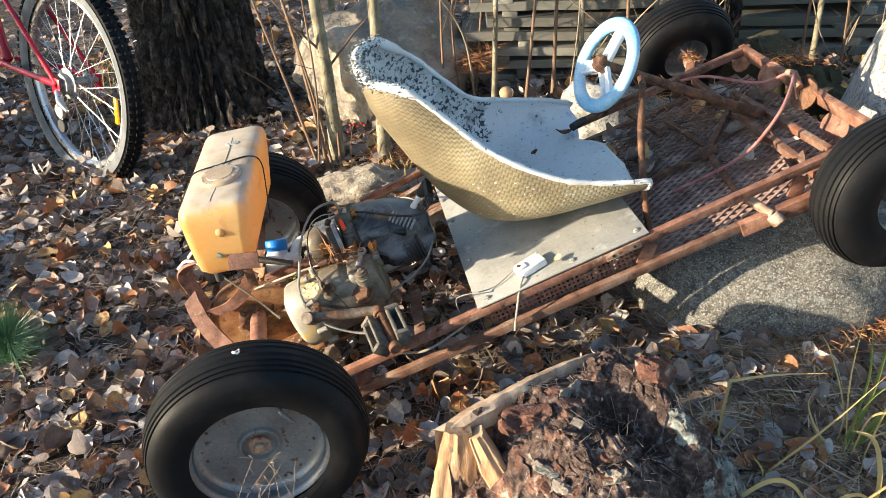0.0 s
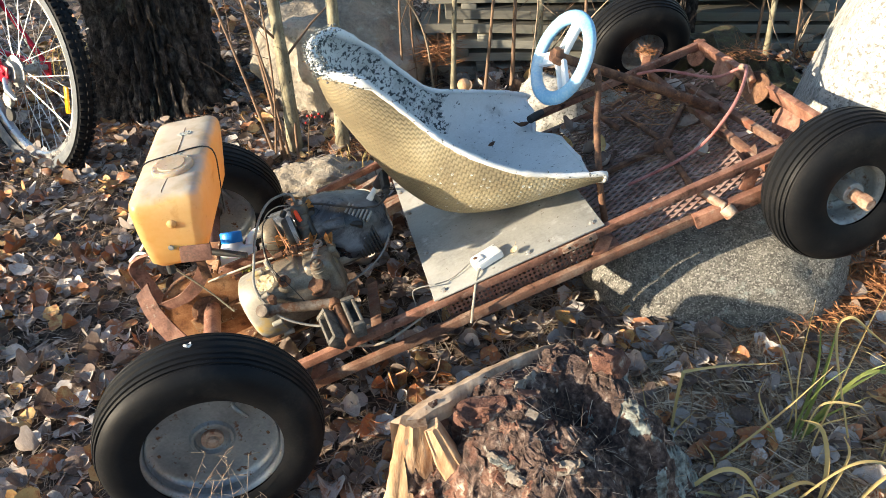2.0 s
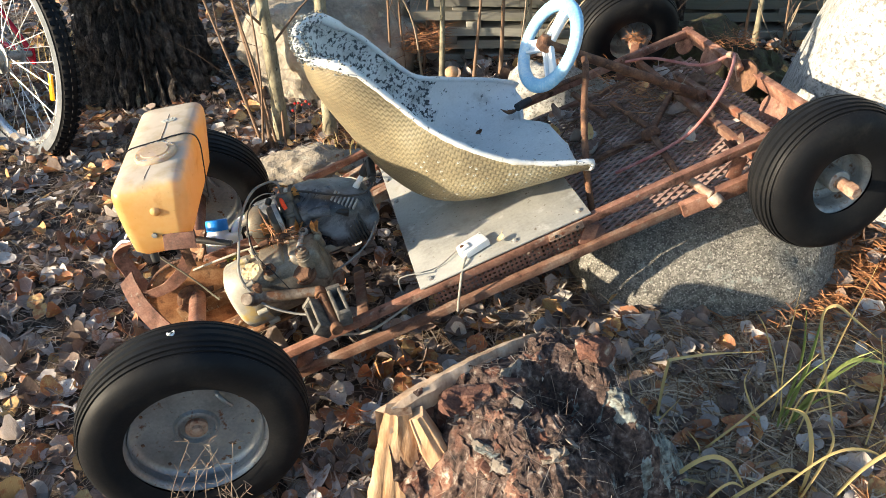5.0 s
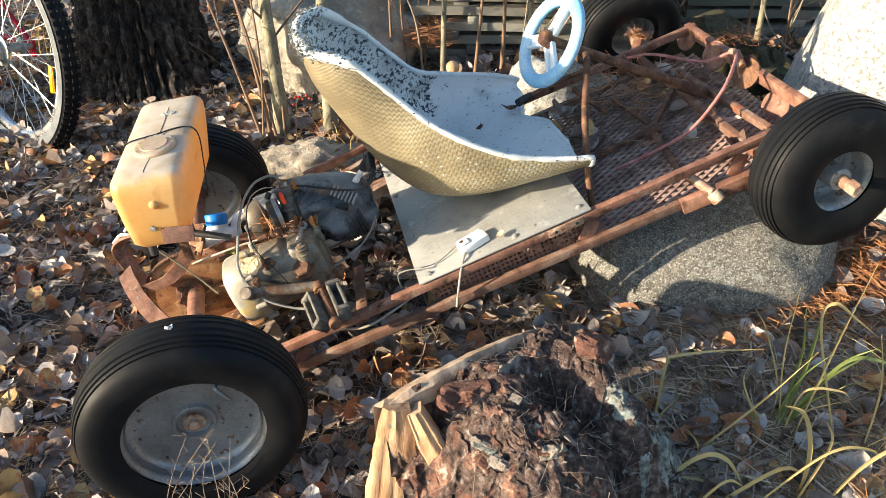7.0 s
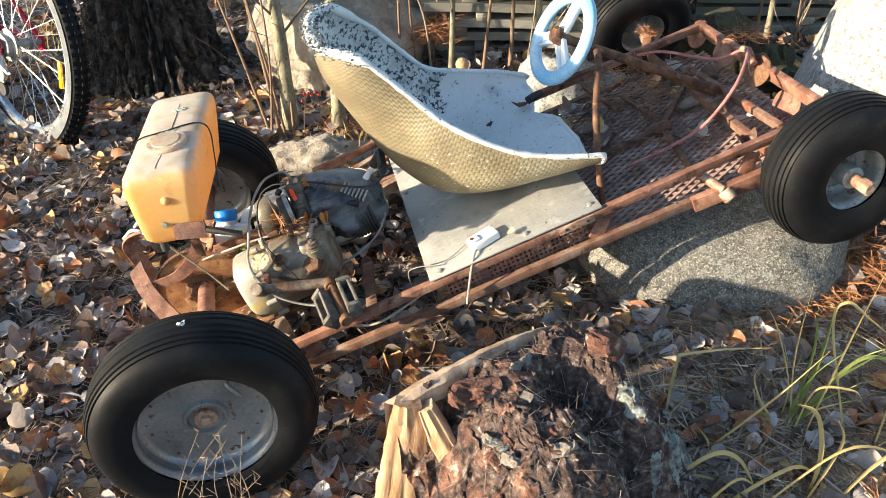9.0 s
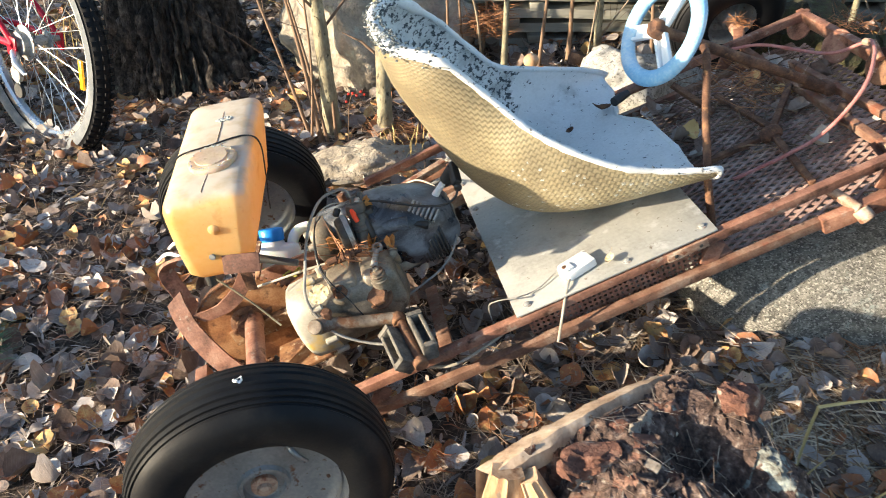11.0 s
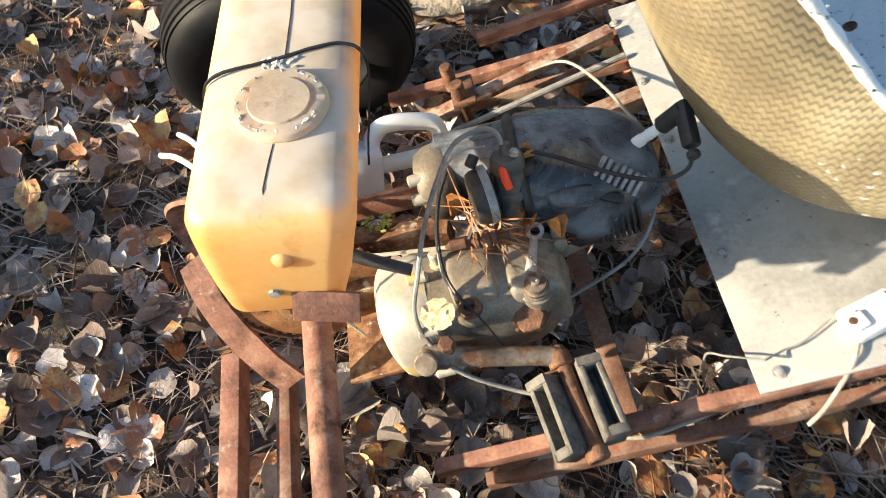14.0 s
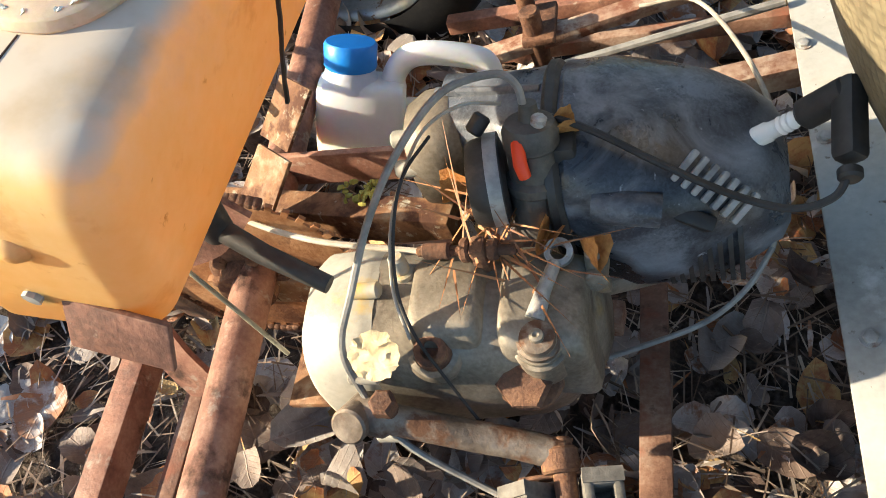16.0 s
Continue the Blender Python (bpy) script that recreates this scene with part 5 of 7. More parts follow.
# kick lever and pedal
kick = part("kick_lever", Geo().tube(spline([(-0.163, 0.071, 0.078), (-0.148, 0.068, 0.079), (-0.125, 0.066, 0.070), (-0.095, 0.064, 0.058), (-0.07, 0.062, 0.050), (-0.045, 0.058, 0.043)], 6),
            [0.0125] * 8 + [0.0095] * 23, 14).cyl((-0.160, 0.085, 0.066), (-0.163, 0.056, 0.091), 0.0115), STEEL_BROWN, engine, "worn kick-start lever")
part("pinch_bolt", Geo().cyl((-0.142, 0.070, 0.080), (-0.139, 0.067, 0.100), 0.006).lathe([(0.0085, 0), (0.0085, 0.007), (0.0065, 0.0085)], 6, axis_m((-0.140, 0.068, 0.094), (0.1, -0.1, 1))), RUST_BARE, kick)
ped = part("pedal_spindle", Geo().cyl((-0.047, 0.068, 0.045), (-0.034, -0.030, 0.022), 0.0068).cyl((-0.036, -0.028, 0.0225), (-0.034, -0.040, 0.020), 0.011).cyl((-0.048, 0.062, 0.044), (-0.046, 0.048, 0.040), 0.0115), RUST_BARE, kart, "rusty pedal spindle")


def pedal_block(at, mat):
    g = Geo()
    for a, b in (((0.0, 0.034, 0), (0.022, 0.010, 0.030)), ((0.0, -0.034, 0), (0.022, 0.010, 0.030)), ((-0.0085, 0, 0), (0.006, 0.078, 0.030)), ((0.0085, 0, 0), (0.006, 0.078, 0.030))):
        g.box(b, at @ Matrix.Translation(a), 0.002)
    g.box((0.016, 0.06, 0.004), at @ Matrix.Translation((0, 0, -0.008)))
    for k in range(7):
        g.box((0.0235, 0.0012, 0.002), at @ Matrix.Translation((0, 0.031 + 0.0012 * k, 0.0152)))
    return part("pedal_block", g, mat, ped, "ribbed grey pedal rubber block")


PM = axis_m((-0.020, 0.012, 0.030), (0.25, -0.1, 0.96), (1, 0.13, 0))
pedal_block(PM, PEDAL)
pedal_block(axis_m((-0.060, 0.004, 0.030), (-0.55, -0.2, 0.8), (1, 0.13, 0)), PEDAL)
part("end_plate", Geo().beam((-0.068, -0.030, 0.020), (-0.014, -0.018, 0.024), 0.003, 0.008), RUST_BARE, ped)
part("end_plate", Geo().beam((-0.072, 0.044, 0.036), (-0.018, 0.052, 0.038), 0.003, 0.008), RUST_BARE, ped)

# cylinder cowl with its duct
cowl = part("cowl", body([(-0.036, 0.228, 0.092, 0.050, 0.058), (-0.033, 0.228, 0.092, 0.058, 0.066), (-0.028, 0.228, 0.092, 0.061, 0.069), (0.0, 0.229, 0.088, 0.064, 0.068), (0.03, 0.230, 0.082, 0.062, 0.062),
             (0.055, 0.231, 0.078, 0.056, 0.055), (0.075, 0.231, 0.075, 0.047, 0.047), (0.088, 0.230, 0.073, 0.037, 0.038), (0.094, 0.229, 0.072, 0.026, 0.028), (0.090, 0.228, 0.074, 0.019, 0.020), (0.070, 0.228, 0.074, 0.015, 0.016)], 0.66, 56).rough(0.0016, 22),
            SHROUD, engine, "dusty black plastic cylinder cowl")
part("seam_band", body([(-0.042, 0.228, 0.092, 0.059, 0.067), (-0.039, 0.228, 0.092, 0.063, 0.0705), (-0.034, 0.228, 0.092, 0.063, 0.0705), (-0.031, 0.228, 0.092, 0.060, 0.067)], 0.66, 56), BLACK, cowl)
part("duct", body([(-0.118, 0.262, 0.118, 0.018, 0.022), (-0.112, 0.262, 0.118, 0.028, 0.031), (-0.08, 0.256, 0.112, 0.032, 0.036), (-0.05, 0.246, 0.104, 0.040, 0.048), (-0.036, 0.240, 0.100, 0.046, 0.054)], 0.62, 40).rough(0.0012, 25), SHROUD, cowl, "black air duct")
part("duct_ridge", Geo().tube([(-0.115, 0.262, 0.150), (-0.08, 0.258, 0.148), (-0.045, 0.250, 0.151)], 0.0035, 8), SHROUD, cowl)
part("fan_housing", body([(-0.140, 0.250, 0.108, 0.022, 0.028), (-0.137, 0.250, 0.108, 0.030, 0.036), (-0.126, 0.251, 0.110, 0.034, 0.040), (-0.108, 0.252, 0.110, 0.034, 0.040), (-0.100, 0.252, 0.110, 0.028, 0.034)], 0.8).rough(0.001, 40), CASE, engine, "stained cast fan housing")
for q in ((-0.138, 0.236, 0.138), (-0.140, 0.226, 0.120)):
    part("screw_boss", Geo().cyl((q[0] - 0.008, q[1], q[2]), (q[0] + 0.02, q[1], q[2]), 0.0062), COVER, engine)
part("swage", Geo().tube([(-0.014, 0.175, 0.127), (0.0, 0.172, 0.127), (0.022, 0.171, 0.122)], [0.011, 0.011, 0.0105], 14), SHROUD, cowl)
g = Geo()
for k in range(7):
    t = k / 6
    o = Vector((0.036 + 0.030 * t, 0.191 - 0.014 * t, 0.136 - 0.026 * t))
    g.beam(o + Vector((-0.007, -0.007, -0.005)), o + Vector((0.008, 0.006, 0.003)), 0.0038, 0.010, (0.5, -0.3, 0.85), 0.0012)
part("vent_ribs", g, COWL_DUSTY, cowl, "row of pale dusty ribs by the cooling vent")
part("vent_slot", Geo().box((0.030, 0.010, 0.018), pose(0.036, 0.176, 0.106, 30, 24, -14), 0.003), LEAD, cowl)
part("cooling_fin", body([(0.02 + 0.006 * k + d, 0.215, 0.06, 0.045 if d < 0.003 else 0.032, 0.04 if d < 0.003 else 0.03) for k in range(8) for d in (0, 0.0029, 0.003, 0.0058)], 0.8, 28), BLACK, engine)
# spark plug
PA, PB = Vector((0.070, 0.222, 0.112)), Vector((0.103, 0.211, 0.143))
d = (PB - PA).normalized()
plug = part("spark_plug", Geo().lathe([(0.0062, 0.008), (0.0062, 0.018), (0.0052, 0.020), (0.0052, 0.027), (0.0058, 0.028), (0.0050, 0.030), (0.0056, 0.032), (0.0048, 0.034), (0.0054, 0.036), (0.0046, 0.038), (0.0046, 0.046)], 20, axis_m(PA, d)), CERAMIC, engine, "white ceramic spark plug")
part("plug_body", Geo().lathe([(0.009, -0.004), (0.009, 0.006), (0.007, 0.009)], 6, axis_m(PA, d)), STEEL, plug)
part("plug_well", Geo().lathe([(0.019, -0.012), (0.021, -0.002), (0.0195, 0.002), (0.016, -0.001), (0.012, -0.010)], 28, axis_m(PA, d), cap=False), LEAD, cowl)
CAP_A, CAP_B = Vector((0.1215, 0.2090, 0.1585)), Vector((0.1165, 0.1635, 0.1480))
boot = part("plug_cap", Geo().cyl(PB - d * 0.006, CAP_A + d * 0.002, 0.0088, 20, 0.003).beam(CAP_A + (CAP_A - CAP_B).normalized() * 0.007, CAP_A.lerp(CAP_B, 0.86), 0.0142, 0.0150, d, 0.0040).cyl(CAP_B + Vector((0, 0.003, 0)), CAP_B + (CAP_B - CAP_A).normalized() * 0.004, 0.0062), LEAD, engine, "black rubber spark-plug cap")
wire("ignition_lead", [(0.1165, 0.164, 0.149), (0.108, 0.155, 0.140), (0.088, 0.155, 0.134), (0.06, 0.164, 0.139), (0.025, 0.178, 0.154), (-0.005, 0.194, 0.165), (-0.03, 0.206, 0.170), (-0.05, 0.222, 0.160), (-0.07, 0.24, 0.12)], 0.0021, LEAD, engine, "black ignition lead")
# carburettor
CA, CB = Vector((-0.052, 0.178, 0.102)), Vector((-0.043, 0.200, 0.176))
cm = axis_m(CA, CB - CA)
L = (CB - CA).length
carb = part("carburettor", Geo().lathe([(0.0105, 0), (0.0145, 0.003), (0.0155, 0.020), (0.0158, 0.034), (0.0175, 0.036), (0.0175, 0.041), (0.0145, 0.044), (0.0145, 0.062), (0.0162, 0.064), (0.0162, L - 0.004), (0.014, L), (0.006, L + 0.002), (0.005, L + 0.012), (0, L + 0.012)], 28, cm), CARB, engine, "dirty grey carburettor")
part("inlet_pipe", Geo().cyl((-0.046, 0.193, 0.142), (-0.006, 0.206, 0.136), 0.0125).cyl((-0.024, 0.199, 0.139), (-0.018, 0.201, 0.138), 0.0165).box((0.02, 0.02, 0.02), pose(-0.03, 0.198, 0.152), 0.004), BLACK, carb, "black inlet stub")
part("air_hose", Geo().lathe([(0.020, -0.014), (0.026, -0.012), (0.0275, -0.004), (0.0265, 0.004), (0.024, 0.008), (0.018, 0.009)], 30, axis_m((-0.078, 0.190, 0.140), (-1, -0.15, 0.1))), BLACK, carb, "black rubber air hose collar")
part("hose_clip", Geo().lathe([(0.0272, -0.003), (0.0285, -0.003), (0.0285, 0.005), (0.0272, 0.005)], 30, axis_m((-0.070, 0.192, 0.139), (-1, -0.15, 0.1)), closed=True), STEEL, carb, "bright steel hose clip")
part("screw", Geo().cyl((-0.080, 0.206, 0.166), (-0.072, 0.214, 0.172), 0.0055), BLACK, carb)
part("screw", Geo().cyl((-0.036, 0.190, 0.182), (-0.034, 0.192, 0.188), 0.0045), STEEL, carb)
part("choke_lever", Geo().tube([(-0.0485, 0.1935, 0.176), (-0.049, 0.185, 0.174), (-0.049, 0.178, 0.166), (-0.048, 0.1755, 0.158)], [0.0035, 0.004, 0.0042, 0.0038], 10), ORANGE_PL, carb, "orange-red choke lever")
# cables
wire("throttle_cable", [(-0.044, 0.202, 0.186), (-0.046, 0.208, 0.198), (-0.058, 0.213, 0.203), (-0.085, 0.200, 0.207), (-0.107, 0.165, 0.202), (-0.128, 0.138, 0.180), (-0.146, 0.112, 0.150), (-0.159, 0.092, 0.125), (-0.158, 0.080, 0.095), (-0.14, 0.06, 0.06), (-0.10, 0.045, 0.03), (-0.06, 0.03, 0.018)], 0.0023, CABLE_GREY, kart, "grey throttle cable")
wire("wire", [(-0.098, 0.190, 0.185), (-0.108, 0.160, 0.188), (-0.118, 0.140, 0.168), (-0.123, 0.118, 0.14), (-0.117, 0.100, 0.120), (-0.105, 0.085, 0.10), (-0.09, 0.07, 0.05)], 0.0010, LEAD, kart)
wire("wire", [(-0.06, 0.215, 0.178), (-0.08, 0.208, 0.188), (-0.10, 0.190, 0.190), (-0.112, 0.160, 0.182), (-0.121, 0.140, 0.165), (-0.126, 0.118, 0.138), (-0.120, 0.098, 0.118)], 0.0011, CABLE_PALE, kart)
wire("clutch_cable", [(-0.36, 0.29, 0.06), (-0.32, 0.245, 0.085), (-0.286, 0.220, 0.100), (-0.24, 0.192, 0.114), (-0.196, 0.172, 0.122), (-0.16, 0.162, 0.125), (-0.12, 0.155, 0.124)], 0.0021, CABLE_PALE, kart, "pale clutch cable")
wire("brake_cable", [(0.0, 0.47, 0.02), (0.046, 0.450, 0.033), (0.079, 0.348, 0.060), (0.094, 0.252, 0.072), (0.090, 0.215, 0.062), (0.082, 0.190, 0.048)], 0.0019, CABLE_PALE, kart, "pale cable loop before the plate")
wire("brake_cable", [(0.082, 0.190, 0.048), (0.065, 0.168, 0.038), (0.039, 0.150, 0.030), (0.0, 0.138, 0.024), (-0.047, 0.125, 0.020), (-0.09, 0.12, 0.0)], 0.0019, CABLE_GREY, kart)
wire("stick", [(-0.285, 0.146, 0.205), (-0.245, 0.125, 0.135), (-0.222, 0.113, 0.080)], 0.0016, BARK_THIN, kart, "pale stick caught behind the engine")
for a, b in (((-0.44, 0.40, 0.125), (-0.35, 0.30, 0.15)), ((-0.415, 0.42, 0.13), (-0.34, 0.31, 0.16))):
    wire("pale_lead", [a, ((a[0] + b[0]) / 2, (a[1] + b[1]) / 2, a[2] + 0.03), b], 0.0034, WHITE_PL, kart)
wire("wire", [(0.13, 0.016, 0.02), (0.10, 0.03, 0.018), (0.085, 0.045, 0.0), (0.08, 0.04, -0.05)], 0.0011, CABLE_GREY, kart)
wire("wire", [(0.20, 0.045, 0.012), (0.17, 0.03, 0.010), (0.15, 0.026, 0.010), (0.13, 0.016, 0.02)], 0.0011, CABLE_GREY, kart)
wire("wire", [(0.215, 0.020, 0.012), (0.20, -0.002, 0.008), (0.175, -0.018, -0.03), (0.16, -0.02, -0.06)], 0.0022, CABLE_PALE, kart)
wire("wire", [(0.12, 0.0, -0.01), (0.05, -0.005, -0.026), (0.0, -0.005, -0.032), (-0.05, 0.02, -0.03)], 0.0024, CABLE_PALE, kart)
box = part("connector_box", Geo().box((0.050, 0.034, 0.014), pose(0.232, 0.036, 0.014, 0, 0, 14), 0.003).box((0.022, 0.020, 0.020), pose(0.214, 0.030, 0.016, 0, 0, 14), 0.004), GEL_WHITE, kart, "cracked white plastic connector box")
part("screw", Geo().cyl((0.212, 0.030, 0.024), (0.212, 0.030, 0.027), 0.004), RUST_BARE, box)

# ------------------------------------------------ front end
for q, r, mat in (((0.845, 0.490, -0.026), 0.027, RUST), ((0.845, 0.362, -0.023), 0.031, RUST), ((0.842, 0.222, -0.008), 0.032, RUST_BARE), ((0.845, 0.132, -0.048), 0.031, RUST)):
    part("round_plate", Geo().lathe([(r - 0.001, -0.002), (r, -0.001), (r, 0.001), (r - 0.001, 0.002)], 28, axis_m(q, (-0.75, -0.25, 0.62))), mat, kart, "round rusty plate on the front beam")
wire("hose", [(0.70, 0.47, 0.0), (0.745, 0.43, 0.002), (0.80, 0.318, 0.0), (0.835, 0.27, 0.02), (0.842, 0.25, 0.03), (0.81, 0.19, 0.04), (0.754, 0.135, 0.028), (0.689, 0.138, -0.02), (0.625, 0.151, -0.042), (0.535, 0.159, -0.05)], 0.0032, HOSE_PINK, kart, "faded red rubber hose")
part("hose_joint", Geo().tube([(0.838, 0.262, 0.026), (0.842, 0.245, 0.028), (0.835, 0.215, 0.012)], 0.0065, 10).tube([(0.842, 0.245, 0.028), (0.832, 0.225, -0.03)], 0.005, 8), RUST_PALE, kart)
rail("stub_beam", (0.775, 0.40, -0.04), (0.795, 0.06, -0.04), 0.012, 0.016, RUST_WORN)
for a, b in (((0.652, 0.239, -0.05), (0.632, 0.42, -0.05)), ((0.640, 0.215, -0.046), (0.625, 0.075, -0.056)), ((0.645, 0.235, -0.045), (0.735, 0.335, -0.04)), ((0.56, 0.43, 0.005), (0.60, 0.36, -0.045)), ((0.50, 0.24, -0.055), (0.64, 0.235, -0.05))):
    part("link_rod", Geo().beam(a, b, 0.012, 0.009).rough(0.0008, 50), RUST_BARE, kart)
part("link_joint", Geo().blob((0.04, 0.035, 0.025), Matrix.Translation((0.642, 0.232, -0.048)), sub=2).rough(0.004, 60), RUST_BARE, kart)
part("column_joint", Geo().cyl(FOOT + Vector((-0.04, 0.004, 0.03)), FOOT + Vector((0.01, 0, -0.01)), 0.011).box((0.02, 0.035, 0.02), Matrix.Translation(FOOT), 0.006).rough(0.001, 40), RUST_BARE, kart)
part("cross_shaft", Geo().cyl((0.617, 0.02, -0.030), (0.640, -0.022, -0.055), 0.0085).cyl((0.640, -0.022, -0.055), (0.645, -0.034, -0.070), 0.0125), RUST_PALE, kart, "worn shaft end with rusty head")
rail("bracket_bar", (0.585, -0.012, -0.064), (0.715, -0.022, -0.060), 0.016, 0.026, RUST)
rail("stub_axle", (0.74, -0.02, -0.06), (0.80, -0.06, -0.066), 0.02, 0.02, RUST)
rail("stub_axle", (0.74, 0.53, -0.03), (0.775, 0.60, -0.035), 0.02, 0.02, RUST)
lever = wire("hand_lever", [(0.437, 0.365, 0.060), (0.49, 0.395, 0.05), (0.55, 0.43, 0.035), (0.605, 0.46, 0.018)], 0.0055, RUST_BARE, kart, "rusty hand lever")
part("grip", Geo().tube([(0.430, 0.361, 0.061), (0.445, 0.370, 0.059), (0.462, 0.380, 0.056)], [0.0085, 0.0085, 0.007], 10), LEAD, lever, "black rubber grip")
gear = wire("gear_lever", [(0.352, 0.606, 0.08), (0.352, 0.58, 0.03), (0.355, 0.54, -0.02)], 0.0035, RUST_BARE, kart, "thin gear lever")
part("knob", Geo().blob((0.031, 0.031, 0.030), Matrix.Translation((0.352, 0.606, 0.088)), sub=3), FRESH_WOOD, gear, "pale round knob")

# ------------------------------------------------ steering
HUB = Vector((0.5103, 0.2580, 0.2007))
g = Geo().tube([HUB, HUB.lerp(FOOT, 0.5), FOOT], 0.0088, 12)
part("steering_column", g.rough(0.0006, 40), RUST_BARE, kart, "rusty steering column")
sm = axis_m(HUB, (-0.682, -0.152, 0.716), (0, 1, 0))
g = Geo()
rim_pts = [(0.0768 * math.cos(2 * math.pi * k / 56), 0.0768 * math.sin(2 * math.pi * k / 56)) for k in range(56)]
rows = []
for x, y in rim_pts:
    d = Vector((x, y, 0)).normalized()
    rows.append([Vector((x, y, 0)) + 0.0135 * (math.cos(a) ** 1 * d) + Vector((0, 0, 0.0105 * math.sin(a))) for a in [2 * math.pi * q / 12 for q in range(12)]])
rows.append(rows[0])
g.grid(rows, wrap=True, m=sm)
steer = part("steering_wheel", g, STEER_BLUE, kart, "pale blue bleached plastic steering wheel")
for a in (272, 26, 142):
    d = Vector((math.cos(radians(a)), math.sin(radians(a)), 0))
    s = Geo()
    for o in (-0.009, 0.009):
        q = Vector((-d.y, d.x, 0)) * o
        s.beam(sm @ (d * 0.010 + q + Vector((0, 0, 0.004))), sm @ (d * 0.072 + q * 1.1), 0.006, 0.010, sm.to_3x3() @ Vector((0, 0, 1)), 0.002)
    s.beam(sm @ (d * 0.010 + Vector((0, 0, -0.002))), sm @ (d * 0.072 + Vector((0, 0, -0.004))), 0.018, 0.004, sm.to_3x3() @ Vector((0, 0, 1)), 0.001)
    part("spoke", s, STEER_WHITE, steer, "bleached white plastic spoke")
part("nut", Geo().lathe([(0.017, 0), (0.017, 0.014), (0.012, 0.020)], 6, sm @ Matrix.Translation((0, 0, 0.002))), RUST_BARE, steer)
part("column_post", Geo().tube(spline([(0.449, 0.062, -0.06), (0.47, 0.085, 0.03), (0.505, 0.13, 0.11), (0.545, 0.19, 0.158), (0.555, 0.22, 0.165)], 6), 0.0062, 10), RUST_BARE, kart, "bent rusty tube post")

drop = part("dropping", Geo().blob((0.013, 0.009, 0.003), sub=3).rough(0.005, 190), WHITE_DROP, kart, "white bird dropping on the tyre")
drop.matrix_local = axis_m((-0.213, -0.168, 0.2225), (0.33, -0.1, 0.94))
for k in range(60):
    i, j = RNG.randrange(22, 44), RNG.randrange(2, 12)
    d = part("lichen_fleck", Geo().blob((rnd(0.002, 0.007), rnd(0.0015, 0.004), 0.0018), sub=2).rough(0.0018, 260), LICHEN, shell)
    d.matrix_local = axis_m(outer[i][j], outer[i][j] - inner[i][j])

# ---------------------------------------------------------------- bicycle
BC = Vector((-0.848, 1.329, 0.228))
BD = Vector((0.7907, -0.6123, 0))
LEAN = Vector((0.105, 0.136, 0.985)).normalized()
hz = 0.30
bike = thing("bicycle", axis_m(BC - LEAN * hz, LEAN, BD), "red mountain bicycle with knobbly tyres leaning by the pine", "bicycle")
WM = Matrix.Translation((0, 0, hz)) @ Matrix.Rotation(radians(90), 4, "X")
BR = 0.303


def bike_wheel(at):
    t = Geo().lathe([(BR - 0.050 + 0.025 * (1 - math.cos(a)), 0.024 * math.sin(a)) for a in [2 * math.pi * k / 14 for k in range(14)]], 90, closed=True)
    for k in range(84):
        a = 2 * math.pi * k / 84
        for zz, w in ((-0.017, 0.012), (0.0, 0.010), (0.017, 0.012)):
            aa = a + (0.037 if zz == 0 else 0)
            m = Matrix.Rotation(aa, 4, "Z") @ Matrix.Translation((BR - 0.001 - (0.004 if zz else 0), 0, zz)) @ Matrix.Rotation(-zz * 22, 4, "Y")
            t.box((0.008, 0.011, w), m)
    ty = part("tyre", t, RUBBER, bike, "black knobbly bicycle tyre")
    ty.matrix_local = at
    for sd in (-1, 1):
        wall = part("sidewall", Geo().lathe([(BR - 0.049, 0.0165 * sd), (BR - 0.040, 0.0235 * sd), (BR - 0.028, 0.0262 * sd), (BR - 0.017, 0.0248 * sd)][::sd], 90, cap=False), SIDEWALL, bike, "dusty grey tyre sidewall")
        wall.matrix_local = at
    rim = part("rim", Geo().lathe([(BR - 0.046, -0.012), (BR - 0.046, 0.012), (BR - 0.064, 0.012), (BR - 0.070, 0.006), (BR - 0.070, -0.006), (BR - 0.064, -0.012)], 90, closed=True), CHROME, bike, "dull silver rim")
    rim.matrix_local = at
    sp = Geo()
    for k in range(36):
        a = 2 * math.pi * k / 36
        z = 0.028 if k % 2 else -0.028
        b = a + (0.9 if (k // 2) % 2 else -0.9)
        sp.tube([(0.02 * math.cos(b), 0.02 * math.sin(b), z), ((BR - 0.068) * math.cos(a), (BR - 0.068) * math.sin(a), 0)], 0.0011, 5, False)
    s = part("spokes", sp, CHROME, bike)
    s.matrix_local = at
    h = part("hub", Geo().lathe([(0.008, -0.06), (0.008, -0.034), (0.022, -0.032), (0.022, -0.026), (0.013, -0.022), (0.013, 0.022), (0.022, 0.026), (0.022, 0.032), (0.008, 0.034), (0.008, 0.06)], 20), STEEL, bike)
    h.matrix_local = at


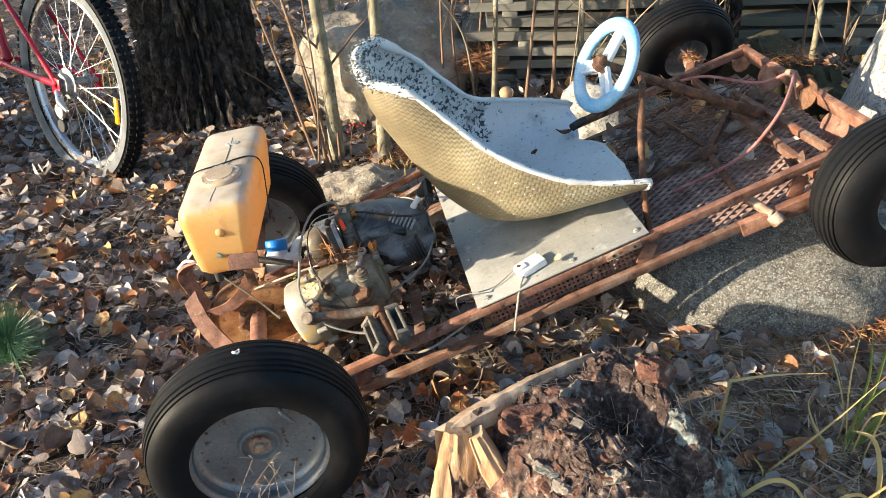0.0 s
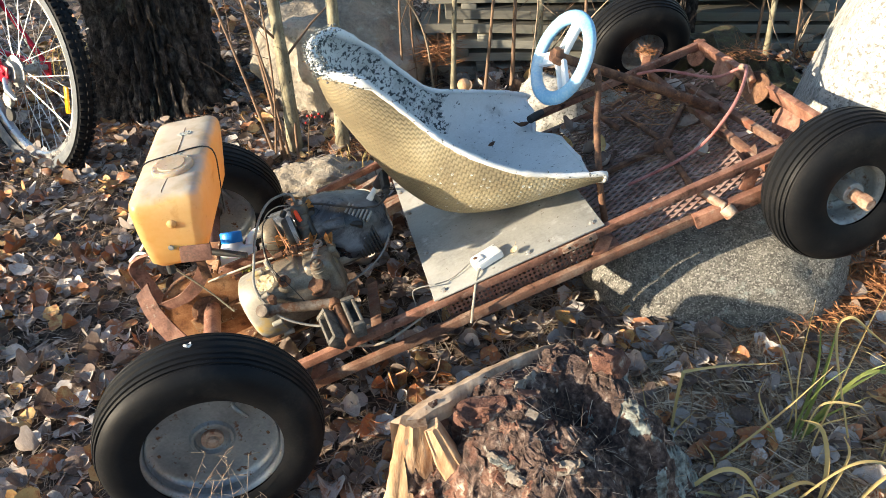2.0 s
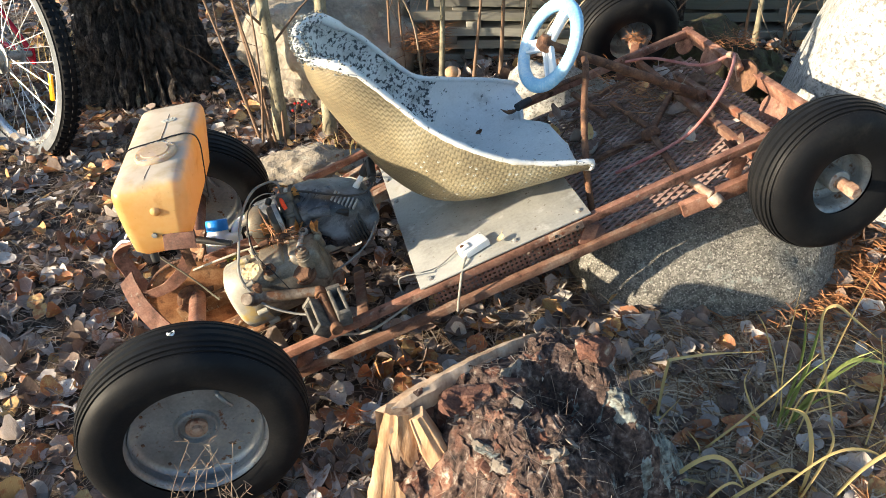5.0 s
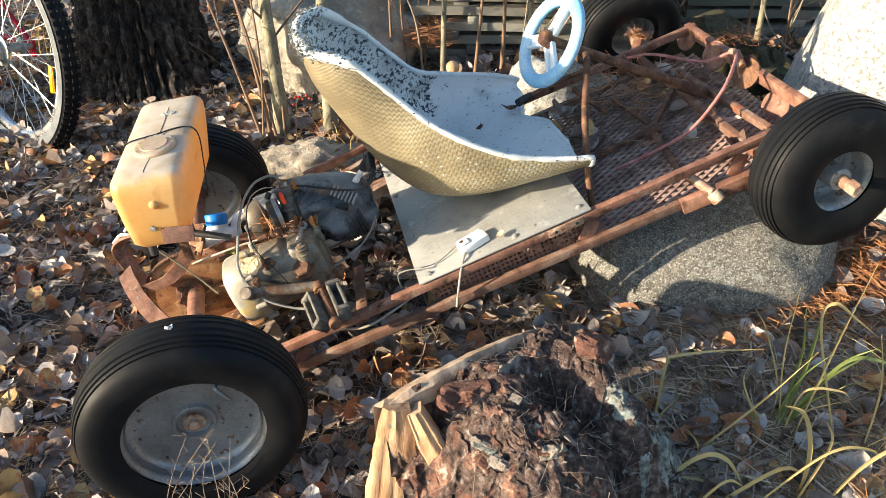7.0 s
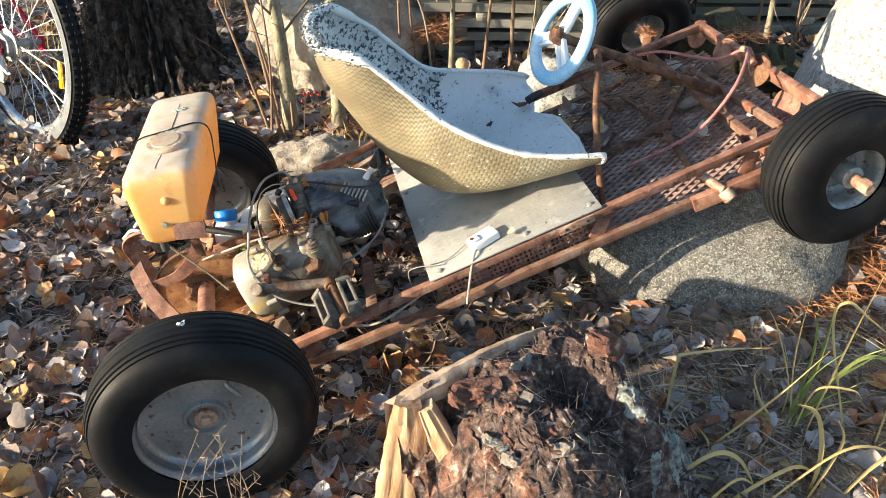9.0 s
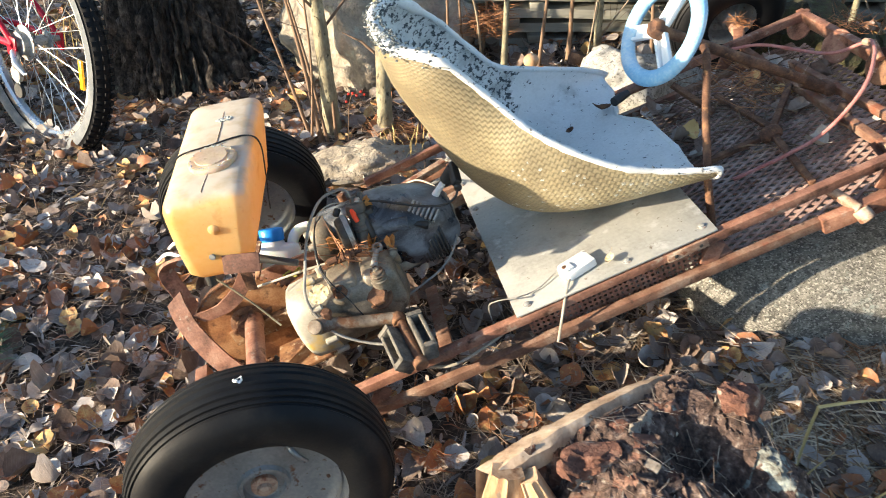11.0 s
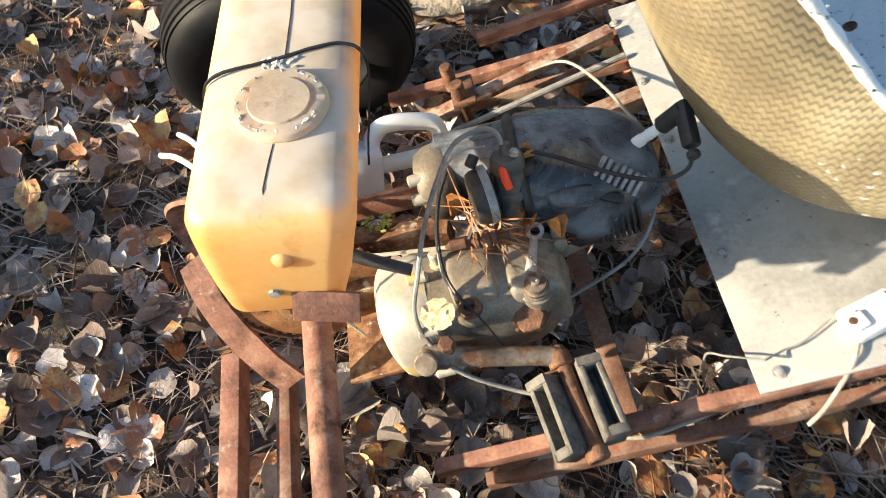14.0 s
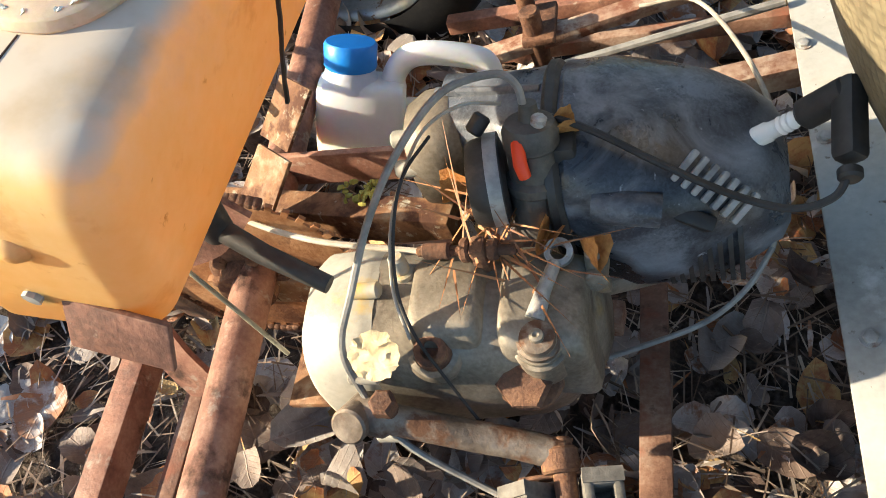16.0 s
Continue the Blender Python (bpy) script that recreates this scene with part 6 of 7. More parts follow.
bike_wheel(WM)
bike_wheel(Matrix.Translation((-1.04, 0, 0)) @ WM)
q = part("reflector", Geo().box((0.015, 0.075, 0.008), bevel=0.003), AMBER, bike, "amber spoke reflector")
q.matrix_local = WM @ Matrix.Translation((BR - 0.088, -0.03, 0.012))
BB, ST, HT, HB = Vector((-0.43, 0, hz - 0.03)), Vector((-0.60, 0, hz + 0.42)), Vector((-0.98 + 0.12, 0, hz + 0.42)), Vector((-0.90, 0, hz + 0.30))
for name, a, b, r in (("seat_tube", BB, ST, 0.0155), ("down_tube", BB, HB, 0.018), ("top_tube", ST.lerp(BB, 0.15), HT, 0.015), ("head_tube", HB + Vector((-0.01, 0, -0.04)), HT + Vector((0.01, 0, 0.04)), 0.019)):
    part(name, Geo().tube([a, b], r, 16), BIKE_RED, bike)
for s in (-1, 1):
    e = Vector((0.0, 0.062 * s, hz))
    part("chain_stay", Geo().tube([BB + Vector((0, 0.03 * s, 0)), Vector((-0.25, 0.055 * s, hz - 0.012)), e], 0.0095, 12), BIKE_RED, bike)
    part("seat_stay", Geo().tube([ST.lerp(BB, 0.18) + Vector((0.01, 0.02 * s, 0)), Vector((-0.25, 0.052 * s, hz + 0.17)), e], 0.008, 12), BIKE_RED, bike)
    part("dropout", Geo().box((0.045, 0.006, 0.05), Matrix.Translation(e + Vector((-0.008, 0, -0.006))), 0.004), BIKE_RED, bike)
    part("fork_blade", Geo().tube([HB + Vector((0, 0.04 * s, -0.03)), Vector((-1.04, 0.055 * s, hz))], 0.012, 12), BIKE_RED, bike)
    part("crank", Geo().beam(BB + Vector((0, 0.07 * s, 0)), BB + Vector((0.10 * s, 0.07 * s, 0.13 * s)), 0.012, 0.022), STEEL, bike)
mech = part("derailleur", Geo().box((0.016, 0.012, 0.06), Matrix.Translation((0.0, -0.062, hz - 0.045)), 0.004).cyl((0.0, -0.056, hz - 0.075), (0.0, -0.068, hz - 0.075), 0.022), STEEL, bike, "dull steel rear derailleur")
part("jockey_wheel", Geo().cyl((0.004, -0.058, hz - 0.118), (0.004, -0.068, hz - 0.118), 0.020), LEAD, mech)
part("cage", Geo().beam((0.0, -0.064, hz - 0.07), (0.006, -0.064, hz - 0.125), 0.003, 0.018, (1, 0, 0)), STEEL, mech)
part("axle_guard", Geo().tube([(0.0, -0.062, hz - 0.02), (0.05, -0.085, hz - 0.035), (0.085, -0.085, hz - 0.05)], [0.011, 0.011, 0.005], 12), CHROME, bike)
part("saddle", Geo().blob((0.26, 0.15, 0.06), Matrix.Translation(ST + Vector((0.02, 0, 0.12))), power=0.8), BLACK, bike)
part("handlebar", Geo().tube(spline([HT + Vector((-0.02, -0.3, 0.08)), HT + Vector((-0.02, -0.1, 0.1)), HT + Vector((-0.02, 0.1, 0.1)), HT + Vector((-0.02, 0.3, 0.08))], 6), 0.011, 10), BLACK, bike)
part("cassette", Geo().lathe([(0.0, 0.03), (0.045, 0.03), (0.045, 0.033), (0.03, 0.036), (0.03, 0.05), (0.0, 0.05)], 30, WM), STEEL, bike)

# ---------------------------------------------------------------- oil canister behind the tank
can = thing("canister", axis_m((-0.1057, 0.5082, 0.1003), (-0.133, 0.478, 0.867), (0.948, 0.316, 0.036)), "white plastic canister with a bright blue screw cap", "canister")
g = body([(-0.028, 0, 0.034, 0.017, 0.026), (-0.0265, 0, 0.034, 0.022, 0.032), (-0.022, 0, 0.034, 0.025, 0.035), (0.040, 0, 0.034, 0.025, 0.035), (0.046, 0, 0.034, 0.022, 0.032), (0.048, 0, 0.034, 0.017, 0.026)], 0.34, 48)
g.lathe([(0.026, 0.060), (0.0245, 0.068), (0.021, 0.074)], 24)
g.lathe([(0.023, 0.066), (0.022, 0.074), (0.018, 0.078)], 24, Matrix.Translation((0, 0, 0)))
part("bottle", g, WHITE_PL, can, "white polythene bottle")
part("handle", Geo().tube(spline([(0.034, 0, 0.050), (0.040, 0, 0.078), (0.058, 0, 0.092), (0.10, 0, 0.092), (0.118, 0, 0.084), (0.122, 0, 0.06), (0.10, 0, 0.048), (0.042, 0, 0.040)], 6), 0.0105, 12), WHITE_PL, can, "moulded carrying handle")
cap = Geo().lathe([(0.0215, 0.077), (0.0225, 0.079), (0.0225, 0.097), (0.021, 0.0995), (0, 0.1)], 40)
cap.v = [(x * (1 + (0.012 if i % 2 and 40 <= i < 120 else 0)), y * (1 + (0.012 if i % 2 and 40 <= i < 120 else 0)), z) for i, (x, y, z) in enumerate(cap.v)]
part("cap", cap, BLUE_PL, can, "bright blue ribbed screw cap")

# ---------------------------------------------------------------- rotten stump
def stump():
    base = Vector((0.45, -0.05, 0.03))
    st = thing("rotten_stump", Matrix.Translation(base), "rotten broken stump with split yellow wood and crumbling bark", "stump")
    tip, along, out = Vector((0.271, -0.045, 0)), Vector((0.885, 0.466, 0)), Vector((0.466, -0.885, 0))

    def bell(x, w):
        return math.exp(-(x / w) ** 2)

    def step(x, lo, hi):
        t = min(1, max(0, (x - lo) / (hi - lo)))
        return t * t * (3 - 2 * t)

    def height(u, o):
        """Top of the rotten body at u along the split edge and o across it."""
        h = 0.258 + 0.03 * step(u, 0.0, 0.2) - 0.22 * step(u, 0.27, 0.46) - 0.20 * step(o, 0.17, 0.36)
        h -= 0.075 * bell(u - 0.235 - 0.25 * (o - 0.12), 0.035) * step(o, 0.04, 0.10) + 0.13 * bell(u - 0.0, 0.075) * step(o, 0.0, 0.03)
        h += 0.030 * bell(u - 0.298, 0.03) * bell(o - 0.08, 0.035) + 0.025 * bell(u - 0.36, 0.05) * bell(o - 0.14, 0.05) + 0.022 * bell(u - 0.10, 0.035) * bell(o - 0.06, 0.03)
        q = Vector((u * 9, o * 11, 3))
        h += 0.030 * noise.fractal(q, 1, 2, 3)
        q = Vector((u * 80, o * 48, 0.0)) + 2.0 * Vector((noise.noise(q * 2), noise.noise(q * 2 + Vector((5, 0, 0))), 0))
        d = noise.voronoi(q)[0]
        h += 0.005 * noise.cell(q * 0.6) - 0.016 * max(0, 0.25 - (d[1] - d[0])) + 0.0055 * noise.fractal(q * 0.5, 0.9, 2, 4)
        return max(h, 0.02)

    nu, no = 200, 160
    rows = []
    for i in range(nu + 1):
        u = -0.012 + 0.47 * i / nu
        top = []
        for j in range(no + 1):
            o = 0.002 + 0.36 * (j / no)
            p = tip + along * (u + 0.006 * noise.noise(Vector((u * 60, o * 60, 9)))) + out * (o + 0.006 * noise.noise(Vector((u * 60, o * 60, 4))))
            p.z = height(u, o)
            top.append(p - base)
        rows.append([Vector((top[0].x, top[0].y, -0.06))] + top + [Vector((top[-1].x, top[-1].y, -0.06))])
    g = Geo().grid(rows)
    body_ob = part("rotten_wood", g, [ROTTEN, LICHEN_GREY, RED_ROT], st, "crumbling red-brown rotten wood with grey lichen", smooth=32)
    nc = len(rows[0]) - 1
    for poly in body_ob.data.polygons:
        i, j = divmod(poly.index, nc)
        u, o = -0.012 + 0.47 * i / nu, 0.36 * j / no
        n = noise.fractal(Vector((u * 30, o * 30, 2)), 1, 2, 3)
        if n + 5 * (u - 0.33) + 1.2 * (o - 0.1) > 0.10:
            poly.material_index = 1
        elif n > 0.42 or (u < 0.05 and n > 0.05):
            poly.material_index = 2
    strip = []
    line = spline([(0.262, -0.050, 0.252), (0.30, -0.028, 0.268), (0.36, 0.003, 0.284), (0.42, 0.038, 0.292), (0.47, 0.065, 0.294), (0.505, 0.083, 0.290)], 8)
    for i, r in enumerate(line):
        t = i / (len(line) - 1)
        w = (0.011 * (1 - t) ** 0.6 + 0.002) * (1 + 0.35 * noise.noise(Vector((i * 0.3, 0, 0))))
        k = 0.003 * noise.noise(Vector((i * 0.4, 4, 0)))
        e = (0.030 * (1 - t) ** 0.6 + 0.005) * (1 + 0.25 * noise.noise(Vector((i * 0.8, 8, 0))))
        strip.append([r - out * e * 0.5 + Vector((0, 0, -0.42 * e + 0.3 * k)), r + out * w * 0.2 + Vector((0, 0, 0.001 + k)), r + out * w + Vector((0, 0, -0.006)), r + out * (w + 0.004) - Vector((0, 0, 0.03)), r - out * (e - 0.004) - Vector((0, 0, 0.12)), r - out * e + Vector((0, 0, -0.86 * e + k))])
    strip = [[q - base for q in rr] for rr in strip]
    part("bare_edge", Geo().grid(strip, wrap=True).rough(0.0016, 90), BARE_WOOD, st, "weathered pale bare wood edge")
    # two split slabs that part from the tip downward
    for pts, ws in ((((0.282, -0.058, 0.258), (0.280, -0.058, 0.20), (0.274, -0.054, 0.12), (0.268, -0.050, 0.03)), (0.040, 0.058, 0.072, 0.085)),
                    (((0.308, -0.062, 0.254), (0.335, -0.074, 0.195), (0.372, -0.088, 0.130), (0.425, -0.105, 0.03)), (0.022, 0.040, 0.050, 0.058))):
        centre, rws = spline(pts, 10), []
        for k, c in enumerate(centre):
            t = k / (len(centre) - 1)
            w = float(np.interp(t, (0, 0.33, 0.66, 1), ws))
            d = (centre[min(k + 1, len(centre) - 1)] - centre[max(k - 1, 0)]).normalized()
            side = d.cross(Vector((0, 1, 0))).normalized()
            side = side if side.x > 0 else -side
            face = Vector((0, -1, 0.15))
            row = []
            for q in range(13):
                s = -1 + 2 * q / 12
                ridge = 0.004 * noise.noise(Vector((q * 0.9 + t, t * 0.7, pts[0][0] * 40))) + 0.0015 * noise.noise(Vector((q * 2.1, t * 1.4, 3))) + 0.006 * (1 - s * s)
                edge = 0.07 * noise.noise(Vector((t * 9, s * 2, pts[0][0] * 30))) if abs(s) > 0.8 else 0
                row.append(c + side * (w / 2 * (s + edge)) + face * ridge)
            row += [c + side * (w / 2 * s) - face * 0.022 for s in (0.85, 0, -0.85)]
            rws.append([q - base for q in row])
        sl = Geo().grid(rws, wrap=True)
        sl.f.append(tuple(range(16)))
        sl.m.append(0)
        part("split_slab", sl, FRESH_WOOD, st, "freshly split yellow-orange wood", smooth=70)

    def put(name, geo, mat, u, o, dz, turn, label=""):
        ob = part(name, geo, mat, st, label)
        p = tip + along * u + out * o
        p.z = height(u, o) + dz
        ob.matrix_local = Matrix.Translation(p - base) @ pose(0, 0, 0, *turn)
        return ob

    put("rotten_chunk", Geo().blob((0.080, 0.046, 0.044), sub=4, power=0.7).rough(0.016, 28, 5, 3), RED_ROT, 0.10, 0.052, 0.004, (10, 0, 20), "reddish chunk of rotten heartwood with pale crust")
    put("rotten_chunk", Geo().blob((0.060, 0.040, 0.034), sub=4, power=0.7).rough(0.014, 30, 5, 7), RED_ROT, 0.298, 0.082, 0.0, (0, 10, 30), "red-brown knob of rotten wood")
    for u, o, ln, w, yaw in ((0.092, 0.115, 0.045, 0.011, -58), (0.094, 0.165, 0.050, 0.016, -62), (0.085, 0.056, 0.035, 0.014, 15), (0.15, 0.20, 0.035, 0.022, -40), (0.17, 0.045, 0.05, 0.012, 20), (0.29, 0.062, 0.045, 0.010, 15)):
        c = Geo().grid([[(ln * (i / 14 - 0.5), w * (j / 8 - 0.5) * (1 - 0.5 * abs(i / 7 - 1) ** 3), 0.004 - 0.010 * (j / 4 - 1) ** 2) for j in range(9)] for i in range(15)])
        top = len(c.v)
        c.grid([[(ln * (i / 14 - 0.5), w * (j / 8 - 0.5) * (1 - 0.5 * abs(i / 7 - 1) ** 3), -0.016) for j in range(8, -1, -1)] for i in range(15)])
        c.rough(0.008, 75, 5, u * 90)
        put("pale_crust", c, CRUST, u, o, 0.006, (rnd(-10, 10), rnd(-5, 12), yaw + 28), "pale grey crust of dead wood")
    for k in range(34):
        u, o = rnd(0.06, 0.40), rnd(0.02, 0.26)
        c = Geo().box((rnd(0.012, 0.038), rnd(0.005, 0.016), rnd(0.003, 0.006)), None, 0.001)
        c.rough(0.005, 60, 2, k)
        put("bark_flake", c, (ROTTEN, LICHEN_GREY, ROTTEN, RED_ROT, ROTTEN, ROTTEN, CRUST)[k % 7], u, o, 0.004, (rnd(-40, 40), rnd(-30, 40), rnd(-60, 60)))
    ndl = Geo()
    for k in range(420):
        u, o, a = rnd(0.03, 0.40), rnd(0.0, 0.26), rnd(0, 6.28)
        p = tip + along * u + out * o
        p.z = height(u, o) + rnd(0.002, 0.01)
        d = Vector((math.cos(a), math.sin(a), rnd(-0.4, 0.2))) * rnd(0.02, 0.05)
        s = Vector((-math.sin(a), math.cos(a), 0)) * 0.0006
        ndl.add([p - s - base, p + s - base, p + d - base], [(0, 1, 2)])
    tagged(part("needle_scatter", ndl, NEEDLE, st, "brown needles caught on the rotten wood", smooth=0), kind="stuff")
    return st


BARE_WOOD = material("weathered_bare_wood", [(0.3, (0.20, 0.125, 0.08)), (0.5, (0.40, 0.29, 0.205)), (0.7, (0.54, 0.43, 0.33))], 30, (0.7, 0.9), bump=0.5, stretch=(1, 1, 0.4))
stump()

# ---------------------------------------------------------------- grasses and small plants
def blade(g, base, tip, sag, w, n=9):
    """An arching tapered blade, creased along its middle."""
    base, tip = Vector(base), Vector(tip)
    mid = (base + tip) / 2 + Vector((0, 0, sag))
    rows = []
    for k in range(n + 1):
        t = k / n
        p = base * (1 - t) ** 2 + mid * 2 * t * (1 - t) + tip * t * t
        d = (mid - base) * (1 - t) + (tip - mid) * t
        s = d.cross(Vector((0.3, 0.5, 1))).normalized() * w * (1 - t ** 2.5) * 0.5 + Vector((0, 0, 1e-5))
        rows.append([p - s, p + Vector((0, 0, -w * 0.25)), p + s])
    g.grid(rows)


def tuft(name, at, count, reach, height, w, mat, label, spread=0.04, side=(0, 0)):
    g = Geo()
    for k in range(count):
        a = rnd(0, 6.28)
        b = Vector((at[0] + rnd(-spread, spread), at[1] + rnd(-spread, spread), 0))
        b.z = lift(b.x, b.y) - 0.005
        r, h = rnd(0.3, 1) * reach, rnd(0.35, 1.0) * height
        tip = b + Vector((math.cos(a) * r + side[0] * r, math.sin(a) * r + side[1] * r, h * rnd(0.25, 1)))
        blade(g, b, tip, h * 0.5, w * rnd(0.6, 1.2))
    return solid(name, g, mat, label, "grass", "grass tufts", smooth=60, at=(at[0], at[1], lift(at[0], at[1])))


def long_blade(name, pts, w, mat, label, at=None):
    """One grass blade along a line, tapering to its end, with a crease."""
    line, rows, g = spline(pts, 8), [], Geo()
    n = len(line) - 1
    for k, p in enumerate(line):
        d = line[min(k + 1, n)] - line[max(k - 1, 0)]
        s = d.cross(Vector((0.25, -1, 0.5))).normalized() * w * 0.62 * min(1.0, 0.75 + k / n, 1.02 * (1 - (k / n) ** 3) + 0.06)
        c = d.cross(s).normalized() * w * 0.22
        rows.append([p - s, p + c, p + s])
    g.grid(rows)
    return solid(name, g, mat, label, "grass", "grass blades", smooth=60, at=pts[0])


for w, mat, pts in (
    (0.0085, GRASS_GREEN, [(0.904, 0.056, 0.090), (0.916, 0.056, 0.238), (0.912, 0.056, 0.352)]), (0.006, GRASS_GREEN, [(0.900, 0.057, 0.09), (0.904, 0.057, 0.249), (0.887, 0.057, 0.352)]),
    (0.006, GRASS_GREEN, [(0.908, 0.054, 0.09), (0.951, 0.054, 0.204), (1.017, 0.054, 0.275)]), (0.0065, GRASS_GREEN, [(0.913, 0.055, 0.09), (0.968, 0.055, 0.239), (1.025, 0.055, 0.251), (1.07, 0.05, 0.22)]),
    (0.0055, GRASS_GREEN, [(0.909, 0.056, 0.09), (0.935, 0.05, 0.16), (0.985, 0.04, 0.215)]), (0.005, GRASS_GREEN, [(0.90, 0.05, 0.09), (0.89, 0.04, 0.16), (0.90, 0.03, 0.24), (0.93, 0.02, 0.30)]),
    (0.005, GRASS_GREEN, [(0.895, 0.06, 0.09), (0.86, 0.05, 0.13), (0.84, 0.04, 0.15)]), (0.0055, GRASS_GREEN, [(0.902, 0.05, 0.09), (0.925, 0.045, 0.18), (0.96, 0.04, 0.26), (1.0, 0.03, 0.30)])):
    long_blade("green_grass", pts, w * 0.8, mat, "long green grass blade turning yellow at the tip")
for w, pts in (
    (0.0058, [(0.735, 0.010, 0.060), (0.829, 0.007, 0.196), (0.897, 0.007, 0.311)]), (0.0055, [(0.92, 0.03, 0.11), (0.926, 0.026, 0.231), (0.935, 0.026, 0.345), (0.947, 0.026, 0.458)]),
    (0.0115, [(0.90, -0.06, 0.06), (0.885, -0.088, 0.150), (0.875, -0.088, 0.219), (0.85, -0.088, 0.282), (0.815, -0.088, 0.300)]), (0.010, [(0.64, -0.075, 0.05), (0.72, -0.067, 0.159), (0.77, -0.067, 0.165), (0.82, -0.067, 0.085)]),
    (0.008, [(0.885, -0.088, 0.09), (0.901, -0.088, 0.183), (0.903, -0.088, 0.231), (0.887, -0.088, 0.265)]), (0.0105, [(0.93, -0.09, 0.09), (0.959, -0.093, 0.176), (1.0, -0.093, 0.224), (1.06, -0.09, 0.24)]),
    (0.007, [(0.60, -0.06, 0.06), (0.662, -0.056, 0.112), (0.733, -0.056, 0.107), (0.809, -0.056, 0.077)]), (0.009, [(0.75, -0.09, 0.07), (0.846, -0.078, 0.152), (0.89, -0.078, 0.146)]),
    (0.0035, [(0.894, 0.069, 0.08), (0.89, 0.069, 0.177), (0.844, 0.069, 0.297), (0.817, 0.069, 0.342)]), (0.0045, [(0.904, 0.056, 0.09), (0.858, 0.056, 0.138), (0.826, 0.056, 0.202), (0.827, 0.056, 0.239)]),
    (0.0075, [(0.709, 0.078, 0.055), (0.704, 0.076, 0.157), (0.705, 0.076, 0.228), (0.712, 0.076, 0.238), (0.777, 0.076, 0.250), (0.857, 0.076, 0.254)]), (0.004, [(0.908, 0.054, 0.09), (0.876, 0.054, 0.252), (0.866, 0.054, 0.397)]),
    (0.0045, [(0.909, 0.056, 0.09), (0.941, 0.056, 0.138), (1.008, 0.056, 0.164)]), (0.005, [(0.90, 0.03, 0.12), (0.909, 0.026, 0.212), (0.964, 0.026, 0.213), (0.987, 0.026, 0.194)]),
    (0.006, [(0.98, 0.03, 0.12), (0.90, 0.026, 0.34), (0.907, 0.026, 0.387), (0.949, 0.026, 0.356), (0.99, 0.026, 0.323)]), (0.0065, [(0.70, -0.11, 0.06), (0.76, -0.10, 0.15), (0.80, -0.09, 0.13)]),
    (0.006, [(0.80, -0.10, 0.07), (0.90, -0.09, 0.20), (0.97, -0.08, 0.20), (1.01, -0.08, 0.16)]), (0.005, [(0.67, 0.02, 0.06), (0.69, 0.03, 0.14), (0.72, 0.03, 0.20)]), (0.006, [(1.02, 0.0, 0.1), (1.0, -0.01, 0.25), (0.96, -0.02, 0.37)]),
    (0.0045, [(0.66, 0.05, 0.06), (0.655, 0.05, 0.15), (0.63, 0.045, 0.25)]), (0.004, [(0.76, 0.0, 0.07), (0.75, -0.01, 0.13), (0.72, -0.02, 0.18)])):
    long_blade("dry_grass", pts, w * 0.66, GRASS_DRY, "single bent straw-yellow grass blade")
tuft("grass_tuft", (1.10, 0.02), 22, 0.25, 0.20, 0.004, GRASS_DRY, "dry straw-coloured grass tuft by the stone", 0.08, (-0.4, 0))
tuft("grass_tuft", (-0.22, 1.98), 120, 0.16, 0.22, 0.0035, GRASS_DRY, "pale dry grass tussock", 0.12)
tuft("grass_tuft", (-0.06, 2.15), 90, 0.16, 0.24, 0.0035, GRASS_DRY, "pale dry grass tussock", 0.12)
tuft("grass_tuft", (0.10, 1.03), 60, 0.07, 0.13, 0.0022, GRASS_DRY, "withered grass on a flat stone", 0.05, (-0.3, -0.5))
tuft("grass_tuft", (-1.0, 1.9), 70, 0.16, 0.24, 0.0035, GRASS_DRY, "dry grass behind the bicycle", 0.15)
def pine_seedling(at):
    t = thing("pine_seedling", Matrix.Translation(at) @ Matrix.Diagonal((1.45, 1.45, 1.45, 1)), "small blue-green pine seedling among the leaves", "seedling")
    part("stem", Geo().tube([(0, 0, -0.01), (0.004, 0, 0.03), (0.0, 0.004, 0.06)], 0.003, 6), TWIG, t)
    g = Geo()
    for k in range(900):
        a, e = rnd(0, 6.28), rnd(0.05, 1.35)
        o = Vector((0, 0, rnd(0.012, 0.06)))
        d = Vector((math.cos(a) * math.cos(e), math.sin(a) * math.cos(e), math.sin(e))) * rnd(0.05, 0.085)
        s = d.orthogonal().normalized() * 0.0009
        g.add([o - s, o + s, o + d], [(0, 1, 2)])
    tagged(part("needles", g, PINE_GREEN, t, "blue-green needles", smooth=0), kind="stuff")


pine_seedling(on(-0.700, 0.435))

g = Geo()
for k in range(11):
    b = Vector((rnd(-0.11, 0.09), rnd(-0.10, -0.065), 0))
    b.z = lift(b.x, b.y)
    tip = Vector((rnd(-0.09, 0.07), rnd(-0.095, -0.07), rnd(0.13, 0.22))) if k % 2 else Vector((rnd(-0.03, 0.02), -0.08, rnd(0.18, 0.265)))
    line = spline([b, (b + tip) / 2 + Vector((rnd(-0.012, 0.012), 0, 0.01)), tip], 5)
    g.tube(line, [0.0007] * 6 + [0.0004] * 5, 5)
    for c in range(9):
        p = line[rnd(0.4, 1) > 0 and int(rnd(4, 10.99))]
        d = Vector((rnd(-1, 1), rnd(-0.6, 0.6), rnd(-0.2, 1))).normalized() * rnd(0.008, 0.022)
        g.tube([p, p + d], 0.00035, 4)
solid("dry_weed", g, NEEDLE, "brittle dry brown weed before the rear wheel", "weed", at=on(-0.05, -0.2))

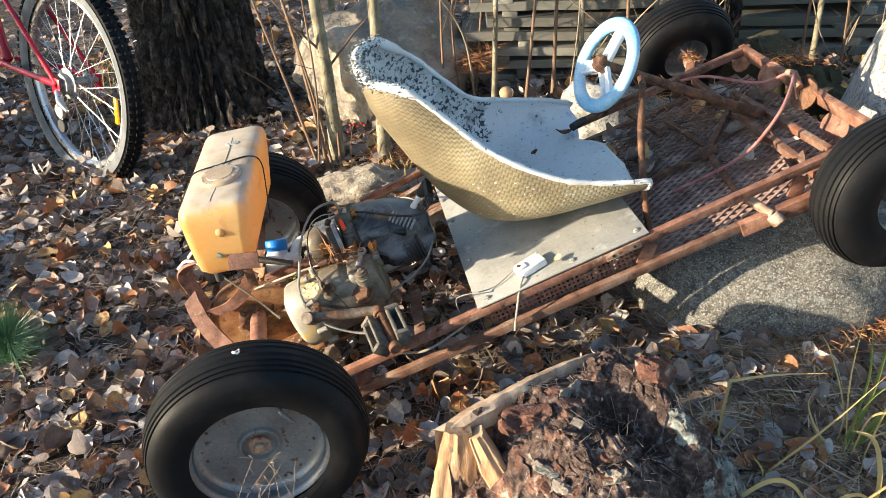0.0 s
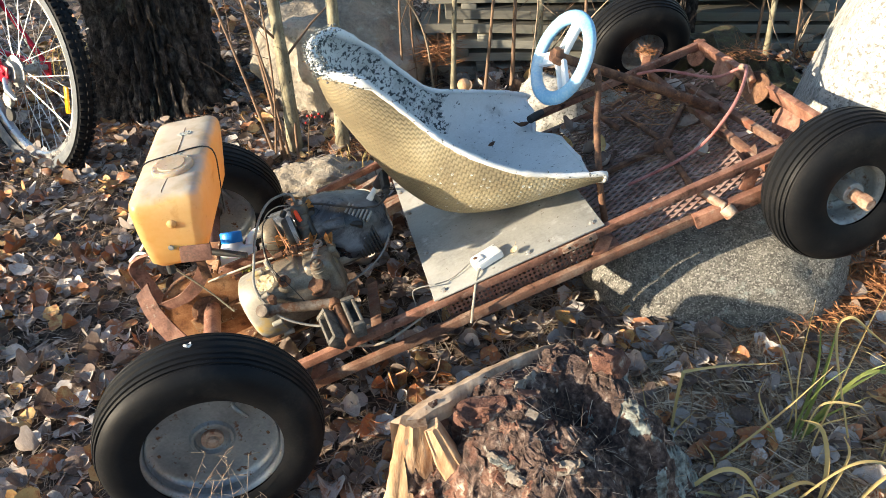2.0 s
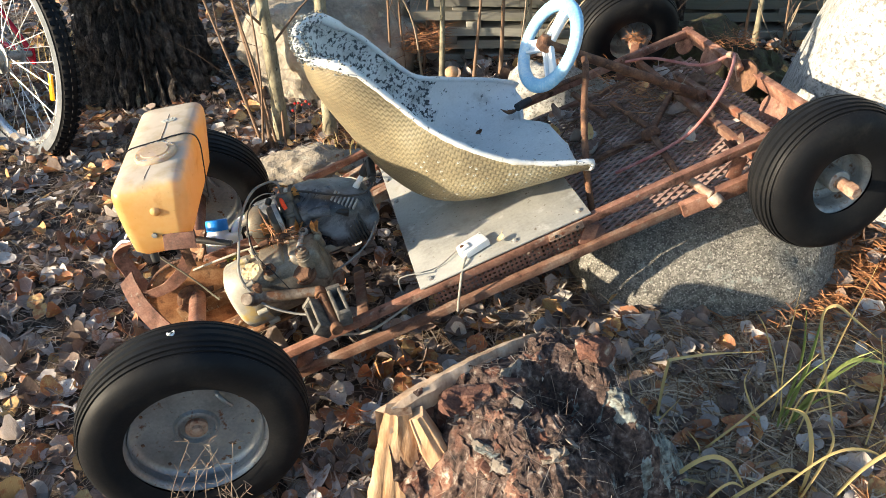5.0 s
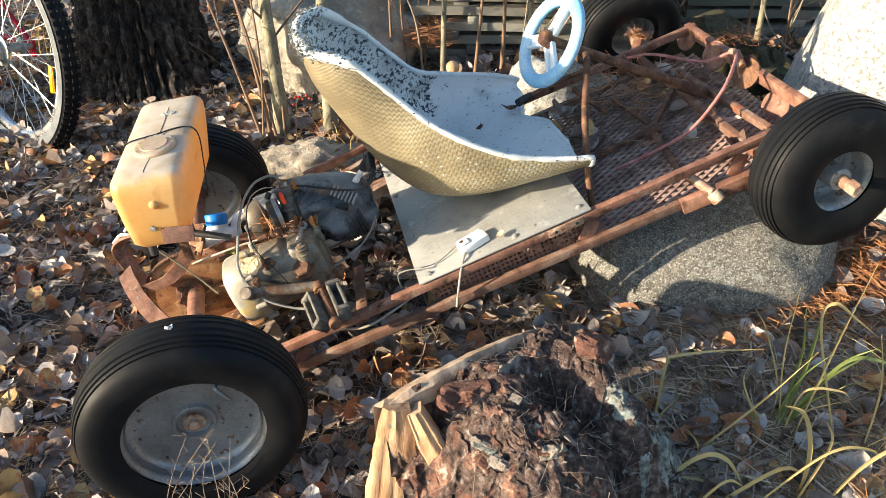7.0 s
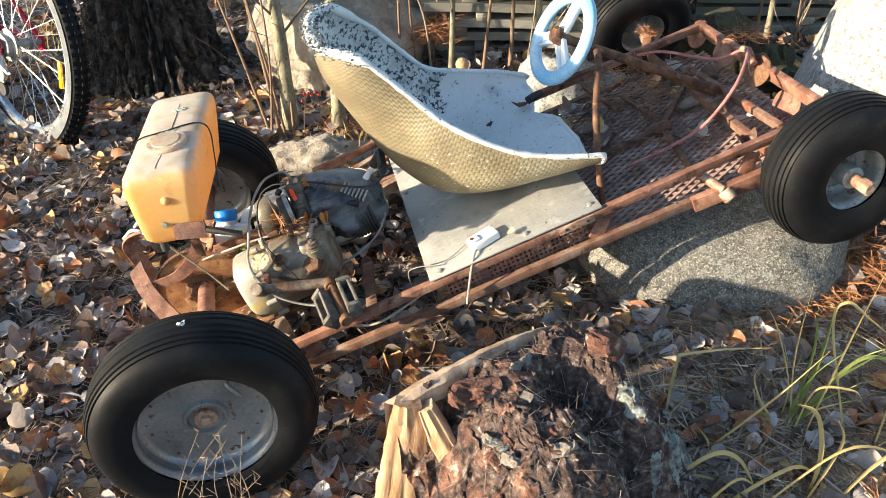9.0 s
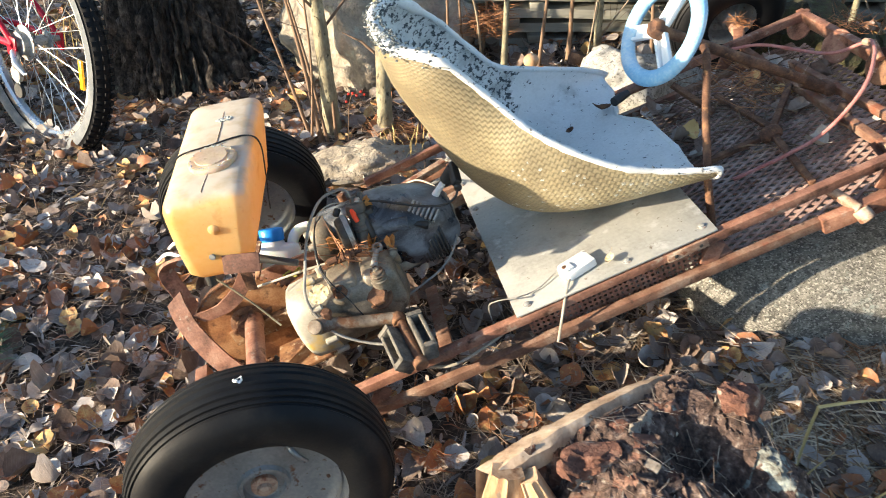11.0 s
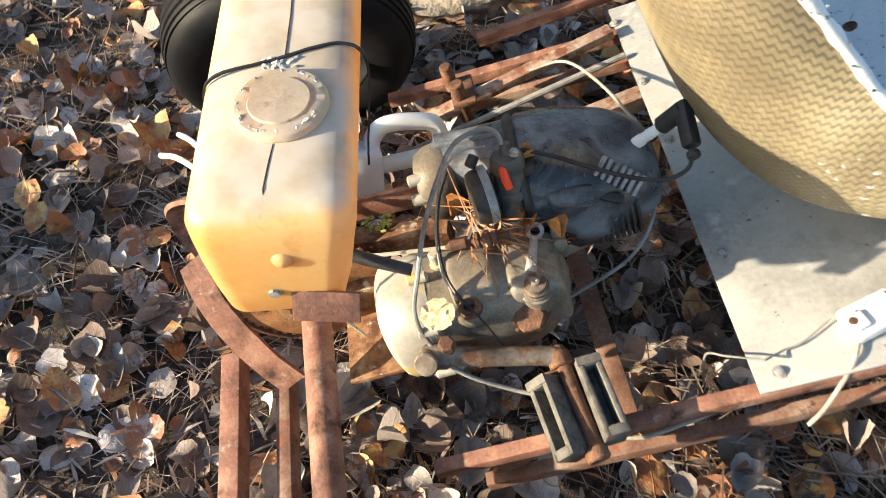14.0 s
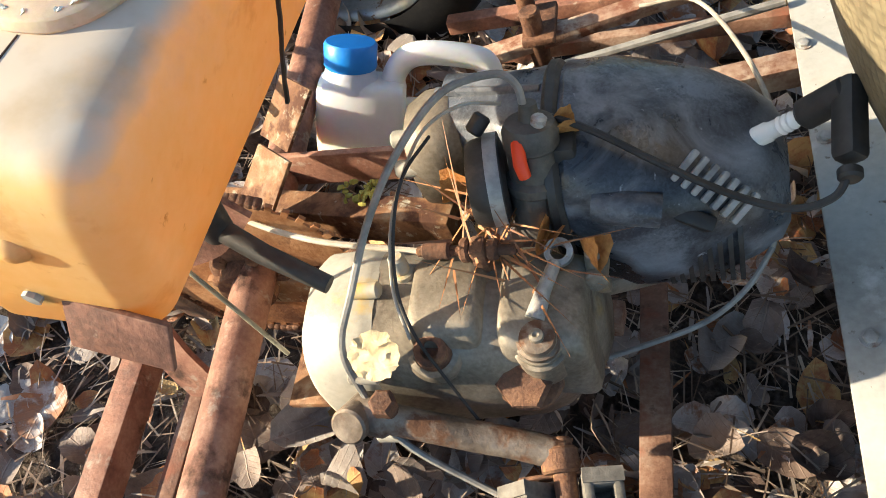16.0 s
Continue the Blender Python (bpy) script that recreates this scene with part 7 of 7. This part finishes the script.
BERRY = material("bright_red_berry", [(0.3, (0.42, 0.015, 0.012)), (0.7, (0.62, 0.04, 0.02))], 80, (0.25, 0.4), bump=0.0)
sprig = thing("berry_sprig", Matrix.Translation((-0.023, 1.10, 0.188)), "thin sprig with small bright red berries", "berry sprig")
part("stem", Geo().tube(spline([(-0.02, 0.02, -0.17), (-0.012, 0.01, -0.07), (0.0, 0.0, 0.0), (0.03, -0.004, 0.012)], 5), 0.0012, 6), TWIG, sprig)
for q in ((-0.006, 0.0, 0.006), (0.004, -0.003, 0.009), (0.013, 0.0, 0.003), (0.024, -0.004, 0.014), (0.032, -0.003, 0.006), (-0.012, -0.004, -0.012)):
    part("berry", Geo().blob((0.0075, 0.0075, 0.007), Matrix.Translation(q), sub=2), BERRY, sprig)

# orange needle sprays: before the board stack and by the stone
def needle_spray(at, count, reach, label, up=0.5, size=1.0):
    g = Geo()
    for k in range(count):
        o = Vector(at) + Vector((rnd(-1, 1), rnd(-1, 1), rnd(-0.3, 1) * up)) * reach
        a = rnd(0, 6.28)
        d = Vector((math.cos(a), math.sin(a), rnd(-0.4, 0.6))) * rnd(0.04, 0.075) * size
        s = d.orthogonal().normalized() * 0.001 * size ** 0.5
        g.add([o - s, o + s, o + d], [(0, 1, 2)])
    return solid("needle_spray", g, NEEDLE_RED, label, "needles", kind="stuff", smooth=0, at=at)


needle_spray((0.30, 1.52, 0.19), 420, 0.055, "orange withered pine needles on a twig", 0.9)
def heaped(x, y):
    """Height of the loose needle heap beside the stone."""
    return 0.11 * math.exp(-((x - 1.2) / 0.2) ** 2 - ((y - 0.5) / 0.16) ** 2)


heap = Geo()
for k in range(5200):
    x, y = 1.16 + RNG.gauss(0, 0.15), 0.45 + RNG.gauss(0, 0.12)
    z = lift(x, y) + heaped(x, y) * rnd(0.6, 1.0) + rnd(0.0, 0.03)
    a = rnd(0, 6.28)
    d = Vector((math.cos(a), math.sin(a), rnd(-0.3, 0.3))) * rnd(0.04, 0.09)
    s = d.orthogonal().normalized() * rnd(0.0005, 0.0013)
    o = Vector((x, y, z))
    q = o + d * 0.5 + Vector((0, 0, rnd(0.0, 0.012)))
    heap.add([o - s, o + s, q + s, q - s, o + d], [(0, 1, 2, 3), (3, 2, 4)])
solid("needle_heap", heap, NEEDLE_RED, "heap of orange pine needles beside the stone", "needles", kind="stuff", smooth=0, at=on(1.15, 0.4))
needle_spray(on(-0.62, 1.40, 0.0), 900, 0.16, "orange needles at the foot of the pine", 0.08)
needle_spray(on(0.10, 1.10, 0.01), 300, 0.07, "orange needles beside the sapling", 0.2)
deb = Geo()
for k in range(800):
    x, y = 0.47 + 0.36 * RNG.random() ** 0.8, 0.05 + 0.42 * RNG.random() ** 0.45
    o, a = Vector((x, y, -0.064 + rnd(0.001, 0.012))), rnd(0, 6.28)
    d = Vector((math.cos(a), math.sin(a), rnd(-0.1, 0.15))) * rnd(0.015, 0.045)
    w = d.orthogonal().normalized() * rnd(0.0004, 0.0008)
    deb.add([o - w, o + w, o + d], [(0, 1, 2)])
for k in range(60):
    x, y = rnd(0.48, 0.82), 0.10 + 0.38 * RNG.random() ** 0.6
    o, a, ln = Vector((x, y, -0.060 + rnd(0.0, 0.012))), rnd(0, 6.28), rnd(0.03, 0.10)
    d = Vector((math.cos(a), math.sin(a), rnd(-0.08, 0.12))) * ln
    deb.tube([o, o + d * 0.5 + Vector((0, 0, rnd(0, 0.006))), o + d], [rnd(0.001, 0.0022), 0.0013, 0.0008], 5)
solid("floor_debris", deb, TWIG, "needles and bits of twig lying on the mesh floor", "debris", kind="stuff", smooth=0).matrix_world = KART
needle_spray(KART @ Vector((0.70, 0.40, -0.050)), 160, 0.10, "orange needles on the mesh floor", 0.08)
needle_spray(KART @ Vector((0.765, 0.565, -0.010)), 70, 0.014, "orange needles caught on the far front hub", 0.9, 0.5)
needle_spray((1.06, 1.07, 0.385), 200, 0.06, "orange needles on the mossy log", 0.2, 0.6)
needle_spray(KART @ Vector((-0.07, 0.165, 0.115)), 60, 0.03, "needles lying on the engine", 0.2)

# ---------------------------------------------------------------- leaf litter
def clear(x, y):
    return math.hypot(x + 0.585, y - 1.66) > 0.2


lit, flat = Geo(), []


def drop_leaf(m, *shape):
    v, f, uv = leaf_shape(*shape)
    lit.add(v, f, m)
    flat.extend(uv)


for i in range(13500):
    x, y = rnd(-1.6, 1.9), rnd(-0.45, 2.5)
    if not clear(x, y) or (x > 0.60 and y < 0.5 and RNG.random() < 0.55) or (y > 1.9 and RNG.random() < 0.5):
        continue
    s = 0.021 + 0.034 * RNG.random() ** 1.6
    c = rnd(0.8, 1.9) if RNG.random() < 0.25 else rnd(-0.5, 0.6)
    m = pose(x, y, lift(x, y) + rnd(0.003, 0.018), rnd(-16, 16), rnd(-16, 16), rnd(0, 360))
    if RNG.random() < 0.12:
        m = m @ pose(0, 0, 0.008, rnd(-70, 70), 0, 0)
    drop_leaf(m, s, c, rnd(-0.5, 0.7), rnd(0.05, 0.35), RNG.random() < 0.5, 14, rnd(0.62, 0.98))
for i in range(800):
    x, y = rnd(0.56, 1.35), rnd(-0.35, 0.42)
    drop_leaf(pose(x, y, lift(x, y) + rnd(0.014, 0.032), rnd(-26, 26), rnd(-26, 26), rnd(0, 360)), rnd(0.026, 0.050), rnd(-0.4, 1.2), rnd(-0.4, 0.7), rnd(0.1, 0.4), True, 14, rnd(0.6, 0.98))
for i in range(150):
    x, y = 1.16 + RNG.gauss(0, 0.14), 0.46 + RNG.gauss(0, 0.11)
    drop_leaf(pose(x, y, lift(x, y) + heaped(x, y) + rnd(0.010, 0.026), rnd(-35, 35), rnd(-35, 35), rnd(0, 360)), rnd(0.028, 0.055), rnd(-0.4, 1.6), rnd(-0.4, 0.8), rnd(0.1, 0.4), True, 14, rnd(0.5, 0.9))
for i in range(9000):
    a, r = rnd(0, 6.28), 1.7 + abs(RNG.gauss(0, 1.6))
    x, y = 0.1 + r * math.cos(a), 1.0 + r * math.sin(a)
    if -1.6 < x < 1.9 and -0.45 < y < 2.5:
        continue
    drop_leaf(pose(x, y, lift(x, y) + rnd(0.003, 0.014), rnd(-13, 13), rnd(-13, 13), rnd(0, 360)), rnd(0.024, 0.05), rnd(-0.4, 0.6), rnd(-0.4, 0.5), rnd(0.05, 0.35), False, 8, rnd(0.62, 0.98))
litter = solid("leaf_litter", lit, LEAF_MASS, "layer of fallen brown and grey aspen leaves", "leaves", kind="stuff", smooth=50)
lay_uv(litter.data, flat)

crumbs = Geo()
for i in range(14000):
    x, y = rnd(-1.6, 1.9), rnd(-0.45, 2.5)
    a, ln, w = rnd(0, 6.28), rnd(0.012, 0.045), rnd(0.002, 0.006)
    p, d = Vector((x, y, lift(x, y) + rnd(0.003, 0.016))), Vector((math.cos(a), math.sin(a), rnd(-0.3, 0.3))) * ln
    s = Vector((-math.sin(a), math.cos(a), rnd(-0.5, 0.5))) * w * 0.5
    q = p + d * rnd(0.3, 0.7) + Vector((0, 0, rnd(-0.002, 0.006)))
    crumbs.add([p - s * 0.4, p + s * 0.5, q + s, q - s, p + d + s * 0.3, p + d - s * 0.5], [(0, 1, 2, 3), (3, 2, 4, 5)])
solid("leaf_crumbs", crumbs, LEAF_CRUMB, "broken bits of brown leaf and stalk", "leaves", kind="stuff", smooth=50)

ndl = Geo()
for i in range(58000):
    x, y = rnd(-1.6, 1.9), rnd(-0.45, 2.5)
    z = lift(x, y) + rnd(0.002, 0.018)
    a, ln = rnd(0, 6.28), rnd(0.020, 0.062)
    d = Vector((math.cos(a), math.sin(a), rnd(-0.25, 0.25))) * ln
    s = Vector((-math.sin(a), math.cos(a), 0)) * rnd(0.0004, 0.0009)
    p = Vector((x, y, z))
    q = p + d * 0.5 + Vector((0, 0, rnd(0, 0.006)))
    ndl.add([p - s, p + s, q + s, q - s, p + d], [(0, 1, 2, 3), (3, 2, 4)])
for i in range(20000):
    x, y = RNG.gauss(0.98, 0.28), RNG.gauss(0.08, 0.26)
    z = lift(x, y) + rnd(0.004, 0.024)
    a, ln = rnd(0, 6.28), rnd(0.03, 0.08)
    d = Vector((math.cos(a), math.sin(a), rnd(-0.15, 0.15))) * ln
    s = Vector((-math.sin(a), math.cos(a), 0)) * rnd(0.0006, 0.0018)
    p = Vector((x, y, z))
    ndl.add([p - s, p + s, p + d + s * 0.5, p + d - s * 0.5], [(0, 1, 2, 3)])
solid("needle_litter", ndl, NEEDLE, "scattered dry brown pine needles", "needles", kind="stuff", smooth=0)

thatch = Geo()
for i in range(9000):
    x, y = RNG.gauss(0.98, 0.24), RNG.gauss(0.04, 0.23)
    if x < 0.5:
        continue
    z = lift(x, y) + rnd(0.008, 0.030)
    a, ln, turn = RNG.gauss(0.5, 1.1), rnd(0.04, 0.15), rnd(-0.9, 0.9)
    wd, p, rows = rnd(0.0006, 0.0018), Vector((x, y, z)), []
    for k in range(4):
        b = a + turn * k / 3
        s = Vector((-math.sin(b), math.cos(b), rnd(-0.4, 0.4))) * wd * (1 - 0.22 * k)
        rows += [p - s, p + s]
        p = p + Vector((math.cos(b), math.sin(b), rnd(-0.12, 0.12))) * ln / 3
    thatch.add(rows, [(0, 1, 3, 2), (2, 3, 5, 4), (4, 5, 7, 6)])
solid("grass_thatch", thatch, THATCH, "matted dead grass blades lying over the leaves", "dry grass", kind="stuff", smooth=0)

twg = Geo()
for i in range(420):
    x, y = rnd(-1.5, 1.6), rnd(-0.4, 2.2)
    p = Vector((x, y, lift(x, y) + rnd(0.004, 0.02)))
    a, ln = rnd(0, 6.28), rnd(0.04, 0.16)
    d = Vector((math.cos(a), math.sin(a), rnd(-0.1, 0.15))) * ln
    k = d.orthogonal().normalized() * ln * rnd(-0.12, 0.12)
    twg.tube([p, p + d * 0.5 + k, p + d], [rnd(0.0012, 0.0026), 0.0014, 0.0008], 5)
solid("twig_litter", twg, TWIG, "small broken grey-brown twigs", "twigs", kind="stuff", smooth=60)

# the leaves that lie singly in the open, each its own piece of the ground
def fine_leaf(size, curl, bend, seed):
    """A leaf with a toothed edge, a fold along the rib and a stalk."""
    n, rings = 22, 4
    v, f = [(0, 0, 0)], []
    for r in range(1, rings + 1):
        for k in range(n):
            a = 2 * math.pi * k / n
            q = size * 0.5 * r / rings * (1 + 0.28 * max(0, math.cos(a)) ** 7 + (0.05 * (k % 2) if r == rings else 0))
            x, y = q * math.cos(a), q * 0.94 * math.sin(a)
            z = curl * y * y / size * 2.4 + bend * x * x / size * 2.0 + 0.10 * abs(y) + size * (0.06 * noise.noise(Vector((x * 60, y * 60, seed))) + 0.035 * noise.noise(Vector((x * 190, y * 190, seed))))
            v.append((x, y, z))
    f += [(0, 1 + k, 1 + (k + 1) % n) for k in range(n)]
    for r in range(rings - 1):
        for k in range(n):
            a, b = 1 + r * n + k, 1 + r * n + (k + 1) % n
            f.append((a, a + n, b + n, b))
    g = Geo().add(v, f)
    z = v[1 + 3 * n + n // 2][2]
    g.tube([(-size * 0.46, 0, z), (-size * 0.75, 0.002, z + 0.003), (-size * 1.0, 0.006, z + 0.008)], 0.0007, 4)
    return g


LEAVES = [fine_leaf(0.04, c, b, k).mesh("leaf", LEAF, 50) for k, (c, b) in enumerate([(0.2, 0.1), (0.9, -0.1), (-0.5, 0.4), (1.3, 0.3), (0.1, 0.9), (-0.7, -0.4), (0.6, -0.7), (0.4, 0.5), (1.8, 0.2), (-0.2, 0.0)])]
for me in LEAVES:
    lay_uv(me, [(c.co.x / 0.04, c.co.y / 0.04) for c in me.vertices])
for i in range(300):
    while True:
        x, y = rnd(-0.85, 0.98), rnd(-0.15, 0.9)
        if not (-0.2 < x < 0.1 and -0.12 < y < 0.1) and not (x > 0.66 and y < 0.34 and RNG.random() < 0.6):
            break
    ob = part("leaf", RNG.choice(LEAVES), None, ground)
    k = rnd(0.65, 1.25)
    ob.matrix_local = pose(x, y, lift(x, y) + rnd(0.008, 0.020), rnd(-16, 16), rnd(-16, 16), rnd(0, 360)) @ Matrix.Diagonal((k, k, k, 1))
for q, k, mat in (((0.28, 0.020, 0.012), 0.40, LEAF_PALE), ((0.418, 0.40, 0.034), 0.8, RUST_BARE), ((0.34, 0.355, 0.046), 0.4, RUST_BARE)):
    ob = solid("fallen_leaf", Geo().add([tuple(c.co) for c in LEAVES[7].vertices], [tuple(c.vertices) for c in LEAVES[7].polygons]), mat, "single curled leaf resting on the kart", "leaf", "leaves on the kart", smooth=50)
    ob.matrix_world = KART @ Matrix.Translation(q) @ pose(0, 0, 0, rnd(-10, 25), rnd(-20, 10), rnd(0, 360)) @ Matrix.Diagonal((k, k, k, 1))
for k in range(26):
    q = (rnd(0.47, 0.83), 0.06 + 0.42 * RNG.random() ** 0.6, -0.054)
    ob = solid("fallen_leaf", Geo().add([tuple(c.co) for c in LEAVES[k % 10].vertices], [tuple(c.vertices) for c in LEAVES[k % 10].polygons]), LEAF, "dry leaf lying on the mesh floor", "leaf", "leaves on the kart", smooth=50)
    ob.matrix_world = KART @ Matrix.Translation(q) @ pose(0, 0, 0, rnd(-20, 20), rnd(-20, 20), rnd(0, 360)) @ Matrix.Diagonal((0.9, 0.9, 0.9, 1))

# crumpled pale leaf stuck on the engine cover
g, rows = Geo(), []
for i in range(13):
    row = []
    for j in range(13):
        u, v = i / 6 - 1, j / 6 - 1
        k = 1 + 0.12 * noise.noise(Vector((u * 3, v * 3, 5))) + 0.07 * noise.noise(Vector((u * 11, v * 11, 2)))
        r = max(abs(u), abs(v)) / max(1e-6, math.hypot(u, v))
        row.append((0.0165 * u * r * k, 0.0145 * v * r * k, 0.0030 * noise.noise(Vector((u * 2.0, v * 2.6, 1))) + 0.0016 * noise.noise(Vector((u * 7, v * 7, 3)))))
    rows.append(row)
g.grid(rows)
ob = solid("fallen_leaf", g, LEAF_PALE, "pale crumpled leaf stuck on the engine cover", "leaf", "leaves on the kart", smooth=30)
ob.matrix_world = KART @ axis_m((-0.139, 0.086, 0.122), (-0.1, -0.62, 0.78), (1, 0.2, 0))

# moss tuft and leaf shards caught about the carburettor
YELLOW_MOSS = material("yellow_green_moss", [(0.3, (0.20, 0.19, 0.03)), (0.7, (0.48, 0.44, 0.10))], 90, (0.85, 1.0), bump=1.0)
tuftlet = Geo()
for k in range(30):
    tuftlet.blob((rnd(0.003, 0.008), rnd(0.003, 0.007), rnd(0.002, 0.005)), Matrix.Translation((RNG.gauss(0, 0.008), RNG.gauss(0, 0.006), rnd(0, 0.003))), sub=1)
ob = solid("moss_tuft", tuftlet.rough(0.0012, 200), YELLOW_MOSS, "small yellow-green moss tuft on the mounting bar", "moss", kind="stuff")
ob.matrix_world = KART @ Matrix.Translation((-0.195, 0.250, 0.075))
LEAF_ORANGE = material("orange_dry_leaf", [(0.3, (0.36, 0.14, 0.035)), (0.7, (0.62, 0.32, 0.10))], 70, (0.55, 0.8), bump=0.5)
for q, k, turn in (((-0.046, 0.160, 0.114), 0.55, (25, 10, 70)), ((-0.030, 0.203, 0.160), 0.45, (10, 30, 20)), ((-0.020, 0.150, 0.108), 0.5, (30, -10, 120)), ((-0.10, 0.20, 0.118), 0.5, (15, 20, 200))):
    ob = solid("fallen_leaf", Geo().add([(c.co.x, c.co.y * 0.6, c.co.z) for c in LEAVES[8].vertices], [tuple(c.vertices) for c in LEAVES[8].polygons]), LEAF_ORANGE, "small orange leaf shard caught on the engine", "leaf", "leaves on the kart", smooth=50)
    ob.matrix_world = KART @ Matrix.Translation(q) @ pose(0, 0, 0, *turn) @ Matrix.Diagonal((k, k, k, 1))
